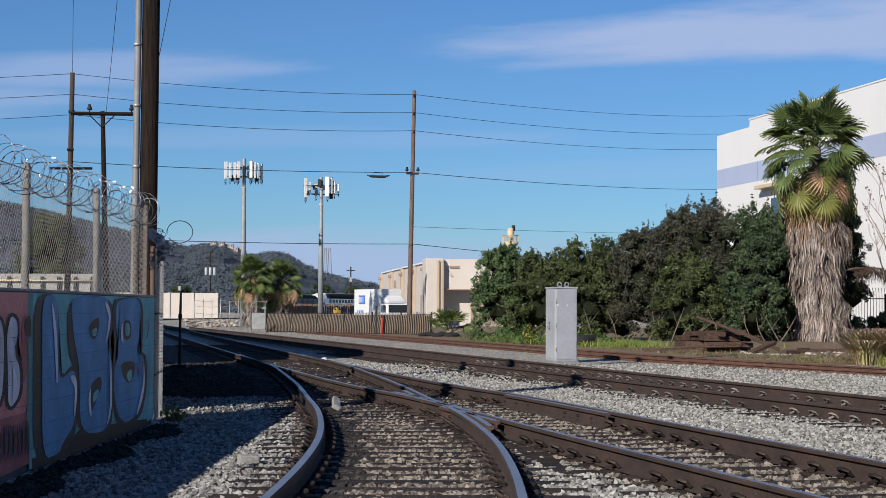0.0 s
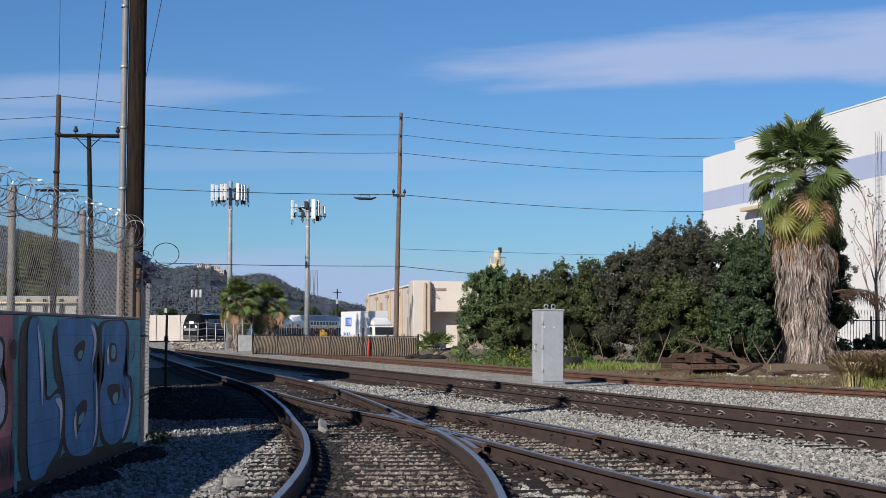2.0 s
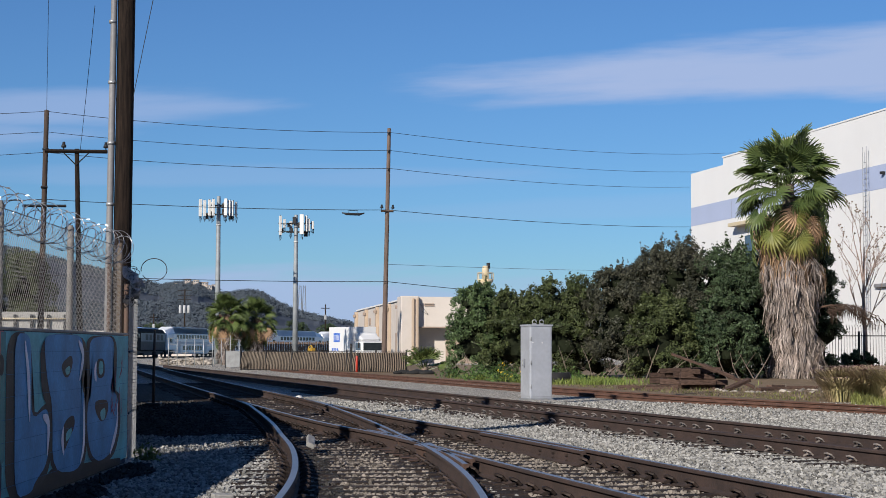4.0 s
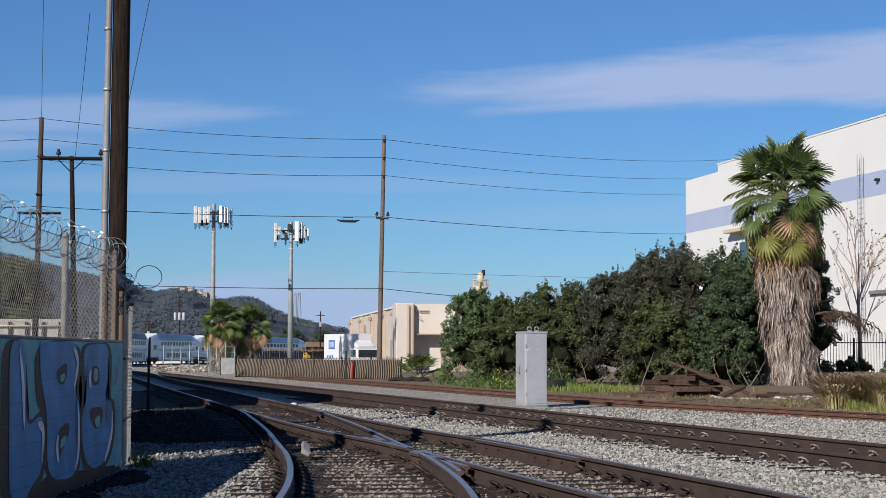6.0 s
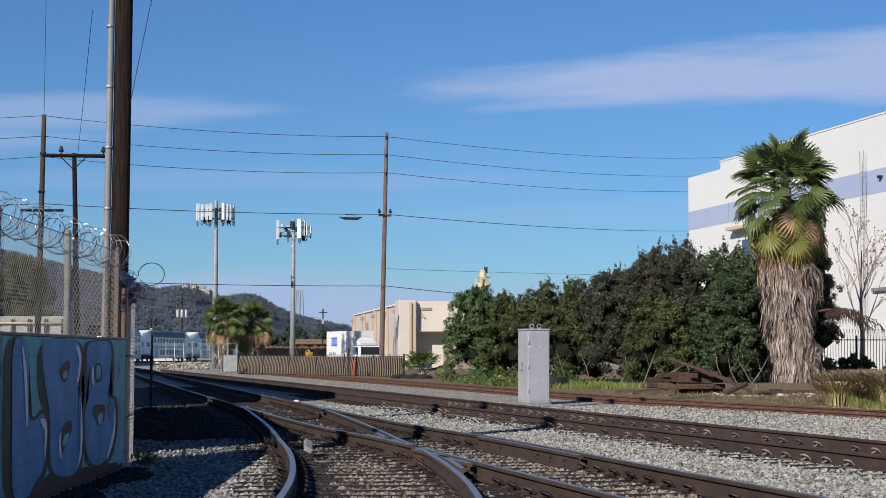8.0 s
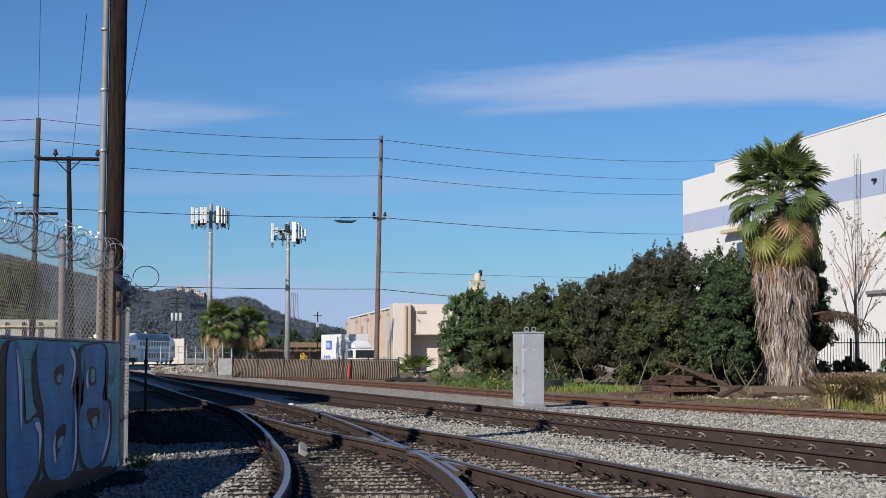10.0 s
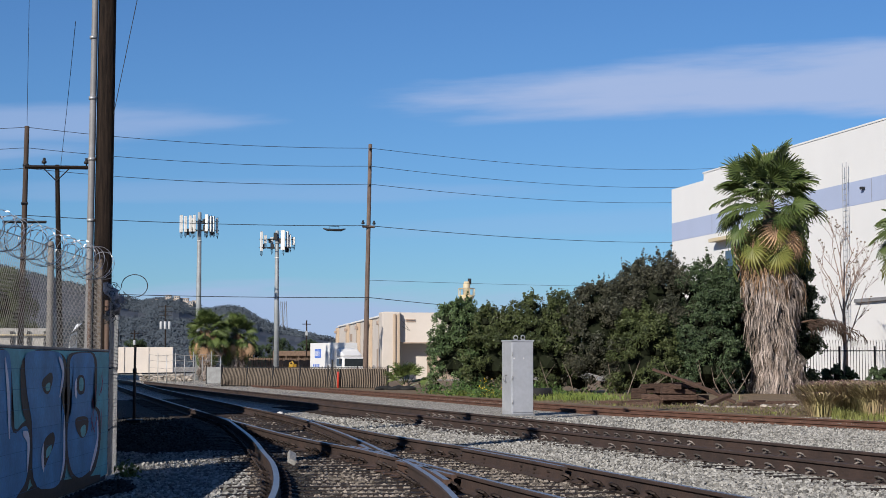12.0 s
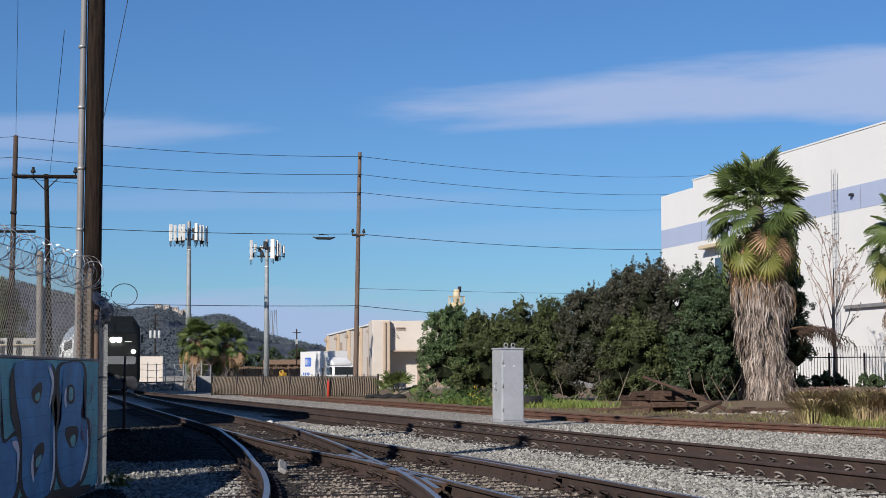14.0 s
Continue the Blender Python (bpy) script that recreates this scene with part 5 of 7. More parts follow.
def make_graffiti():
    wall = bpy.data.objects["wall_west"]
    paints = {}
    x = WX + 0.014
    level = {"base": 0, "red": 0, "low": 1, "stripe": 1, "foot": 1, "L_edge": 2, "B_edge": 3, "S_edge": 4, "L": 5, "B": 5, "S": 5, "o_edge": 2, "e_edge": 3, "o": 4, "e": 5, "mark": 4, "red_face": 2}
    for name, (colour, pts) in GRAFFITI.items():
        if colour not in paints:
            paints[colour] = mat("wall_paint", colour, 0.6, vary=0.35, scale=2.5, fine=30, bump=0.15, spec=0.3)
        lv = level.get(name, 7 if name.endswith("fill") else 6)
        lab = name[0] in "LBS" and len(name) == 1
        pts = [(a, b * 1.03) for a, b in pts]
        bm = blob(pts, x + 0.002 * lv, 1 if lv < 2 else 6)
        ob = part("painted_letter" if lab else "painted_patch", bm, paints[colour], wall, "blue painted letter" if lab else "")
    white = mat("white_paint_stroke", (0.72, 0.78, 0.9), 0.6, vary=0.2, scale=6)
    for s in SHINE:
        part("painted_stroke", ribbon(s, x + 0.0165, 0.05), white, wall)
    scrawl = mat("maroon_scrawl", (0.22, 0.06, 0.12), 0.7, vary=0.3)
    rng = random.Random(4)
    for k in range(9):
        y, z = rng.uniform(17.7, 18.4), rng.uniform(0.75, 1.3)
        part("painted_stroke", ribbon([(y, z), (y + rng.uniform(-0.12, 0.12), z - 0.12), (y + rng.uniform(-0.2, 0.2), z - 0.26)], x + 0.0185 + 0.0006 * k, 0.014), scrawl, wall)
    dark = mat("dark_tag_paint", (0.02, 0.03, 0.05), 0.7, vary=0.3)
    for k in range(7):
        y = 12.3 + 0.13 * k
        part("painted_stroke", ribbon([(y, 0.42), (y + 0.03, 0.28), (y - 0.02, 0.12)], x + 0.0165, 0.03), dark, wall)
    # joints between the blocks read through the paint
    joint = mat("painted_joint", (0.035, 0.15, 0.32), 0.9, vary=0.3)
    for k in range(1, 8):
        part("joint", box(B(), x + 0.012, 9.6, 0.18 * k - 0.0012, x + 0.0152, WY1 - 0.02, 0.18 * k + 0.0012), joint, wall)


# ---------------------------------------------------------------- chain-link fences
def link_mesh(p0, p1, z0, z1, pitch=0.05, r=0.0019):
    """Diamond wire between two ground points."""
    a, b = Vector((*p0, 0)), Vector((*p1, 0))
    L, H = (b - a).length, z1 - z0
    d = (b - a).normalized()
    nrm = Vector((-d.y, d.x, 0))
    verts, faces = [], []
    step = pitch * 1.414
    k = -int(H / step) - 1
    while k * step < L:
        for sgn in (1, -1):
            s0 = k * step
            s, e = max(s0, 0), min(s0 + H, L)
            if e > s:
                za, zb = (s - s0, e - s0) if sgn > 0 else (H - (s - s0), H - (e - s0))
                q0, q1 = a + d * s + Vector((0, 0, z0 + za)), a + d * e + Vector((0, 0, z0 + zb))
                up = (q1 - q0).normalized().cross(nrm)
                i = len(verts)
                o = nrm * (0.0015 * sgn)
                for q in (q0, q1):
                    verts += [tuple(q + o + nrm * r), tuple(q + o + up * r - nrm * 0.5 * r), tuple(q + o - up * r - nrm * 0.5 * r)]
                faces += [(i, i + 1, i + 4, i + 3), (i + 1, i + 2, i + 5, i + 4), (i + 2, i, i + 3, i + 5)]
        k += 1
    return raw_mesh("wire_mesh", verts, faces, M["wire"])


def coil(bm, p0, p1, r, pitch, wire_r, rng, wob=0.03):
    a, b = Vector(p0), Vector(p1)
    L = (b - a).length
    n = int(L / pitch * 22)
    pts = []
    for i in range(n + 1):
        t = i / n
        ang = 2 * math.pi * t * L / pitch
        rr = r * (1 + 0.12 * math.sin(ang * 0.37 + 1.0) + 0.05 * math.sin(ang * 0.11))
        c = a.lerp(b, t)
        pts.append(c + Vector((rr * math.cos(ang) * 0.9, 0.07 * math.sin(ang * 1.0 + 0.6), rr * math.sin(ang))))
    tube(bm, pts, wire_r, 4)
    for i in range(0, n, 2):
        q = pts[i]
        d = (pts[min(i + 1, n)] - q).normalized()
        s = Vector((rng.uniform(-1, 1), rng.uniform(-1, 1), rng.uniform(-1, 1))).normalized()
        w = d.cross(s).normalized() * 0.009
        vs = [bm.verts.new(q + d * 0.016 + w), bm.verts.new(q - d * 0.016 + w * 0.4), bm.verts.new(q - d * 0.016 - w), bm.verts.new(q + d * 0.016 - w * 0.4)]
        bm.faces.new(vs)
    return bm


def make_fence():
    f = thing("chain_link_fence", "chain-link fence with coiled razor wire on the block wall", "fence")
    fx = WX - 0.06
    me = link_mesh((fx, 8.5), (fx, 18.75), WH + 0.02, 2.43, 0.05, 0.0015)
    tagged(part("wire_mesh", me, None, f), kind="stuff")
    for y in (10.7, 13.44, 16.18, 18.86):
        part("post", tube(B(), [(fx - 0.035, y, 0.2), (fx - 0.035, y, 2.46), (fx - 0.035, y, 2.49)], [0.032, 0.032, 0.02], 10), M["old_galv"] if y < 18 else M["tan_post"], f)
    part("post", tube(B(), [(fx - 0.03, 18.2, 0.2), (fx - 0.03, 18.2, 2.3)], 0.022, 8), M["rusty_post"], f, "rust-streaked brown post")
    for z in (2.43,):
        part("line_wire", tube(B(), [(fx, 8.5, z), (fx, 13.0, z - 0.01), (fx, 18.75, z)], 0.004, 5), M["wire"], f)
    rng = random.Random(8)
    part("razor_coil", coil(B(), (fx + 0.05, 8.5, 2.40), (fx + 0.05, 18.7, 2.40), 0.165, 0.32, 0.003, rng), M["razor"], f, "shiny coiled razor wire")
    part("razor_coil", coil(B(), (fx + 0.02, 8.6, 2.38), (fx + 0.02, 18.7, 2.36), 0.15, 0.8, 0.003, rng), M["dark_wire"], f, "dark coiled barbed wire")
    # the end loops loose beyond the last post
    bm = B()
    tube(bm, [Vector((-3.06 + 0.15 * math.cos(a), 19.2, 2.20 + 0.13 * math.sin(a))) for a in np.linspace(-2.6, 3.3, 30)], 0.005, 4)
    part("loose_loop", bm, M["dark_wire"], f)
    bm = B()
    for k in range(34):
        c = Vector((-3.36 + rng.uniform(-0.06, 0.09), 19.3 + rng.uniform(-0.2, 0.2), 2.02 + rng.uniform(-0.22, 0.22)))
        a0 = rng.uniform(0, 6)
        u = Vector((rng.uniform(-1, 1), rng.uniform(-1, 1), rng.uniform(-1, 1))).normalized()
        w = u.orthogonal().normalized()
        rr = rng.uniform(0.03, 0.08)
        tube(bm, [c + (u * math.cos(a) + w * math.sin(a)) * rr for a in np.linspace(a0, a0 + 4.5, 12)], 0.0035, 4)
    tangle = tagged(part("wire_tangle", bm, M["dark_wire"], f, "matted tangle of old wire"), kind="stuff")
    bm = B()
    for k in range(14):
        z = 1.86 + 0.026 * k
        lumpy(bm, (-3.37 + 0.1 * math.sin(k * 0.27) + rng.uniform(-0.05, 0.05), 19.25 + rng.uniform(-0.05, 0.05), z), rng.uniform(0.035, 0.06), rng, 1)
    for v in bm.verts:
        v.co += Vector((rng.uniform(-0.035, 0.035), rng.uniform(-0.035, 0.035), rng.uniform(-0.04, 0.04)))
    part("snagged_rag", bm, M["rag"], f, "crumpled silver sheeting caught in the wire")

    g = thing("chain_link_fence", "bright chain-link fence end turning along the track", "fence")
    me = link_mesh((-3.30, 18.98), (-3.48, 20.6), 0.02, 2.0, 0.06, 0.0045)
    me.materials[0] = M["bright_link"]
    tagged(part("wire_mesh", me, None, g), kind="stuff")
    me2 = link_mesh((-3.32, 19.1), (-3.52, 20.6), 0.02, 2.0, 0.06, 0.0045)
    me2.materials[0] = M["bright_link"]
    tagged(part("wire_mesh", me2, None, g), kind="stuff")
    part("post", tube(B(), [(-3.58, 20.8, -0.2), (-3.58, 20.8, 2.2)], 0.035, 10), M["galv"], g)
    for z in (0.55, 1.25):
        part("tie_wire", tube(B(), [(-3.29, 18.96, z), (-3.52, 20.72, z + 0.01)], 0.012, 5), M["black_wire"], g)

    s = thing("screened_fence", "chain-link fence with a dark privacy screen along the track", "fence")
    a, b = Vector((-3.62, 20.9, 0)), Vector((-6.42, 37.0, 0))
    d = (b - a).normalized()
    m = Matrix.Translation(a) @ Matrix.Rotation(math.atan2(d.y, d.x), 4, "Z")
    L = (b - a).length
    n = 60
    bm = B()
    rows = []
    for i in range(n + 1):
        y = 0.025 * math.sin(i * 0.9) + 0.02 * math.sin(i * 2.3)
        rows.append([bm.verts.new((L * i / n, y + o, z)) for z in (0.0, 0.7, 1.4, 2.08 - 0.02 * math.sin(i * 1.1)) for o in (-0.008, 0.008)])
    for r0, r1 in zip(rows, rows[1:]):
        for k in range(3):
            for o in (0, 1):
                bm.faces.new((r0[2 * k + o], r0[2 * k + 2 + o], r1[2 * k + 2 + o], r1[2 * k + o]))
    part("screen", bm, M["screen"], s, m=m)
    for k in range(7):
        part("post", tube(B(), [(k * L / 6, 0.05, -0.2), (k * L / 6, 0.05, 2.1)], 0.03, 8), M["rusty_post"], s, m=m)


def make_marker_post():
    p = thing("marker_post", "thin dark steel trackside post on a footing", "post", pose(-5.79, 36.5, 0))
    part("shaft", tube(B(), [(0, 0, 0), (0.0, 0, 1.0), (0.01, 0, 1.68)], [0.035, 0.03, 0.025], 8), M["rusty_post"], p)
    part("footing", box(B(), -0.17, -0.17, -0.05, 0.17, 0.17, 0.09, 0.02), M["dark_metal"], p)
    part("collar", tube(B(), [(0, 0, 1.1), (0, 0, 1.2)], 0.045, 8), M["dark_metal"], p)


# ---------------------------------------------------------------- cell towers
def make_cell_tower(x, y, h, panels, radios, label):
    """panels: across, depth, lowest and highest over the mast's head, width."""
    t = thing("cell_tower", label, "cell tower", pose(x, y, ground_z(x, y)), group="cell towers")
    part("mast", tube(B(), [(0, 0, 0), (0, 0, h * 0.5), (0, 0, h - 0.1), (0, 0, h)], [0.24, 0.20, 0.155, 0.13], 14), M["mast"], t)
    part("collar", tube(B(), [(0, 0, h - 2.35), (0, 0, h - 2.28)], 0.2, 12), M["panel_white"], t)
    for z in (h - 0.75, h - 1.45):
        ends = []
        for sx, sy in ((-1, -0.5), (1, -0.5), (0.05, 0.9)):
            e = Vector((sx * 0.8, sy * 0.8, z))
            ends.append(e)
            part("arm", tube(B(), [Vector((0, 0, z)), e], 0.045, 6), M["dark_metal"], t)
        for e, f in ((Vector((-1.5, -0.15, z)), Vector((-0.2, -0.75, z))), (Vector((0.55, -0.75, z)), Vector((1.5, 0.2, z))), (Vector((-0.9, 0.75, z)), Vector((0.9, 0.75, z)))):
            part("rail", tube(B(), [e, f], 0.03, 6), M["dark_metal"], t)
    for px, py, z0, z1, w in panels:
        turn = 60 if px < 0 else -40
        m = Matrix.Translation((px, py, h)) @ Matrix.Rotation(radians(turn * 0.35), 4, "Z")
        part("antenna_panel", box(B(), -w / 2, -0.09, z0, w / 2, 0.07, z1, 0.025), M["panel_white"], t, m=m)
        part("mount_pipe", tube(B(), [(0.03, 0.13, z0 - 0.1), (0.03, 0.13, z1 + 0.05)], 0.03, 6), M["dark_metal"], t, m=m)
        bm = B()
        for j in range(3):
            tube(bm, [(-0.07 + 0.07 * j, 0, z0), (-0.09 + 0.09 * j, 0.02, z0 - 0.28), (0.0, 0.12, z0 - 0.34 - 0.06 * j), (0.06, 0.2, z0 - 0.02)], 0.018, 4)
        part("cable", bm, M["black_wire"], t, m=m)
    for px, py, pz, ww, hh in radios:
        part("radio_unit", box(B(), px - ww / 2, py - 0.09, h + pz - hh / 2, px + ww / 2, py + 0.09, h + pz + hh / 2, 0.02), M["dark_metal"], t)
    return t


# ---------------------------------------------------------------- slatted yard fence and what stands by it
def make_slat_fence():
    f = thing("slatted_fence", "low chain-link yard fence with bent tan privacy slats", "fence")
    a, b = Vector((-10.4, 97.6, 0)), Vector((-0.6, 86.4, 0))
    d = (b - a).normalized()
    ang = math.atan2(d.y, d.x)
    L = (b - a).length
    m = Matrix.Translation(a) @ Matrix.Rotation(ang, 4, "Z")
    rng = random.Random(2)
    bays = 6
    bm_list = []
    for k in range(bays):
        x0, x1 = L * k / bays, L * (k + 1) / bays
        for i in range(17):
            t = (i + 0.5) / 17
            bend = 0.10 * math.sin(math.pi * 0.9) + 0.09 * (1 - t)
            x = x0 + (x1 - x0) * t
            bm = B()
            pts = [(x + bend * (1 - math.cos(math.pi * s)) * (0.8 if k < bays - 1 else 0.2), -0.02 - 0.04 * math.sin(math.pi * s), 0.06 + 1.02 * s) for s in (0, 0.25, 0.5, 0.75, 1)]
            rows = []
            w = 0.033
            for p in pts:
                rows.append([bm.verts.new((p[0] - w, p[1], p[2])), bm.verts.new((p[0] + w, p[1] - 0.01, p[2])), bm.verts.new((p[0] + w, p[1] + 0.004, p[2])), bm.verts.new((p[0] - w, p[1] + 0.012, p[2]))])
            for r0, r1 in zip(rows, rows[1:]):
                for j in range(4):
                    bm.faces.new((r0[j], r0[(j + 1) % 4], r1[(j + 1) % 4], r1[j]))
            part("slat", bm, M["slat"], f, m=m)
    for k in range(bays + 1):
        part("post", tube(B(), [(L * k / bays, 0.03, -0.1), (L * k / bays, 0.03, 1.22)], 0.045, 8), M["dark_metal"], f, m=m)
    for z in (0.1, 1.1):
        part("rail", tube(B(), [(0, 0.03, z), (L, 0.03, z)], 0.02, 6), M["dark_metal"], f, m=m)
    part("backing", box(B(), 0, 0.045, 0.02, L, 0.06, 1.05), M["screen"], f, m=m)
    bm = B()
    for i in range(120):
        x = L * i / 120
        tube(bm, [(x, 0.03, 1.1), (x + 0.02, 0.03, 1.2)], 0.008, 4)
    tagged(part("barbed_strand", bm, M["dark_metal"], f, m=m), kind="stuff")
    g = thing("gate_post", "tall black steel gate post at the yard fence", "post", pose(-3.55, 88.6, 0))
    part("shaft", box(B(), -0.05, -0.05, -0.1, 0.05, 0.05, 1.5, 0.01), M["dark_metal"], g)
    part("cap", box(B(), -0.06, -0.06, 1.5, 0.06, 0.06, 1.54, 0.01), M["dark_metal"], g)
    r = thing("bollard", "red painted steel bollard beside the gate", "bollard", pose(-3.2, 87.4, 0))
    part("shaft", tube(B(), [(0, 0, -0.1), (0, 0, 0.85), (0, 0, 0.9)], [0.065, 0.065, 0.03], 12), M["red"], r)
    # grey mesh gate leaf and rubble bags by the tower
    q = thing("mesh_gate", "grey wire mesh gate leaf by the cell tower", "gate", pose(-11.9, 107.0, 0, 0, 0, -20))
    part("panel", box(B(), -0.5, -0.02, 0.05, 0.5, 0.02, 1.1, 0.01), M["gate_grey"], q)
    for x in (-0.53, 0.53):
        part("post", tube(B(), [(x, 0, -0.1), (x, 0, 1.25)], 0.04, 8), M["dark_metal"], q)
    for k in range(110):
        row = k % 5
        x, y = -19.2 + 0.175 * (k // 5) + rng.uniform(-0.12, 0.12), 124.0 + rng.uniform(-0.15, 0.15)
        bm = lumpy(B(), (0, 0, 0.1), rng.uniform(0.12, 0.22), rng, 1)
        solo("rubble_sack", bm, M["rubble"], "pale bulging sack of rubble by the yard fence", "sack", m=pose(x, y + 0.12 * row, (0.085 + 0.03 * math.sin(k * 0.35)) * row - 0.03, rng.uniform(-15, 15), rng.uniform(-15, 15), 37 * k) @ Matrix.Diagonal((1.6, 0.9, 0.6, 1)), group="rubble sacks")
    w = thing("wire_fence", "sagging wire fence with thin posts round the tower", "fence")
    for k in range(9):
        part("post", tube(B(), [(-17.4 + 0.65 * k, 116 - 0.3 * k, -0.1), (-17.4 + 0.65 * k, 116 - 0.3 * k, 2.0 + 0.2 * math.sin(k * 3))], 0.03, 6), M["galv"], w)
    for z in (0.5, 1.0, 1.5, 1.9):
        part("strand", tube(B(), [(-17.4 + 0.65 * k, 116 - 0.3 * k, z + 0.05 * math.sin(k * 2 + z)) for k in range(9)], 0.012, 4), M["wire"], w)
    bm = B()
    box(bm, -18.6, 137.2, -0.2, -14.5, 141, 0.35, 0.05)
    solo("tower_slab", bm, M["concrete"], "concrete slab at the foot of the cell tower", "slab")


def make_truck():
    t = thing("box_truck", "white box truck parked behind the slatted fence", "truck", pose(-5.45, 149.65, -0.3, 0, 0, 206))
    # local +y is the front
    part("cargo_box", box(B(), -1.25, -3.6, 1.0, 1.25, 1.3, 3.5, 0.04), M["white_paint"], t)
    part("box_trim", box(B(), -1.262, 1.24, 1.0, 1.262, 1.32, 3.51, 0.02), M["white_paint"], t)
    cab = part("cab", box(B(), -1.1, 1.7, 0.6, 1.1, 3.5, 2.2, 0.15), M["white_paint"], t)
    part("windscreen", box(B(), -0.96, 3.42, 1.4, 0.96, 3.53, 2.08, 0.03), M["dark_glass"], cab)
    for s in (-1, 1):
        part("side_window", box(B(), s * 1.06, 2.1, 1.4, s * 1.12, 3.2, 2.05, 0.02), M["glass"], cab)
        part("mirror", box(B(), s * 1.3 - 0.06, 3.2, 1.6, s * 1.3 + 0.06, 3.3, 2.1, 0.02), M["dark_metal"], cab)
    bm = B()
    box(bm, -0.95, 1.5, 2.2, 0.95, 3.1, 2.97, 0.2)
    for v in bm.verts:
        if v.co.y > 2.6 and v.co.z > 2.55:
            v.co.y -= 0.7
    part("wind_deflector", bm, M["white_paint"], t)
    part("chassis", box(B(), -0.5, -3.4, 0.55, 0.5, 3.3, 1.0), M["dark_metal"], t)
    part("bumper", box(B(), -1.1, 3.5, 0.45, 1.1, 3.65, 0.75, 0.03), M["galv"], t)
    for y in (-2.4, 2.5):
        for s in (-1, 1):
            wh = part("wheel", tube(B(), [(s * 0.8, y, 0.45), (s * 1.12, y, 0.45)], 0.45, 18), M["rubber"], t)
            part("rim", tube(B(), [(s * 1.1, y, 0.45), (s * 1.135, y, 0.45)], 0.25, 14), M["galv"], wh)
    lg = part("side_sign", box(B(), 1.252, -2.5, 2.15, 1.258, -1.1, 2.95), M["blue_sign"], t, "blue square sign on the box")
    for k in range(5):
        part("sign_bar", box(B(), 1.259, -2.4 + 0.26 * k, 2.3, 1.264, -2.32 + 0.26 * k, 2.8), M["white_paint"], lg)
    for k in range(4):
        part("lettering_bar", box(B(), 1.252, -2.9 + 0.4 * k, 1.35, 1.258, -2.65 + 0.4 * k, 1.6), M["blue_sign"], t)


def make_yard_clutter():
    rng = random.Random(12)
    long_shed = thing("storage_shed", "long brown open shed across the far yard", "shed")
    part("roof", box(B(), -30, 395, 3.2, 14, 401, 4.4, 0.1), M["brown_wood"], long_shed)
    for k in range(15):
        part("post", box(B(), -30 + 3 * k, 395, -0.5, -29.7 + 3 * k, 395.3, 3.3), M["brown_wood"], long_shed)
    part("back", box(B(), -30, 400, -0.5, 14, 401, 3.2), M["brown_wood"], long_shed)
    bf = thing("board_fence", "weathered brown board fence beside the far track", "fence")
    for k in range(40):
        part("board", box(B(), -26 + 0.35 * k, 265 + 0.6 * k, -0.5, -25.68 + 0.35 * k, 265.05 + 0.6 * k, 2.3 + rng.uniform(-0.1, 0.1)), M["brown_wood"], bf)
    for k, (x, y) in enumerate(((-10.6, 160), (-11.6, 158), (-8.6, 165), (-9.4, 168))):
        d = thing("drum", "blue plastic drum standing in the yard", "drum", pose(x, y, -0.2), group="yard drums")
        part("shell", tube(B(), [(0, 0, z) for z in (0, 0.05, 0.45, 0.5, 0.55, 1.0, 1.05)], [0.36, 0.4, 0.4, 0.43, 0.4, 0.4, 0.36], 14), M["blue_drum"], d)
        part("lid", tube(B(), [(0, 0, 1.05), (0, 0, 1.1)], 0.38, 14), M["dark_metal"], d)
    e = thing("excavator", "yellow excavator with a raised arm in the yard", "excavator", pose(-16.5, 262, -0.38, 0, 0, 30) @ Matrix.Diagonal((0.65, 0.65, 0.65, 1)))
    part("cab", box(B(), -0.9, -0.9, 1.0, 0.2, 0.9, 2.6, 0.1), M["yellow"], e)
    part("house", box(B(), -1.3, -2.0, 0.9, 1.3, 0.9, 1.7, 0.1), M["yellow"], e)
    part("boom", tube(B(), [(0.5, 0.5, 1.5), (0.5, 2.0, 3.1), (0.5, 3.4, 2.9)], [0.25, 0.22, 0.16], 6), M["yellow"], e)
    part("stick", tube(B(), [(0.5, 3.4, 2.9), (0.5, 3.9, 1.2)], [0.18, 0.12], 6), M["yellow"], e)
    part("bucket", box(B(), 0.1, 3.6, 0.6, 0.9, 4.3, 1.2, 0.1), M["dark_metal"], e)
    for s in (-1, 1):
        part("track_unit", box(B(), s * 1.1 - 0.3, -1.7, 0.0, s * 1.1 + 0.3, 1.7, 0.85, 0.25), M["dark_metal"], e)
    for k in range(12):
        x, y = -13.5 + 0.9 * k + rng.uniform(-0.3, 0.3), rng.uniform(150, 175)
        bm = box(B(), -0.5, -0.4, 0, 0.5, 0.4, rng.uniform(0.6, 1.3), 0.05)
        solo("crate", bm, M["tan"] if k % 2 else M["tan_dark"], "worn storage crate in the yard", "crate", m=pose(x, y, -0.25, 0, 0, rng.uniform(0, 90)), group="yard crates")
    # yellow-white control tower over the hedge
    c = thing("silo_tower", "cream and yellow plant tower with a railed platform", "tower", pose(9.4, 230, -0.4))
    part("shaft", tube(B(), [(0, 0, 0), (0, 0, 11.0)], 0.55, 10), M["cream"], c)
    part("platform", tube(B(), [(0, 0, 10.2), (0, 0, 11.0), (0, 0, 11.3)], [0.55, 1.1, 1.15], 10), M["cream"], c)
    part("head", tube(B(), [(0, 0, 11.3), (0, 0, 12.8), (0, 0, 13.2)], [0.5, 0.5, 0.35], 10), M["cream"], c)
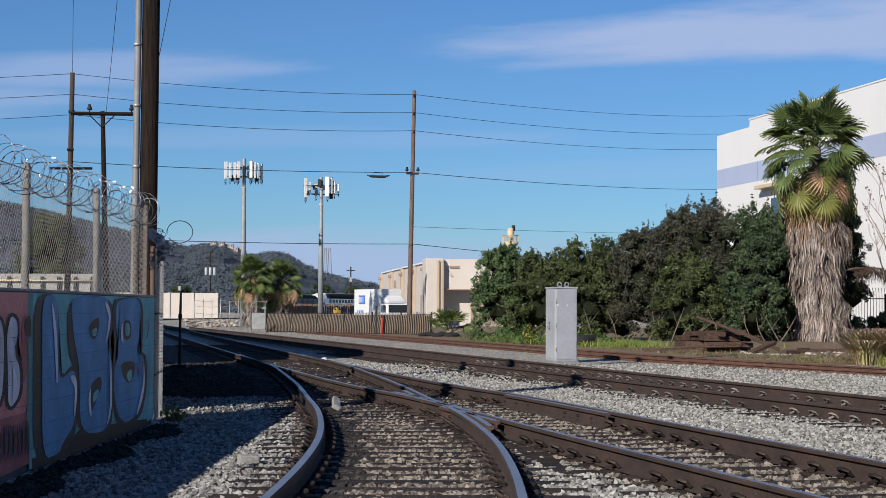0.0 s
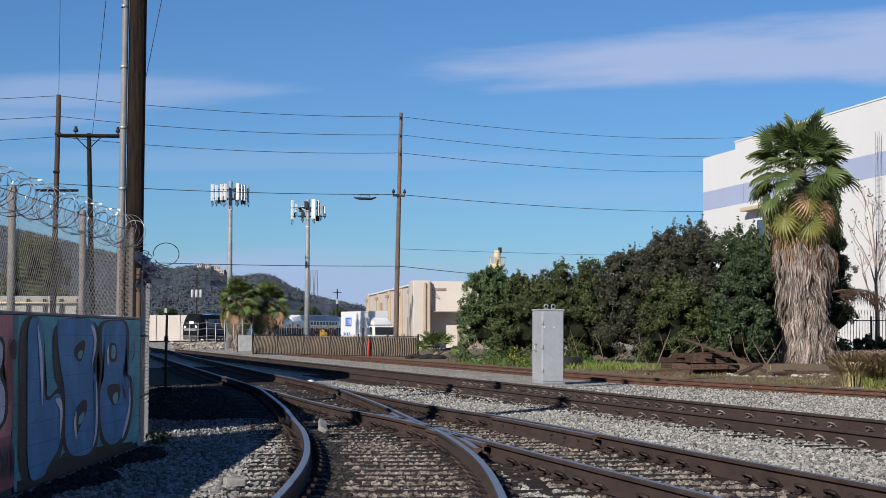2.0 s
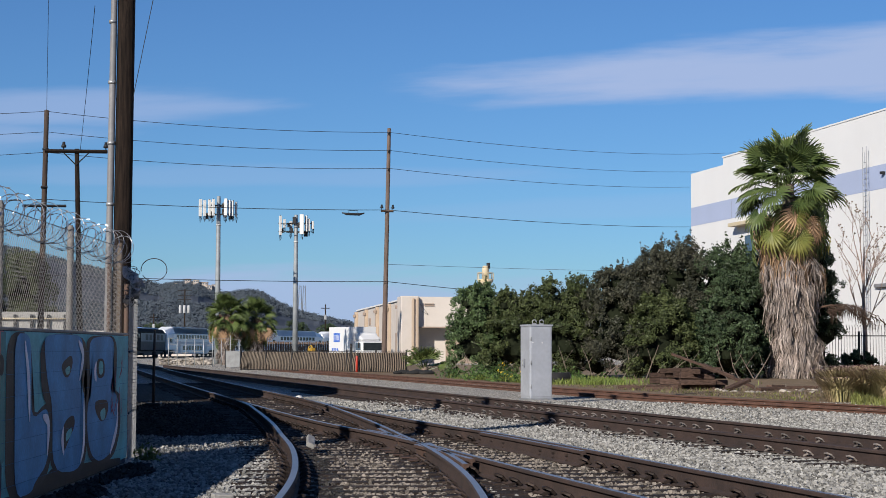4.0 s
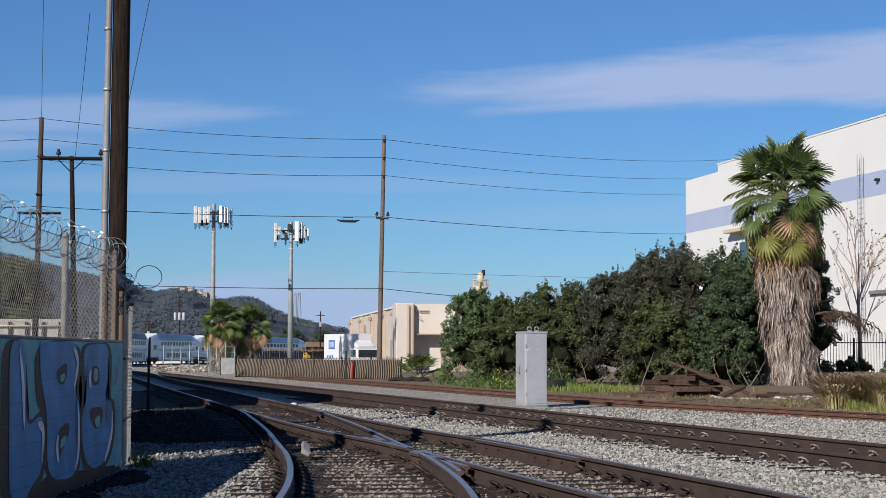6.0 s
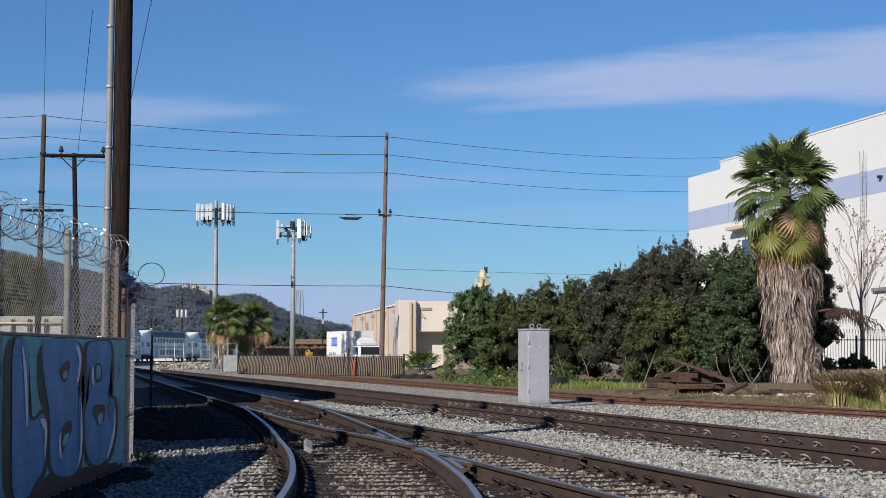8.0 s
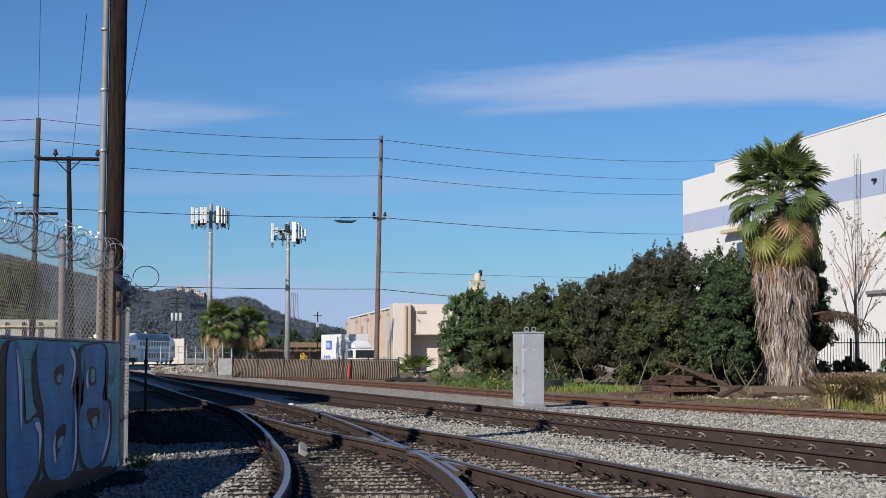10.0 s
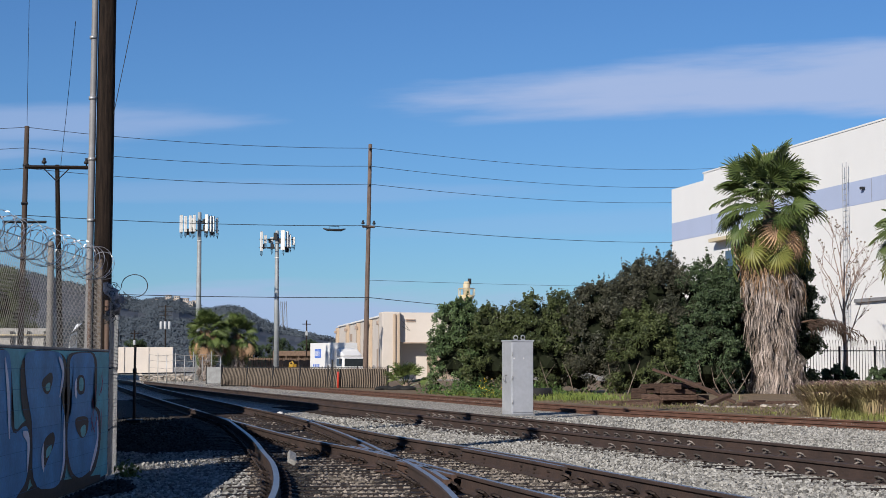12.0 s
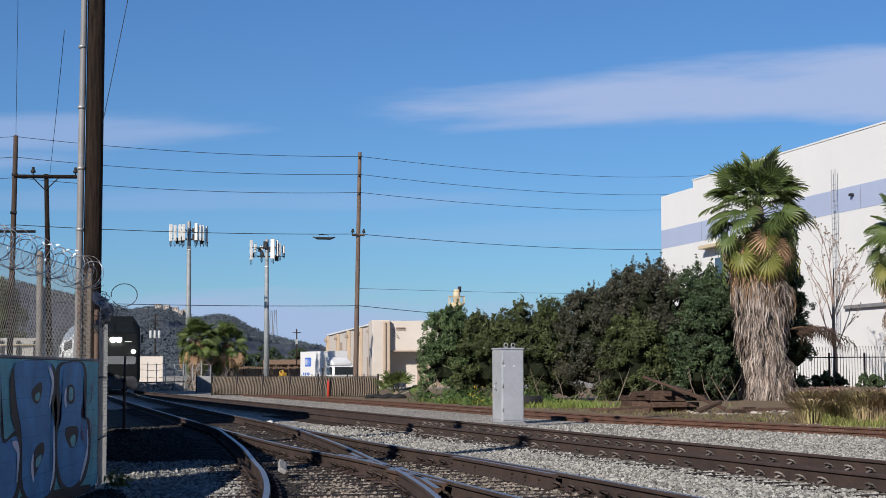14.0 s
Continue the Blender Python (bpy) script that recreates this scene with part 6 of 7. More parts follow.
    part("beacon", tube(B(), [(0.4, 0, 12.8), (0.4, 0, 13.6)], 0.25, 8), M["dark_metal"], c)
    bm = B()
    for k in range(10):
        a = 2 * math.pi * k / 10
        tube(bm, [(1.12 * math.cos(a), 1.12 * math.sin(a), 11.2), (1.12 * math.cos(a), 1.12 * math.sin(a), 12.2)], 0.05, 4)
    tube(bm, [(1.12 * math.cos(a), 1.12 * math.sin(a), 12.2) for a in np.linspace(0, 6.283, 21)], 0.05, 4)
    part("railing", bm, M["cream"], c)
    part("hopper", box(B(), -2.2, -1.0, 4.0, -0.5, 1.0, 8.6, 0.1), M["cream"], c)
    part("duct", box(B(), 0.8, -1.0, 3.5, 3.0, 1.0, 8.8, 0.15), M["galv"], c)
    # far pole with three transformers, and two thin far poles
    p = thing("transformer_pole", "far utility pole carrying three grey transformers", "utility pole", pose(-48.5, 345, 1.4) @ Matrix.Diagonal((0.8, 0.8, 0.93, 1)))
    part("shaft", tube(B(), [(0, 0, -2.2), (0, 0, 13)], 0.17, 8), M["wood_pole"], p)
    for k, z in enumerate((12.6, 11.5, 10.6)):
        part("crossarm", tube(B(), [(-1.9 + 0.1 * k, 0, z), (1.9 - 0.1 * k, 0, z)], 0.1, 4), M["dark_metal"], p)
    for x in (-1.1, 0, 1.1):
        tr = part("transformer", tube(B(), [(x, -0.4, z) for z in (7.6, 7.7, 9.2, 9.35)], [0.3, 0.36, 0.36, 0.22], 12), M["transformer"], p)
        part("bushing", tube(B(), [(x, -0.4, 9.35), (x, -0.4, 10.0)], 0.06, 6), M["dark_metal"], tr)
    for x, y, h in ((-60.5, 350, 11.5), (-56.0, 352, 9.0), (-19.5, 350, 11.0)):
        q = thing("utility_pole", "far thin utility pole with a short crossarm", "utility pole", pose(x, y, -0.5))
        part("shaft", tube(B(), [(0, 0, 0), (0, 0, h)], 0.15, 6), M["wood_pole"], q)
        part("crossarm", tube(B(), [(-0.9, 0, h - 0.8), (0.9, 0, h - 0.8)], 0.08, 4), M["wood_pole"], q)
        part("insulator", box(B(), -0.25, -0.3, h - 3.2, 0.25, 0.2, h - 2.2, 0.05), M["galv"], q)
    # lattice masts on the horizon
    for x in (-111, -107):
        q = thing("lattice_mast", "pale distant lattice mast on the ridge", "mast", pose(x, 1560, 24))
        bm = B()
        for sx, sy in ((-1, -1), (1, -1), (1, 1), (-1, 1)):
            tube(bm, [(sx * 2.2, sy * 2.2, 0), (sx * 0.9, sy * 0.9, 36)], 0.22, 4)
        for k in range(9):
            s = 2.2 - 1.3 * k / 9
            tube(bm, [(-s, -s, 4 * k), (s, -s, 4 * k + 4)], 0.15, 4)
        part("lattice", bm, M["galv"], q)
    # houses on the crest
    for k in range(10):
        x = -216 + 3.9 * k + rng.uniform(-1, 1)
        hz = 53.5 + 3.0 * math.sin(k * 0.35) + rng.uniform(-1.5, 1.5)
        tall = rng.uniform(1.6, 4.2)
        h = thing("house", "pale flat-roofed house on the hill's crest", "house", pose(x, 1470 - 3 * (k % 3), hz), group="houses on the hill")
        part("wall", box(B(), -2.4, -3, -9, 2.4, 3, tall, 0.1), M["house"], h)
        part("roof", box(B(), -2.6, -3.3, tall, 2.6, 3.3, tall + 0.4, 0.1), M["tan_dark"], h)
        for i in (-1.7, 0.6):
            part("window", box(B(), i, -3.05, tall - 1.7, i + 1.1, -2.95, tall - 0.5), M["glass"], h)
    # mid-distance trees
    for i, (x, y, w, hh) in enumerate(((-22.5, 420, 7, 8.5), (-31, 425, 8, 9.5), (-15.5, 415, 6, 7), (-60, 380, 7, 8), (-70, 390, 7, 7), (-40, 440, 9, 8))):
        make_bush(x, y, w, hh, M["bush_a"], 90 + i, "dark green tree behind the far yard", 0.5, False)


# ---------------------------------------------------------------- verge by the siding
def blades(rng, n, area, h, w, lean=0.35):
    """Grass blades over area(rng) -> (x, y)."""
    verts, faces = [], []
    for k in range(n):
        x, y, s = area(rng)
        a = rng.uniform(0, 6.283)
        hh = h * rng.uniform(0.5, 1.2) * s
        dx, dy = math.cos(a), math.sin(a)
        lx, ly = lean * hh * rng.uniform(-1, 1), lean * hh * rng.uniform(-1, 1)
        i = len(verts)
        verts += [(x - dx * w, y - dy * w, 0), (x + dx * w, y + dy * w, 0), (x + lx * 0.4 + dx * w * 0.8, y + ly * 0.4 + dy * w * 0.8, hh * 0.6), (x + lx * 0.4 - dx * w * 0.8, y + ly * 0.4 - dy * w * 0.8, hh * 0.6), (x + lx, y + ly, hh)]
        faces += [(i, i + 1, i + 2, i + 3), (i + 3, i + 2, i + 4)]
    return verts, faces


SIDING = spline(TRACK_D, 1.0)
SIDING = SIDING[np.argsort(SIDING[:, 1])]


def siding_x(y):
    return float(np.interp(y, SIDING[:, 1], SIDING[:, 0]))


def make_verge():
    ys = list(range(24, 132, 3))
    verts, faces = [], []
    rng = random.Random(6)
    for y in ys:
        x0 = siding_x(min(y, 92)) + 1.5 + 0.5 * math.sin(y * 0.7) + rng.uniform(-0.2, 0.2)
        verts += [(x0, y, 0.008), (x0 + 0.9, y, 0.03), (60, y, 0.03)]
    for j in range(len(ys) - 1):
        for k in range(2):
            faces.append((3 * j + k, 3 * j + k + 1, 3 * j + 4 + k, 3 * j + 3 + k))
    tagged(new("pavement", raw_mesh("verge_soil", verts, faces, M["soil"])), "brown soil verge beyond the siding", "soil verge", kind="structure")

    def strip(r):
        y = r.uniform(58, 71.5)
        x = siding_x(y) + 2.8 + abs(r.gauss(0, 2.2))
        return x, y, 1.0 if math.sin(x * 2.1) + math.sin(y * 1.3 + x) > -0.6 else 0.2

    v, f = blades(random.Random(1), 11000, strip, 0.24, 0.014, 0.55)
    tagged(new("grass", raw_mesh("grass", v, f, M["grass"])), "patchy green grass and weeds along the siding", "grass", kind="stuff")
    # broad-leaved weeds
    r2 = np.random.default_rng(3)
    clumps = []
    for k in range(90):
        y = r2.uniform(60, 72)
        clumps.append((siding_x(y) + 2.2 + abs(r2.normal()) * 1.6, y, r2.uniform(0.1, 0.4), r2.uniform(0.12, 0.35)))
    v, f = leaf_cloud(r2, 2600, clumps, 0.06)
    tagged(new("weeds", raw_mesh("weeds", v.tolist(), f.tolist(), M["weed"])), "leafy green weeds at the foot of the hedge", "weeds", kind="stuff")
    fl = []
    for k in range(60):
        fl.append((3.45 + r2.normal() * 0.22, 63.8 + r2.normal() * 0.5, abs(r2.normal()) * 0.26 + 0.12, 0.05))
    v, f = leaf_cloud(r2, 140, fl, 0.032)
    tagged(new("flowers", raw_mesh("flowers", v.tolist(), f.tolist(), M["flower"])), "small yellow flowers beside the cabinet", "flowers", kind="stuff")
    def litter(r):
        y = r.uniform(41, 58)
        x = siding_x(y) + 2.8 + abs(r.gauss(0, 2.4))
        return x, y, 0.35 + 0.9 * max(0.0, noise.noise(Vector((x * 0.6, y * 0.5, 2))) + 0.15)

    v, f = blades(random.Random(11), 3600, litter, 0.18, 0.010, 0.9)
    tagged(new("dry_grass", raw_mesh("dry_grass", v, f, M["straw"])), "thin dry grass and litter on the soil verge", "grass", kind="stuff")
    v, f = blades(random.Random(12), 1800, litter, 0.16, 0.012, 0.7)
    tagged(new("grass", raw_mesh("verge_weeds", v, f, M["lime_grass"])), "thin green weeds on the soil verge", "grass", kind="stuff")
    # fountain grass clumps
    rr = random.Random(7)
    tufts = [fountain(rr.randint(0, 9999), rr.uniform(0.75, 1.1)) for _ in range(9)]
    for k in range(46):
        y = max(40.0, 45 + rr.gauss(0, 2.6))
        x = max(siding_x(y) + 1.7, 0.245 * y + 0.4 + abs(rr.gauss(0, 1.4)))
        me = tufts[k % 9]
        tagged(new("fountain_grass", me), "tuft of purplish fountain grass beside the siding", "grass tuft", group="fountain grass").matrix_basis = pose(x, y, 0.02, 0, 0, 67 * k)

    def low(r):
        y = 42 + r.gauss(0, 2.4)
        x = max(siding_x(y) + 1.3 + r.random(), 0.262 * y + abs(r.gauss(0, 1.2)))
        return x, y, max(0.1, 0.75 + 0.5 * math.sin(2.3 * x) * math.sin(1.7 * y))

    v, f = blades(random.Random(2), 4200, low, 0.28, 0.010, 0.5)
    tagged(new("grass", raw_mesh("low_grass", v, f, M["lime_grass"])), "bright lime green grass beside the siding", "grass", kind="stuff")


def fountain(seed, h):
    r = random.Random(seed)
    verts, faces, mats = [], [], []
    for k in range(640):
        a = r.uniform(0, 6.283)
        b = r.uniform(0, 0.35)
        out = r.uniform(0.1, 0.85) * h
        d = (math.cos(a), math.sin(a))
        w = 0.007
        px, py = b * d[0], b * d[1]
        hh = h * r.uniform(0.7, 1.1)
        i = len(verts)
        for t, ww in ((0, 1), (0.5, 1), (0.82, 0.8), (1.0, 0.2)):
            x, y, z = px + d[0] * out * t * t, py + d[1] * out * t * t, hh * (t - 0.28 * t ** 4)
            plume = 2.6 if (k % 2 == 0 and t >= 0.8) else 1
            verts += [(x - d[1] * w * ww * plume, y + d[0] * w * ww * plume, z), (x + d[1] * w * ww * plume, y - d[0] * w * ww * plume, z)]
        for j in range(3):
            faces.append((i + 2 * j, i + 2 * j + 1, i + 2 * j + 3, i + 2 * j + 2))
            mats.append(1 if (k % 2 == 0 and j == 2) else 0)
    me = raw_mesh("fountain_grass", verts, faces, [M["reed"], M["plume"]])
    me.polygons.foreach_set("material_index", mats)
    return me


def make_timber_pile():
    rng = random.Random(21)
    me = mesh_of("timber", box(B(), -1.25, -0.11, -0.085, 1.25, 0.11, 0.085, 0.015), M["old_tie"])

    def lay(label, x, y, z, rx, ry, rz, long, wide=1.0, thick=1.0):
        tagged(new("timber", me), label, "timber", group="timber pile").matrix_basis = pose(x, y, z, rx, ry, rz) @ Matrix.Diagonal((long, wide, thick, 1))

    for layer, n in enumerate((8, 7, 6, 4)):
        for i in range(n):
            x = 8.5 + rng.uniform(-0.8, 0.8) * (1 - 0.15 * layer)
            y = 51.5 + 0.27 * i + 0.1 * layer + rng.uniform(-0.06, 0.06)
            lay("weathered railway tie stacked in a heap beside the siding", x, y, 0.1 + 0.175 * layer, rng.uniform(-5, 5), rng.uniform(-3, 3), rng.choice((rng.uniform(-12, 12), rng.uniform(-14, 14), rng.uniform(50, 95))), rng.uniform(0.34, 0.6), rng.uniform(0.9, 1.15), rng.uniform(0.9, 1.05))
    lay("long weathered plank leaning across the heap", 8.85, 51.3, 0.80, 6, 20, -6, 0.82, 0.9, 0.45)
    lay("long weathered plank leaning across the heap", 9.9, 52.6, 0.45, 4, 24, -14, 0.7, 0.9, 0.6)
    lay("weathered plank leaning on the heap's end", 9.8, 50.8, 0.2, 10, -17, 34, 0.45, 0.8, 0.6)
    for x, y, rz, long in ((6.9, 52.6, 4, 0.42), (11.0, 51.2, 22, 0.36), (12.3, 52.8, -14, 0.4), (10.6, 50.4, 38, 0.26), (11.7, 54.0, 48, 0.34), (7.4, 50.6, -6, 0.36)):
        lay("loose weathered tie lying in the weeds", x, y, 0.07, rng.uniform(-6, 6), rng.uniform(-3, 3), rz, long, 0.9, 0.8)
    for k in range(34):
        bm = lumpy(B(), (0, 0, 0.02), rng.uniform(0.03, 0.10), rng, 1)
        solo("broken_stone", bm, M["rubble"], "pale broken stone among the timbers", "stone", m=pose(rng.uniform(9.2, 12.6), rng.uniform(48.5, 52), 0.02, 0, 0, 40 * k) @ Matrix.Diagonal((1.4, 1, 0.7, 1)), group="broken stones")
    d = thing("pipe_end", "short black plastic pipe lying on the verge", "pipe", pose(5.05, 60.0, 0.22, 0, 0, 15))
    part("pipe", tube(B(), [(-0.45, 0, 0), (0.45, 0, 0)], 0.22, 16, True), M["rubber"], d)
    part("rim", tube(B(), [(0.43, 0, 0), (0.47, 0, 0)], 0.235, 16, True), M["dark_metal"], d)
    # black sacks by the tall pole
    for i in range(7):
        bm = lumpy(B(), (0, 0, 0.12), rng.uniform(0.18, 0.34), rng, 2)
        solo("rubbish_bag", bm, M["rubber"], "crumpled black rubbish bag on the gravel", "rubbish bag", m=pose(-0.2 + rng.uniform(-0.8, 0.9), 81.5 + rng.uniform(-1, 1), 0.02, 0, 0, 40 * i) @ Matrix.Diagonal((1.5, 1.0, 0.55, 1)), group="rubbish bags")
    bm = B()
    box(bm, -0.3, -0.012, 0, 0.3, 0.012, 1.25)
    for v in bm.verts:
        if v.co.z > 1:
            v.co.x *= 0.15
    solo("leaning_board", bm, M["pvc"], "pale pointed board leaning by the utility pole", "board", m=pose(-1.35, 88.0, 0, -8, 0, 0))


def make_stone_block():
    rng = random.Random(3)
    bm = lumpy(B(), (0, 0, 0.08), 0.13, rng, 2)
    solo("white_rock", bm, M["white_rock"], "white painted rock on the ballast between tracks", "rock", m=pose(-2.75, 38.3, 0.0))
    bm = box(B(), -0.085, -0.055, 0, 0.085, 0.055, 0.09, 0.01)
    solo("concrete_chunk", bm, M["concrete"], "broken grey concrete chunk on the ballast", "rubble", m=pose(-1.62, 13.85, 0.0, 4, 3, 20))
    bm = box(B(), -0.05, -0.24, -0.03, 0.05, 0.24, 0.03, 0.01)
    solo("splice_plate", bm, M["concrete"], "pale wooden block leaning on the rail", "block", m=pose(-1.30, 20.3, 0.16, 10, 25, 8))
    v, f = leaf_cloud(np.random.default_rng(2), 160, [(0, 0, 0.1, 0.12), (0.1, 0, 0.06, 0.1)], 0.035)
    tagged(new("weed_tuft", raw_mesh("weed_tuft", v.tolist(), f.tolist(), M["lime_grass"])), "yellow-green weed at the wall's foot", "weed").matrix_basis = pose(-3.1, 18.95, 0.0)


def make_iron_fence():
    f = thing("iron_fence", "black steel picket fence with curved tops by the warehouse", "fence")
    a, b = Vector((20.2, 82, 0)), Vector((32, 77, 0))
    d = (b - a).normalized()
    m = Matrix.Translation(a) @ Matrix.Rotation(math.atan2(d.y, d.x), 4, "Z")
    L = (b - a).length
    bm = B()
    n = int(L / 0.14)
    for k in range(n):
        x = k * 0.14
        tube(bm, [(x, 0, 0.05), (x, 0, 2.1), (x, -0.08, 2.35), (x, -0.25, 2.5)], 0.013, 4)
    tagged(part("picket", bm, M["dark_metal"], f, m=m), kind="stuff")
    for z in (0.3, 1.95):
        part("rail", box(B(), 0, -0.02, z, L, 0.02, z + 0.05), M["dark_metal"], f, m=m)
    for k in range(int(L / 1.7) + 1):
        part("post", box(B(), 1.7 * k - 0.05, -0.05, -0.1, 1.7 * k + 0.05, 0.05, 2.2, 0.01), M["dark_metal"], f, m=m)
    for i, (x, y, w, h) in enumerate(((21.5, 80.5, 2.0, 1.3), (23.6, 79.5, 2.2, 1.2), (26, 78.5, 2.4, 1.4), (19.6, 80.0, 1.6, 1.1))):
        make_bush(x, y, w, h, M["bush_a"], 120 + i, "low green shrub along the iron fence", 0.5, False)


def make_bare_tree(x, y, h, seed):
    rng = random.Random(seed)
    t = thing("bare_tree", "slender leafless tree against the white warehouse", "tree", pose(x, y, 0))
    part("trunk", tube(B(), [(0, 0, 0), (0.05, 0, h * 0.2), (0.0, 0.0, h * 0.42), (0.06, 0.0, h * 0.7)], [0.13, 0.11, 0.08, 0.03], 8), M["pale_bark"], t)
    tips = []

    def grow(p, d, L, r, depth, bm):
        q = p + d * L * 0.5 + Vector((rng.uniform(-0.06, 0.06), rng.uniform(-0.06, 0.06), 0.03)) * L
        e = p + d * L
        tube(bm, [p, q, e], [r, r * 0.8, r * 0.55], 5)
        if depth == 0:
            tips.append(e)
            return
        for k in range(rng.randint(2, 3)):
            nd = (d + Vector((rng.uniform(-0.75, 0.75), rng.uniform(-0.75, 0.75), rng.uniform(-0.1, 0.5)))).normalized()
            grow(p + d * L * rng.uniform(0.45, 1.0), nd, L * rng.uniform(0.5, 0.75), r * 0.55, depth - 1, bm)

    for k in range(9):
        a = k * 2.4
        z = h * (0.22 + 0.045 * k)
        bm = B()
        dr = Vector((math.cos(a) * 0.38, math.sin(a) * 0.38, 1)).normalized()
        grow(Vector((0, 0, z)), dr, h * rng.uniform(0.2, 0.3), 0.04, 3, bm)
        part("branch", bm, M["pale_bark"], t)
    bm = B()
    for e in tips:
        if rng.random() < 0.6:
            lumpy(bm, e, 0.05, rng, 1)
    tagged(part("dry_leaves", bm, M["bark"], t), kind="stuff")


def make_fan_clump(x, y):
    p = thing("palm_sapling", "young green palm fronds by the tan building", "palm", pose(x, y, 0))
    me = fan_leaf("frond", M["frond"], 18, 0.75, 0.25)
    rng = random.Random(5)
    for k in range(16):
        el = rng.uniform(20, 75)
        part("frond", me, None, p, m=pose(0, 0, 0.1, 0, 0, k * 137.5) @ pose(0, 0, 0, 0, -el, 0) @ pose(0, 0, 0, rng.uniform(-40, 40), 0, 0) @ Matrix.Diagonal((0.95, 0.95, 0.95, 1)))
    bm = B()
    tube(bm, [(0, 0, 0), (0, 0, 0.4)], [0.2, 0.14], 8)
    part("trunk", bm, M["bark"], p)


def make_dead_heap():
    h = thing("dead_fronds", "hanging clump of brown dead fronds beside the fan palm", "dead fronds", pose(18.75, 72.3, 2.1))
    rng = random.Random(31)
    for k in range(5):
        # each dead leaf bends over and lets thin strands hang
        verts, faces = [], []
        y0, lift, reach = rng.uniform(-0.4, 0.4), rng.uniform(0.75, 1.25), rng.uniform(0.7, 1.5)
        for j in range(46):
            u = rng.random()
            a = Vector((-0.9 + (reach + 0.9) * u, y0 + rng.uniform(-0.2, 0.2), lift + 0.3 * math.sin(u * 3.0) - 0.5 * u * u))
            e = a + Vector((rng.uniform(0.05, 0.4), rng.uniform(-0.15, 0.15), -rng.uniform(0.15, 0.7)))
            mid = (a + e) / 2 + Vector((0.1, 0, 0.12))
            n = len(verts)
            for c, w in ((a, 0.02), (mid, 0.018), (e, 0.004)):
                verts += [(c.x - w, c.y - w, c.z), (c.x + w, c.y + w, c.z + 0.01)]
            faces += [(n, n + 1, n + 3, n + 2), (n + 2, n + 3, n + 5, n + 4)]
        part("frond", raw_mesh("frond", verts, faces, M["brown_dead"]), None, h)
    bm = B()
    tube(bm, [(-1.75, 0.2, 0.9), (-0.6, 0.1, 1.15), (0.5, 0, 0.9)], [0.06, 0.045, 0.03], 6)
    part("stalk", bm, M["brown_dead"], h)


def make_unseen_pole():
    p = thing("utility_pole", "tarred wooden utility pole behind the block wall", "utility pole")
    part("shaft", pole_shaft((-9.6, 9.35, 0), (-9.6, 9.35, 12.6), 0.26, 0.22), M["wood_pole"], p)
    crossarm(p, (-9.6, 9.2, 12.2), 1.1, M["wood_pole"], 0.8, False)


M["rusty_post"] = mat("rusted_post", (0.11, 0.065, 0.048), 0.8, 0.2, vary=0.5, scale=6, fine=40, second=(0.07, 0.058, 0.05))
M["dark_wire"] = mat("dark_barbed_wire", (0.07, 0.07, 0.075), 0.6, 0.5, vary=0.4, scale=9)
M["old_galv"] = mat("dull_weathered_galvanised", (0.213, 0.205, 0.198), 0.85, 0.0, vary=0.4, scale=7, fine=60, bump=0.5)
M["tan_post"] = mat("tan_weathered_post", (0.198, 0.150, 0.111), 0.8, vary=0.4, scale=6, fine=40)
M["brown_dead"] = mat("brown_dead_leaf", (0.103, 0.063, 0.043), 0.9, vary=0.4, scale=4)
M["bright_link"] = mat("bright_galvanised_link", (0.435, 0.442, 0.458), 0.6, 0.1, vary=0.3, scale=8)
M["gate_grey"] = mat("grey_mesh_panel", (0.24, 0.25, 0.26), 0.7, 0.2, vary=0.3)
M["dark_glass"] = mat("tinted_windscreen", (0.02, 0.026, 0.03), 0.25, vary=0.3, scale=2, spec=0.35)
M["rag"] = mat("silver_foil_rag", (0.42, 0.42, 0.44), 0.4, 0.5, vary=0.6, scale=14, fine=40, bump=1.0)
M["screen"] = mat("dark_privacy_screen", (0.035, 0.03, 0.026), 0.9, vary=0.3, scale=3, fine=40)
M["mast"] = mat("grey_painted_mast", (0.284, 0.308, 0.324), 0.6, 0.2, vary=0.25, scale=1.5, fine=10)
M["panel_white"] = mat("white_antenna_plastic", (0.585, 0.585, 0.569), 0.5, vary=0.1, scale=2)
M["transformer"] = mat("grey_transformer_paint", (0.40, 0.41, 0.42), 0.5, vary=0.15)
M["blue_sign"] = mat("blue_sign_paint", (0.04, 0.13, 0.50), 0.4, vary=0.1)
M["lime_grass"] = leaf_mat("lime_grass", (0.150, 0.174, 0.040), (0.118, 0.118, 0.043), 0.35)
M["straw"] = leaf_mat("dry_straw", (0.15, 0.115, 0.075), (0.09, 0.07, 0.05), 0.5)
M["weed"] = leaf_mat("weed_leaf", (0.060, 0.105, 0.028), (0.035, 0.068, 0.020), 0.5)
M["plume"] = mat("purple_brown_plume", (0.27, 0.165, 0.155), 0.9, vary=0.3, island=0.4)
M["white_rock"] = mat("white_painted_rock", (0.616, 0.600, 0.569), 0.9, vary=0.2, scale=6, bump=0.4)
M["pale_bark"] = mat("pale_smooth_bark", (0.284, 0.213, 0.182), 0.85, vary=0.3, scale=5)

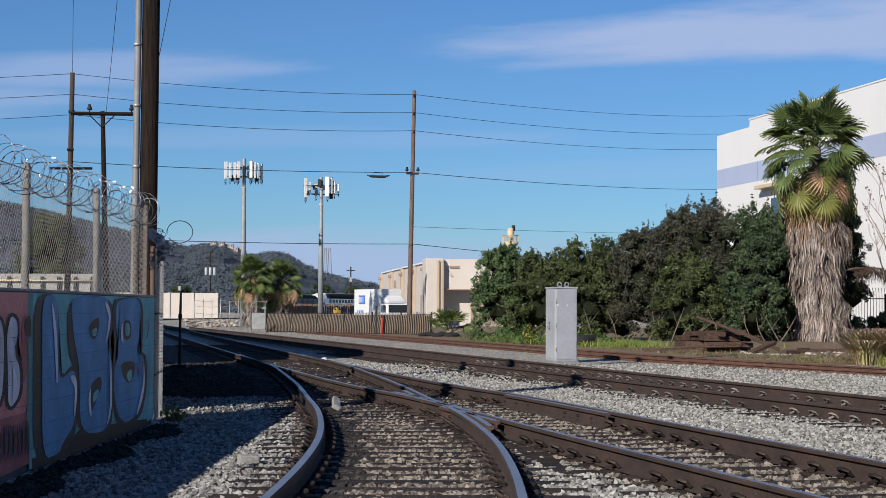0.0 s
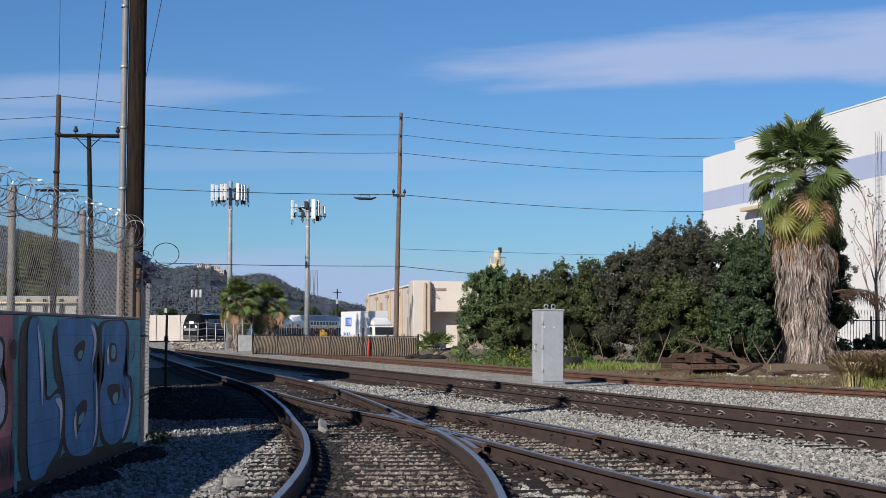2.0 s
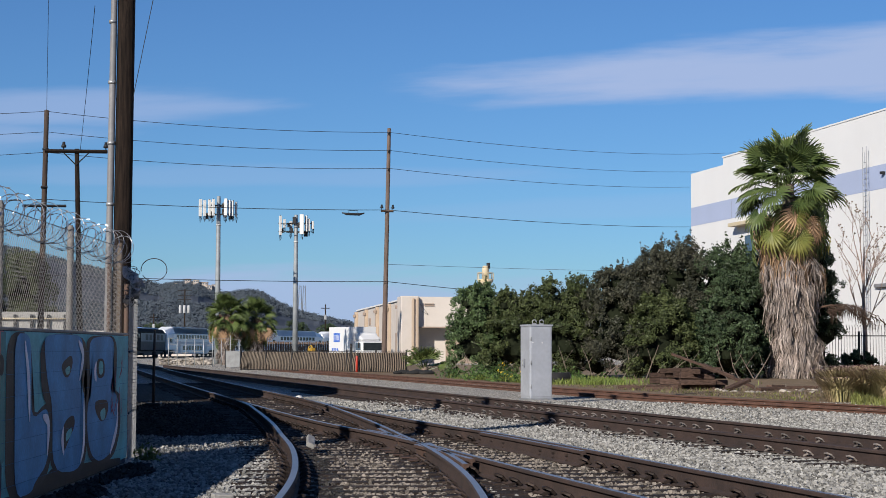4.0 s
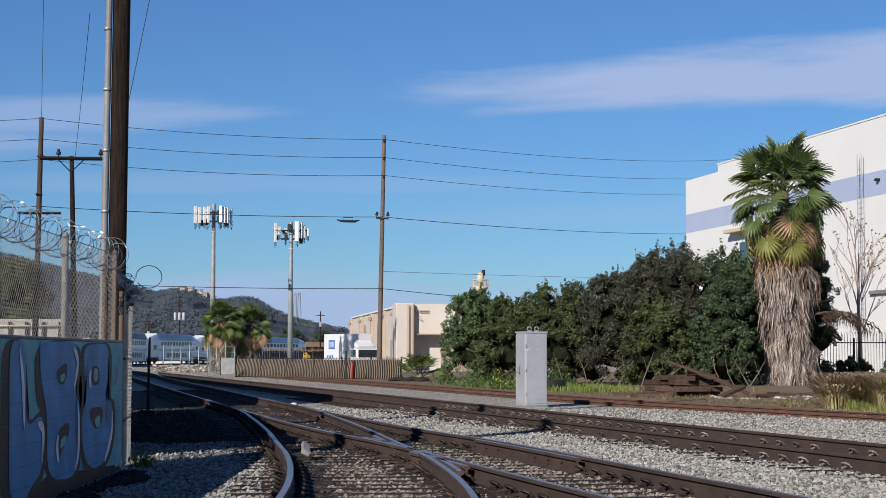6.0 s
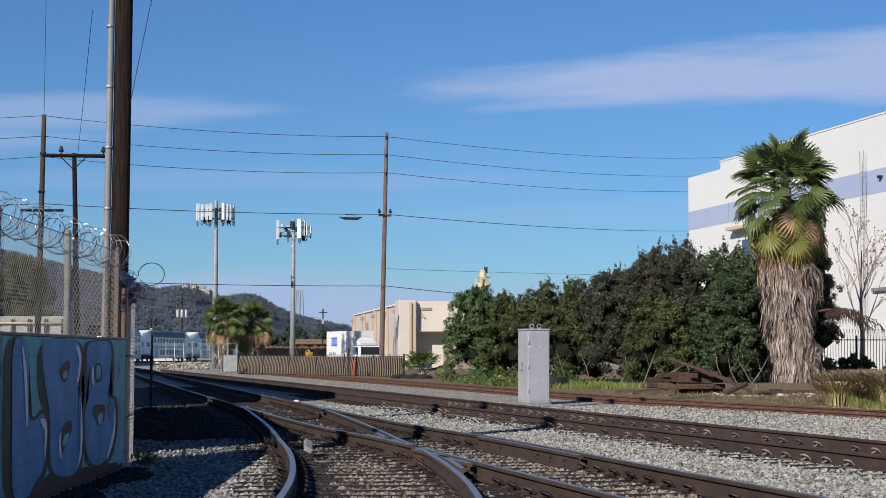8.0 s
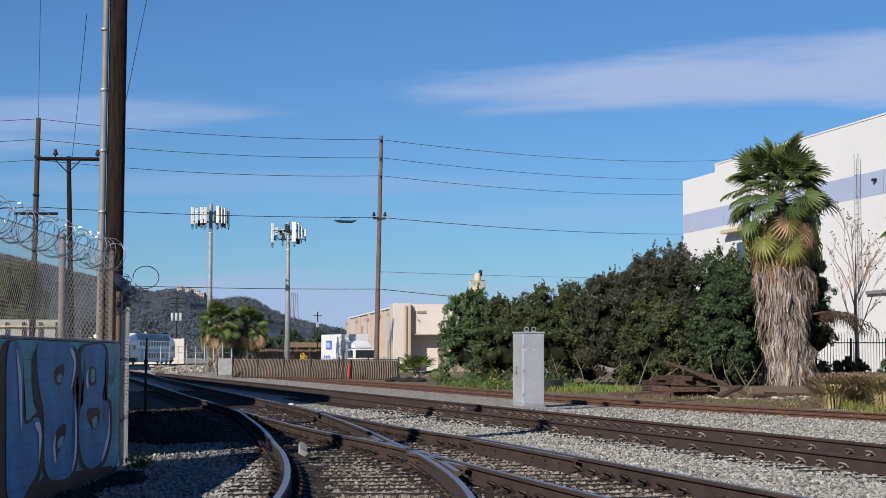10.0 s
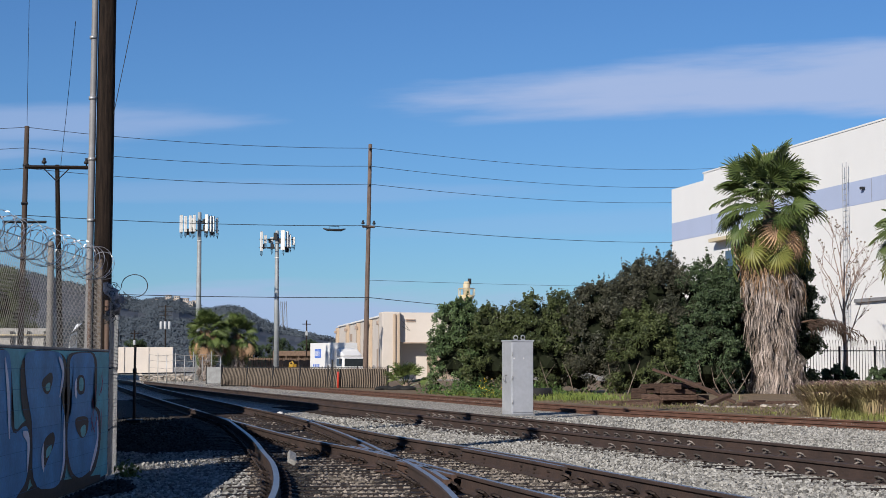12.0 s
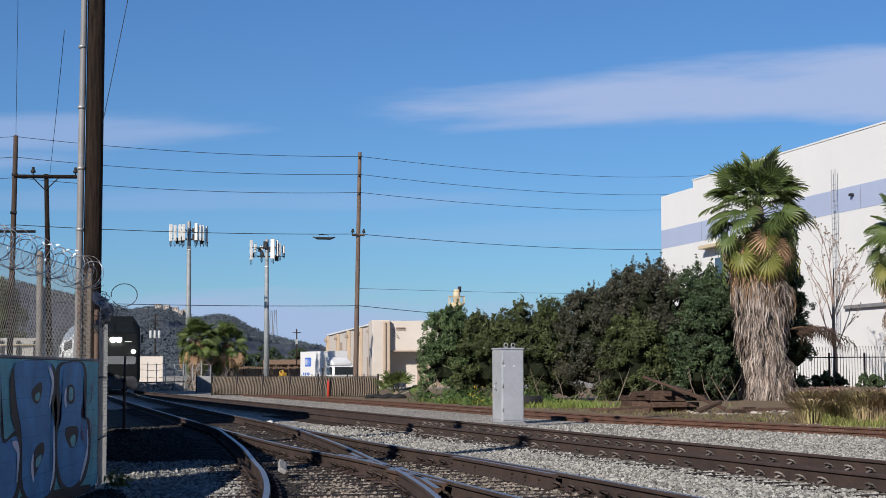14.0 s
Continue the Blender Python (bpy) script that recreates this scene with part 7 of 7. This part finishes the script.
make_graffiti()
make_fence()
make_marker_post()
make_cell_tower(-15.95, 132.0, 13.4, ((-1.42, -0.2, -1.65, -0.27, 0.26), (-1.06, -0.36, -1.62, -0.36, 0.22), (-0.66, -0.55, -1.62, -0.33, 0.22), (-0.33, -0.7, -1.62, -0.3, 0.22),
                                     (0.66, -0.7, -1.6, -0.25, 0.25), (0.92, -0.5, -1.62, -0.35, 0.20), (1.14, -0.3, -1.62, -0.38, 0.18), (1.38, 0.1, -1.65, -0.45, 0.15), (-0.6, 0.8, -1.6, -0.4, 0.24), (0.4, 0.8, -1.6, -0.4, 0.24)),
                ((-0.5, -0.2, -1.5, 0.22, 0.5), (0.42, -0.3, -1.3, 0.24, 0.5), (0.36, -0.2, -0.75, 0.2, 0.3), (-0.9, -0.1, -1.6, 0.25, 0.5), (1.0, 0.0, -1.6, 0.3, 0.5)), "tall grey cell tower with white antenna panels")
make_cell_tower(-10.35, 140.0, 12.6, ((-1.3, -0.2, -1.75, -0.1, 0.24), (-0.98, -0.05, -1.1, -0.4, 0.2), (0.55, -0.7, -1.7, -0.02, 0.36), (0.9, -0.4, -1.45, -0.1, 0.2), (1.08, -0.2, -1.4, -0.35, 0.24), (1.4, 0.1, -1.2, -0.55, 0.24), (-0.5, 0.8, -1.5, -0.5, 0.24)),
                ((-0.6, -0.15, -0.9, 0.22, 0.36), (-0.35, -0.2, -1.35, 0.24, 0.42), (-0.12, -0.3, -0.5, 0.3, 0.6), (0.26, -0.35, -0.9, 0.2, 0.45), (0.85, -0.05, -1.6, 0.3, 0.5), (-1.15, 0.0, -1.35, 0.2, 0.4)), "grey cell tower with uneven antenna panels")
make_slat_fence()
make_truck()
make_yard_clutter()
make_verge()
make_timber_pile()
make_stone_block()
make_iron_fence()
make_bare_tree(22.6, 83.5, 9.3, 5)
make_fan_clump(0.35, 84.0)
make_dead_heap()
make_unseen_pole()
make_fan_palm(22.6, 71.0, 9.0, 2.5, 0.95, 0.1, 4.6, 13, "second shaggy fan palm at the end of the hedge", 44, 70)


# ---------------------------------------------------------------- the train
def loft(sections, material):
    """sections: rows of (y, [(x, z), ...]) with equal point counts."""
    bm = B()
    rings = [[bm.verts.new((x, y, z)) for x, z in pts] for y, pts in sections]
    n = len(rings[0])
    for a, b in zip(rings, rings[1:]):
        for k in range(n):
            bm.faces.new((a[k], a[(k + 1) % n], b[(k + 1) % n], b[k]))
    bm.faces.new(rings[0])
    bm.faces.new(rings[-1])
    return bm


def hull(w, z0, z1, sh, top_w):
    """A coach's cross-section: upright sides up to sh, then slopes to the roof."""
    return [(-w + 0.08, z0), (w - 0.08, z0), (w, z0 + 0.15), (w, sh), (top_w + 0.12, z1 - 0.08), (top_w, z1), (-top_w, z1), (-top_w - 0.12, z1 - 0.08), (-w, sh), (-w, z0 + 0.15)]


def bogie(parent, y, mat_):
    b = part("bogie", box(box(B(), -1.0, -1.6, 0.35, 1.0, 1.6, 0.6, 0.0), -1.15, -1.7, 0.45, -0.95, 1.7, 0.8, 0.0), mat_, parent, m=pose(0, y, 0))
    for yy in (-1.25, 1.25):
        for s in (-1, 1):
            part("wheel", tube(B(), [(s * 0.68, yy, 0.46), (s * 0.82, yy, 0.46)], 0.46, 16), M["train_grey"], b)


def make_coach():
    c = thing("passenger_coach", "white double-deck passenger coach with a silver roof", "train coach", group="train coaches")
    L = 12.35
    secs = [(-L, hull(1.30, 1.05, 4.30, 3.5, 0.75)), (-9.0, hull(1.48, 1.0, 4.85, 3.75, 0.95)), (-8.6, hull(1.48, 0.42, 4.85, 3.75, 0.95)),
            (8.6, hull(1.48, 0.42, 4.85, 3.75, 0.95)), (9.0, hull(1.48, 1.0, 4.85, 3.75, 0.95)), (L, hull(1.30, 1.05, 4.30, 3.5, 0.75))]
    part("body", loft(secs, None), M["train_white"], c)
    part("roof", box(B(), -0.98, -8.8, 4.83, 0.98, 8.8, 4.90, 0.03), M["train_roof"], c, "silver-blue ribbed roof")
    for s in (-1, 1):
        x = s * 1.485
        part("stripe", box(B(), min(x, x + s * 0.008), -8.9, 2.05, max(x, x + s * 0.008), 8.9, 2.4), M["stripe"], c, "grey-blue painted stripe")
        sl = B()
        vs = [sl.verts.new(q) for q in ((s * 1.485, -8.9, 3.80), (s * 1.485, 8.9, 3.80), (s * 1.09, 8.9, 4.80), (s * 1.09, -8.9, 4.80))]
        sl.faces.new(vs)
        bmesh.ops.solidify(sl, geom=sl.faces[:], thickness=0.012)
        part("roof_slope", sl, M["train_roof"], c)
        for k in range(11):
            y = -7.9 + 1.48 * k
            part("window", box(B(), min(x, x + s * 0.012), y, 2.95, max(x, x + s * 0.012), y + 1.05, 3.6, 0.004), M["coach_glass"], c)
        for k in range(7):
            y = -5.0 + 1.48 * k
            part("window", box(B(), min(x, x + s * 0.012), y, 1.05, max(x, x + s * 0.012), y + 1.05, 1.8, 0.004), M["coach_glass"], c)
        for y in (-7.6, 6.2):
            part("door", box(B(), min(x, x + s * 0.014), y, 0.55, max(x, x + s * 0.014), y + 1.4, 2.5, 0.004), M["stripe"], c)
        for y in (-11.2, 10.1):
            part("window", box(B(), s * 1.40 - 0.05, y, 2.3, s * 1.40 + 0.06, y + 0.9, 3.0, 0.004), M["coach_glass"], c)
    for y in (-1, 1):
        part("end_door", box(B(), -0.45, min(y * 12.35, y * 12.4), 1.15, 0.45, max(y * 12.35, y * 12.4), 3.2, 0.01), M["train_grey"], c)
        part("coupler", tube(B(), [(0, y * 12.2, 0.85), (0, y * 12.7, 0.85)], 0.14, 8), M["train_grey"], c)
        bogie(c, y * 10.4, M["train_grey"])
    part("underframe", box(B(), -1.0, -12.2, 0.75, 1.0, 12.2, 1.05), M["train_grey"], c)
    return c


def make_locomotive():
    c = thing("locomotive", "dark diesel passenger locomotive with bright headlights", "locomotive")
    # +y is the front; the nose slopes back to the windscreen
    w = 1.53
    secs = [(-10.2, hull(1.50, 0.95, 4.35, 3.8, 0.9)), (6.9, hull(w, 0.95, 4.45, 3.9, 1.0)), (8.2, hull(w, 0.9, 4.5, 3.85, 1.05)), (8.75, hull(1.50, 0.75, 4.22, 3.6, 1.1)),
            (9.45, hull(1.46, 0.6, 3.35, 2.95, 1.2)), (9.95, hull(1.40, 0.55, 2.72, 2.45, 1.2)), (10.3, hull(1.2, 0.6, 2.1, 1.9, 1.0))]
    part("body", loft(secs, None), M["train_dark"], c)
    for s in (-1, 1):
        x = s * 1.535
        part("flank", box(B(), min(x, x + s * 0.01), -9.8, 1.1, max(x, x + s * 0.01), 5.6, 2.4), M["train_grey"], c, "grey lower side panel")
        part("flank", box(B(), min(x, x + s * 0.01), -9.8, 2.4, max(x, x + s * 0.01), 5.6, 3.7), M["train_navy"], c, "navy upper side panel")
        for k in range(5):
            y = -8.5 + 2.4 * k
            part("grille", box(B(), min(x, x + s * 0.03), y, 2.6, max(x, x + s * 0.03), y + 1.6, 3.5, 0.01), M["train_grey"], c)
        part("side_window", box(B(), min(x, x + s * 0.015), 6.3, 2.9, max(x, x + s * 0.015), 7.4, 3.6, 0.01), M["coach_glass"], c)
        part("mirror", box(B(), s * 1.72 - 0.06, 7.6, 2.9, s * 1.72 + 0.06, 7.75, 3.4, 0.03), M["train_grey"], c)
        # windscreen halves lie on the slope between the roof and the nose
        bm = B()
        vs = [bm.verts.new(q) for q in ((s * 0.06, 9.36, 3.47), (s * 1.16, 9.36, 3.47), (s * 1.04, 8.86, 4.12), (s * 0.06, 8.86, 4.12))]
        bm.faces.new(vs)
        bmesh.ops.solidify(bm, geom=bm.faces[:], thickness=0.02)
        for v in bm.verts:
            v.co += Vector((0, 0.04, 0.035))
        part("windscreen", bm, M["coach_glass"], c)
        part("headlight", tube(B(), [(s * 0.17, 9.72, 3.05), (s * 0.17, 9.86, 3.05)], 0.15, 14), M["lamp"], c, "glowing round headlight")
        part("ditch_light", tube(B(), [(s * 1.0, 9.95, 2.36), (s * 1.0, 10.24, 2.36)], 0.11, 14), M["lamp"], c, "glowing low marker light")
        part("number_bar", box(B(), s * 0.72 - 0.2, 9.62, 2.86, s * 0.72 + 0.2, 9.78, 2.98), M["panel_white"], c)
    part("lamp_housing", box(B(), -0.42, 9.4, 2.86, 0.42, 9.74, 3.24, 0.04), M["train_grey"], c)
    part("nose_band", loft([(9.80, hull(1.345, 1.62, 2.12, 2.0, 1.25)), (10.1, hull(1.26, 1.62, 2.1, 2.0, 1.15)), (10.335, hull(1.13, 1.62, 2.08, 2.0, 1.0))], None), M["nose_grey"], c, "grey-white nose band")
    part("pilot", loft([(9.6, hull(1.4, 0.15, 0.9, 0.7, 1.2)), (10.35, hull(1.2, 0.15, 0.9, 0.7, 1.0)), (10.75, hull(0.4, 0.18, 0.7, 0.6, 0.3))], None), M["train_grey"], c)
    part("coupler", tube(B(), [(0, 10.2, 0.85), (0, 10.95, 0.85)], 0.16, 8), M["train_grey"], c)
    part("roof_vent", box(B(), -0.8, -8.5, 4.35, 0.8, 2.0, 4.6, 0.06), M["train_blue"], c)
    part("underframe", box(B(), -1.2, -9.9, 0.65, 1.2, 9.6, 1.0), M["train_grey"], c)
    part("fuel_tank", box(B(), -1.25, -2.6, 0.25, 1.25, 2.6, 0.7, 0.1), M["train_grey"], c)
    bogie(c, -6.6, M["train_grey"])
    bogie(c, 6.4, M["train_grey"])
    return c


M["train_navy"] = mat("navy_paint", (0.03, 0.055, 0.10), 0.35, vary=0.2, scale=0.6)
M["coach_glass"] = mat("dark_tinted_glass", (0.02, 0.025, 0.03), 0.25, vary=0.2, spec=0.35)
M["stripe"] = mat("grey_blue_stripe", (0.50, 0.54, 0.58), 0.4, vary=0.15, scale=0.6)
M["nose_grey"] = mat("grey_white_nose", (0.16, 0.17, 0.18), 0.4, vary=0.15, scale=0.6)


def motions():
    line = spline(TRACK_B[::-1], 0.5)
    s_of = np.arange(len(line)) * 0.5
    # where the locomotive's nose is at 14 s
    end = float(s_of[np.argmin(np.hypot(line[:, 0] + 16.0, line[:, 1] - 97.5))])
    speed = 15.4

    def at(s):
        x, y = np.interp(s, s_of, line[:, 0]), np.interp(s, s_of, line[:, 1])
        return Vector((x, y, ground_z(x, y) + 0.205))

    def ride(thing_, centre, half):
        rows = []
        for k in range(0, 57):
            t = 0.25 * k
            s = end - speed * (14.0 - t) - centre
            a, b = at(s - half), at(s + half)
            d = b - a
            rows.append((t, Matrix.Translation((a + b) / 2) @ Matrix.Rotation(math.atan2(-d.x, d.y), 4, "Z")))
        walk(thing_, rows)

    loco = make_locomotive()
    ride(loco, 10.8, 6.5)
    coach = make_coach()
    cars = [coach] + [copy_thing(coach, Matrix()) for _ in range(3)]
    for k, car in enumerate(cars):
        ride(car, 21.7 + 12.6 + 25.3 * k, 10.4)


motions()
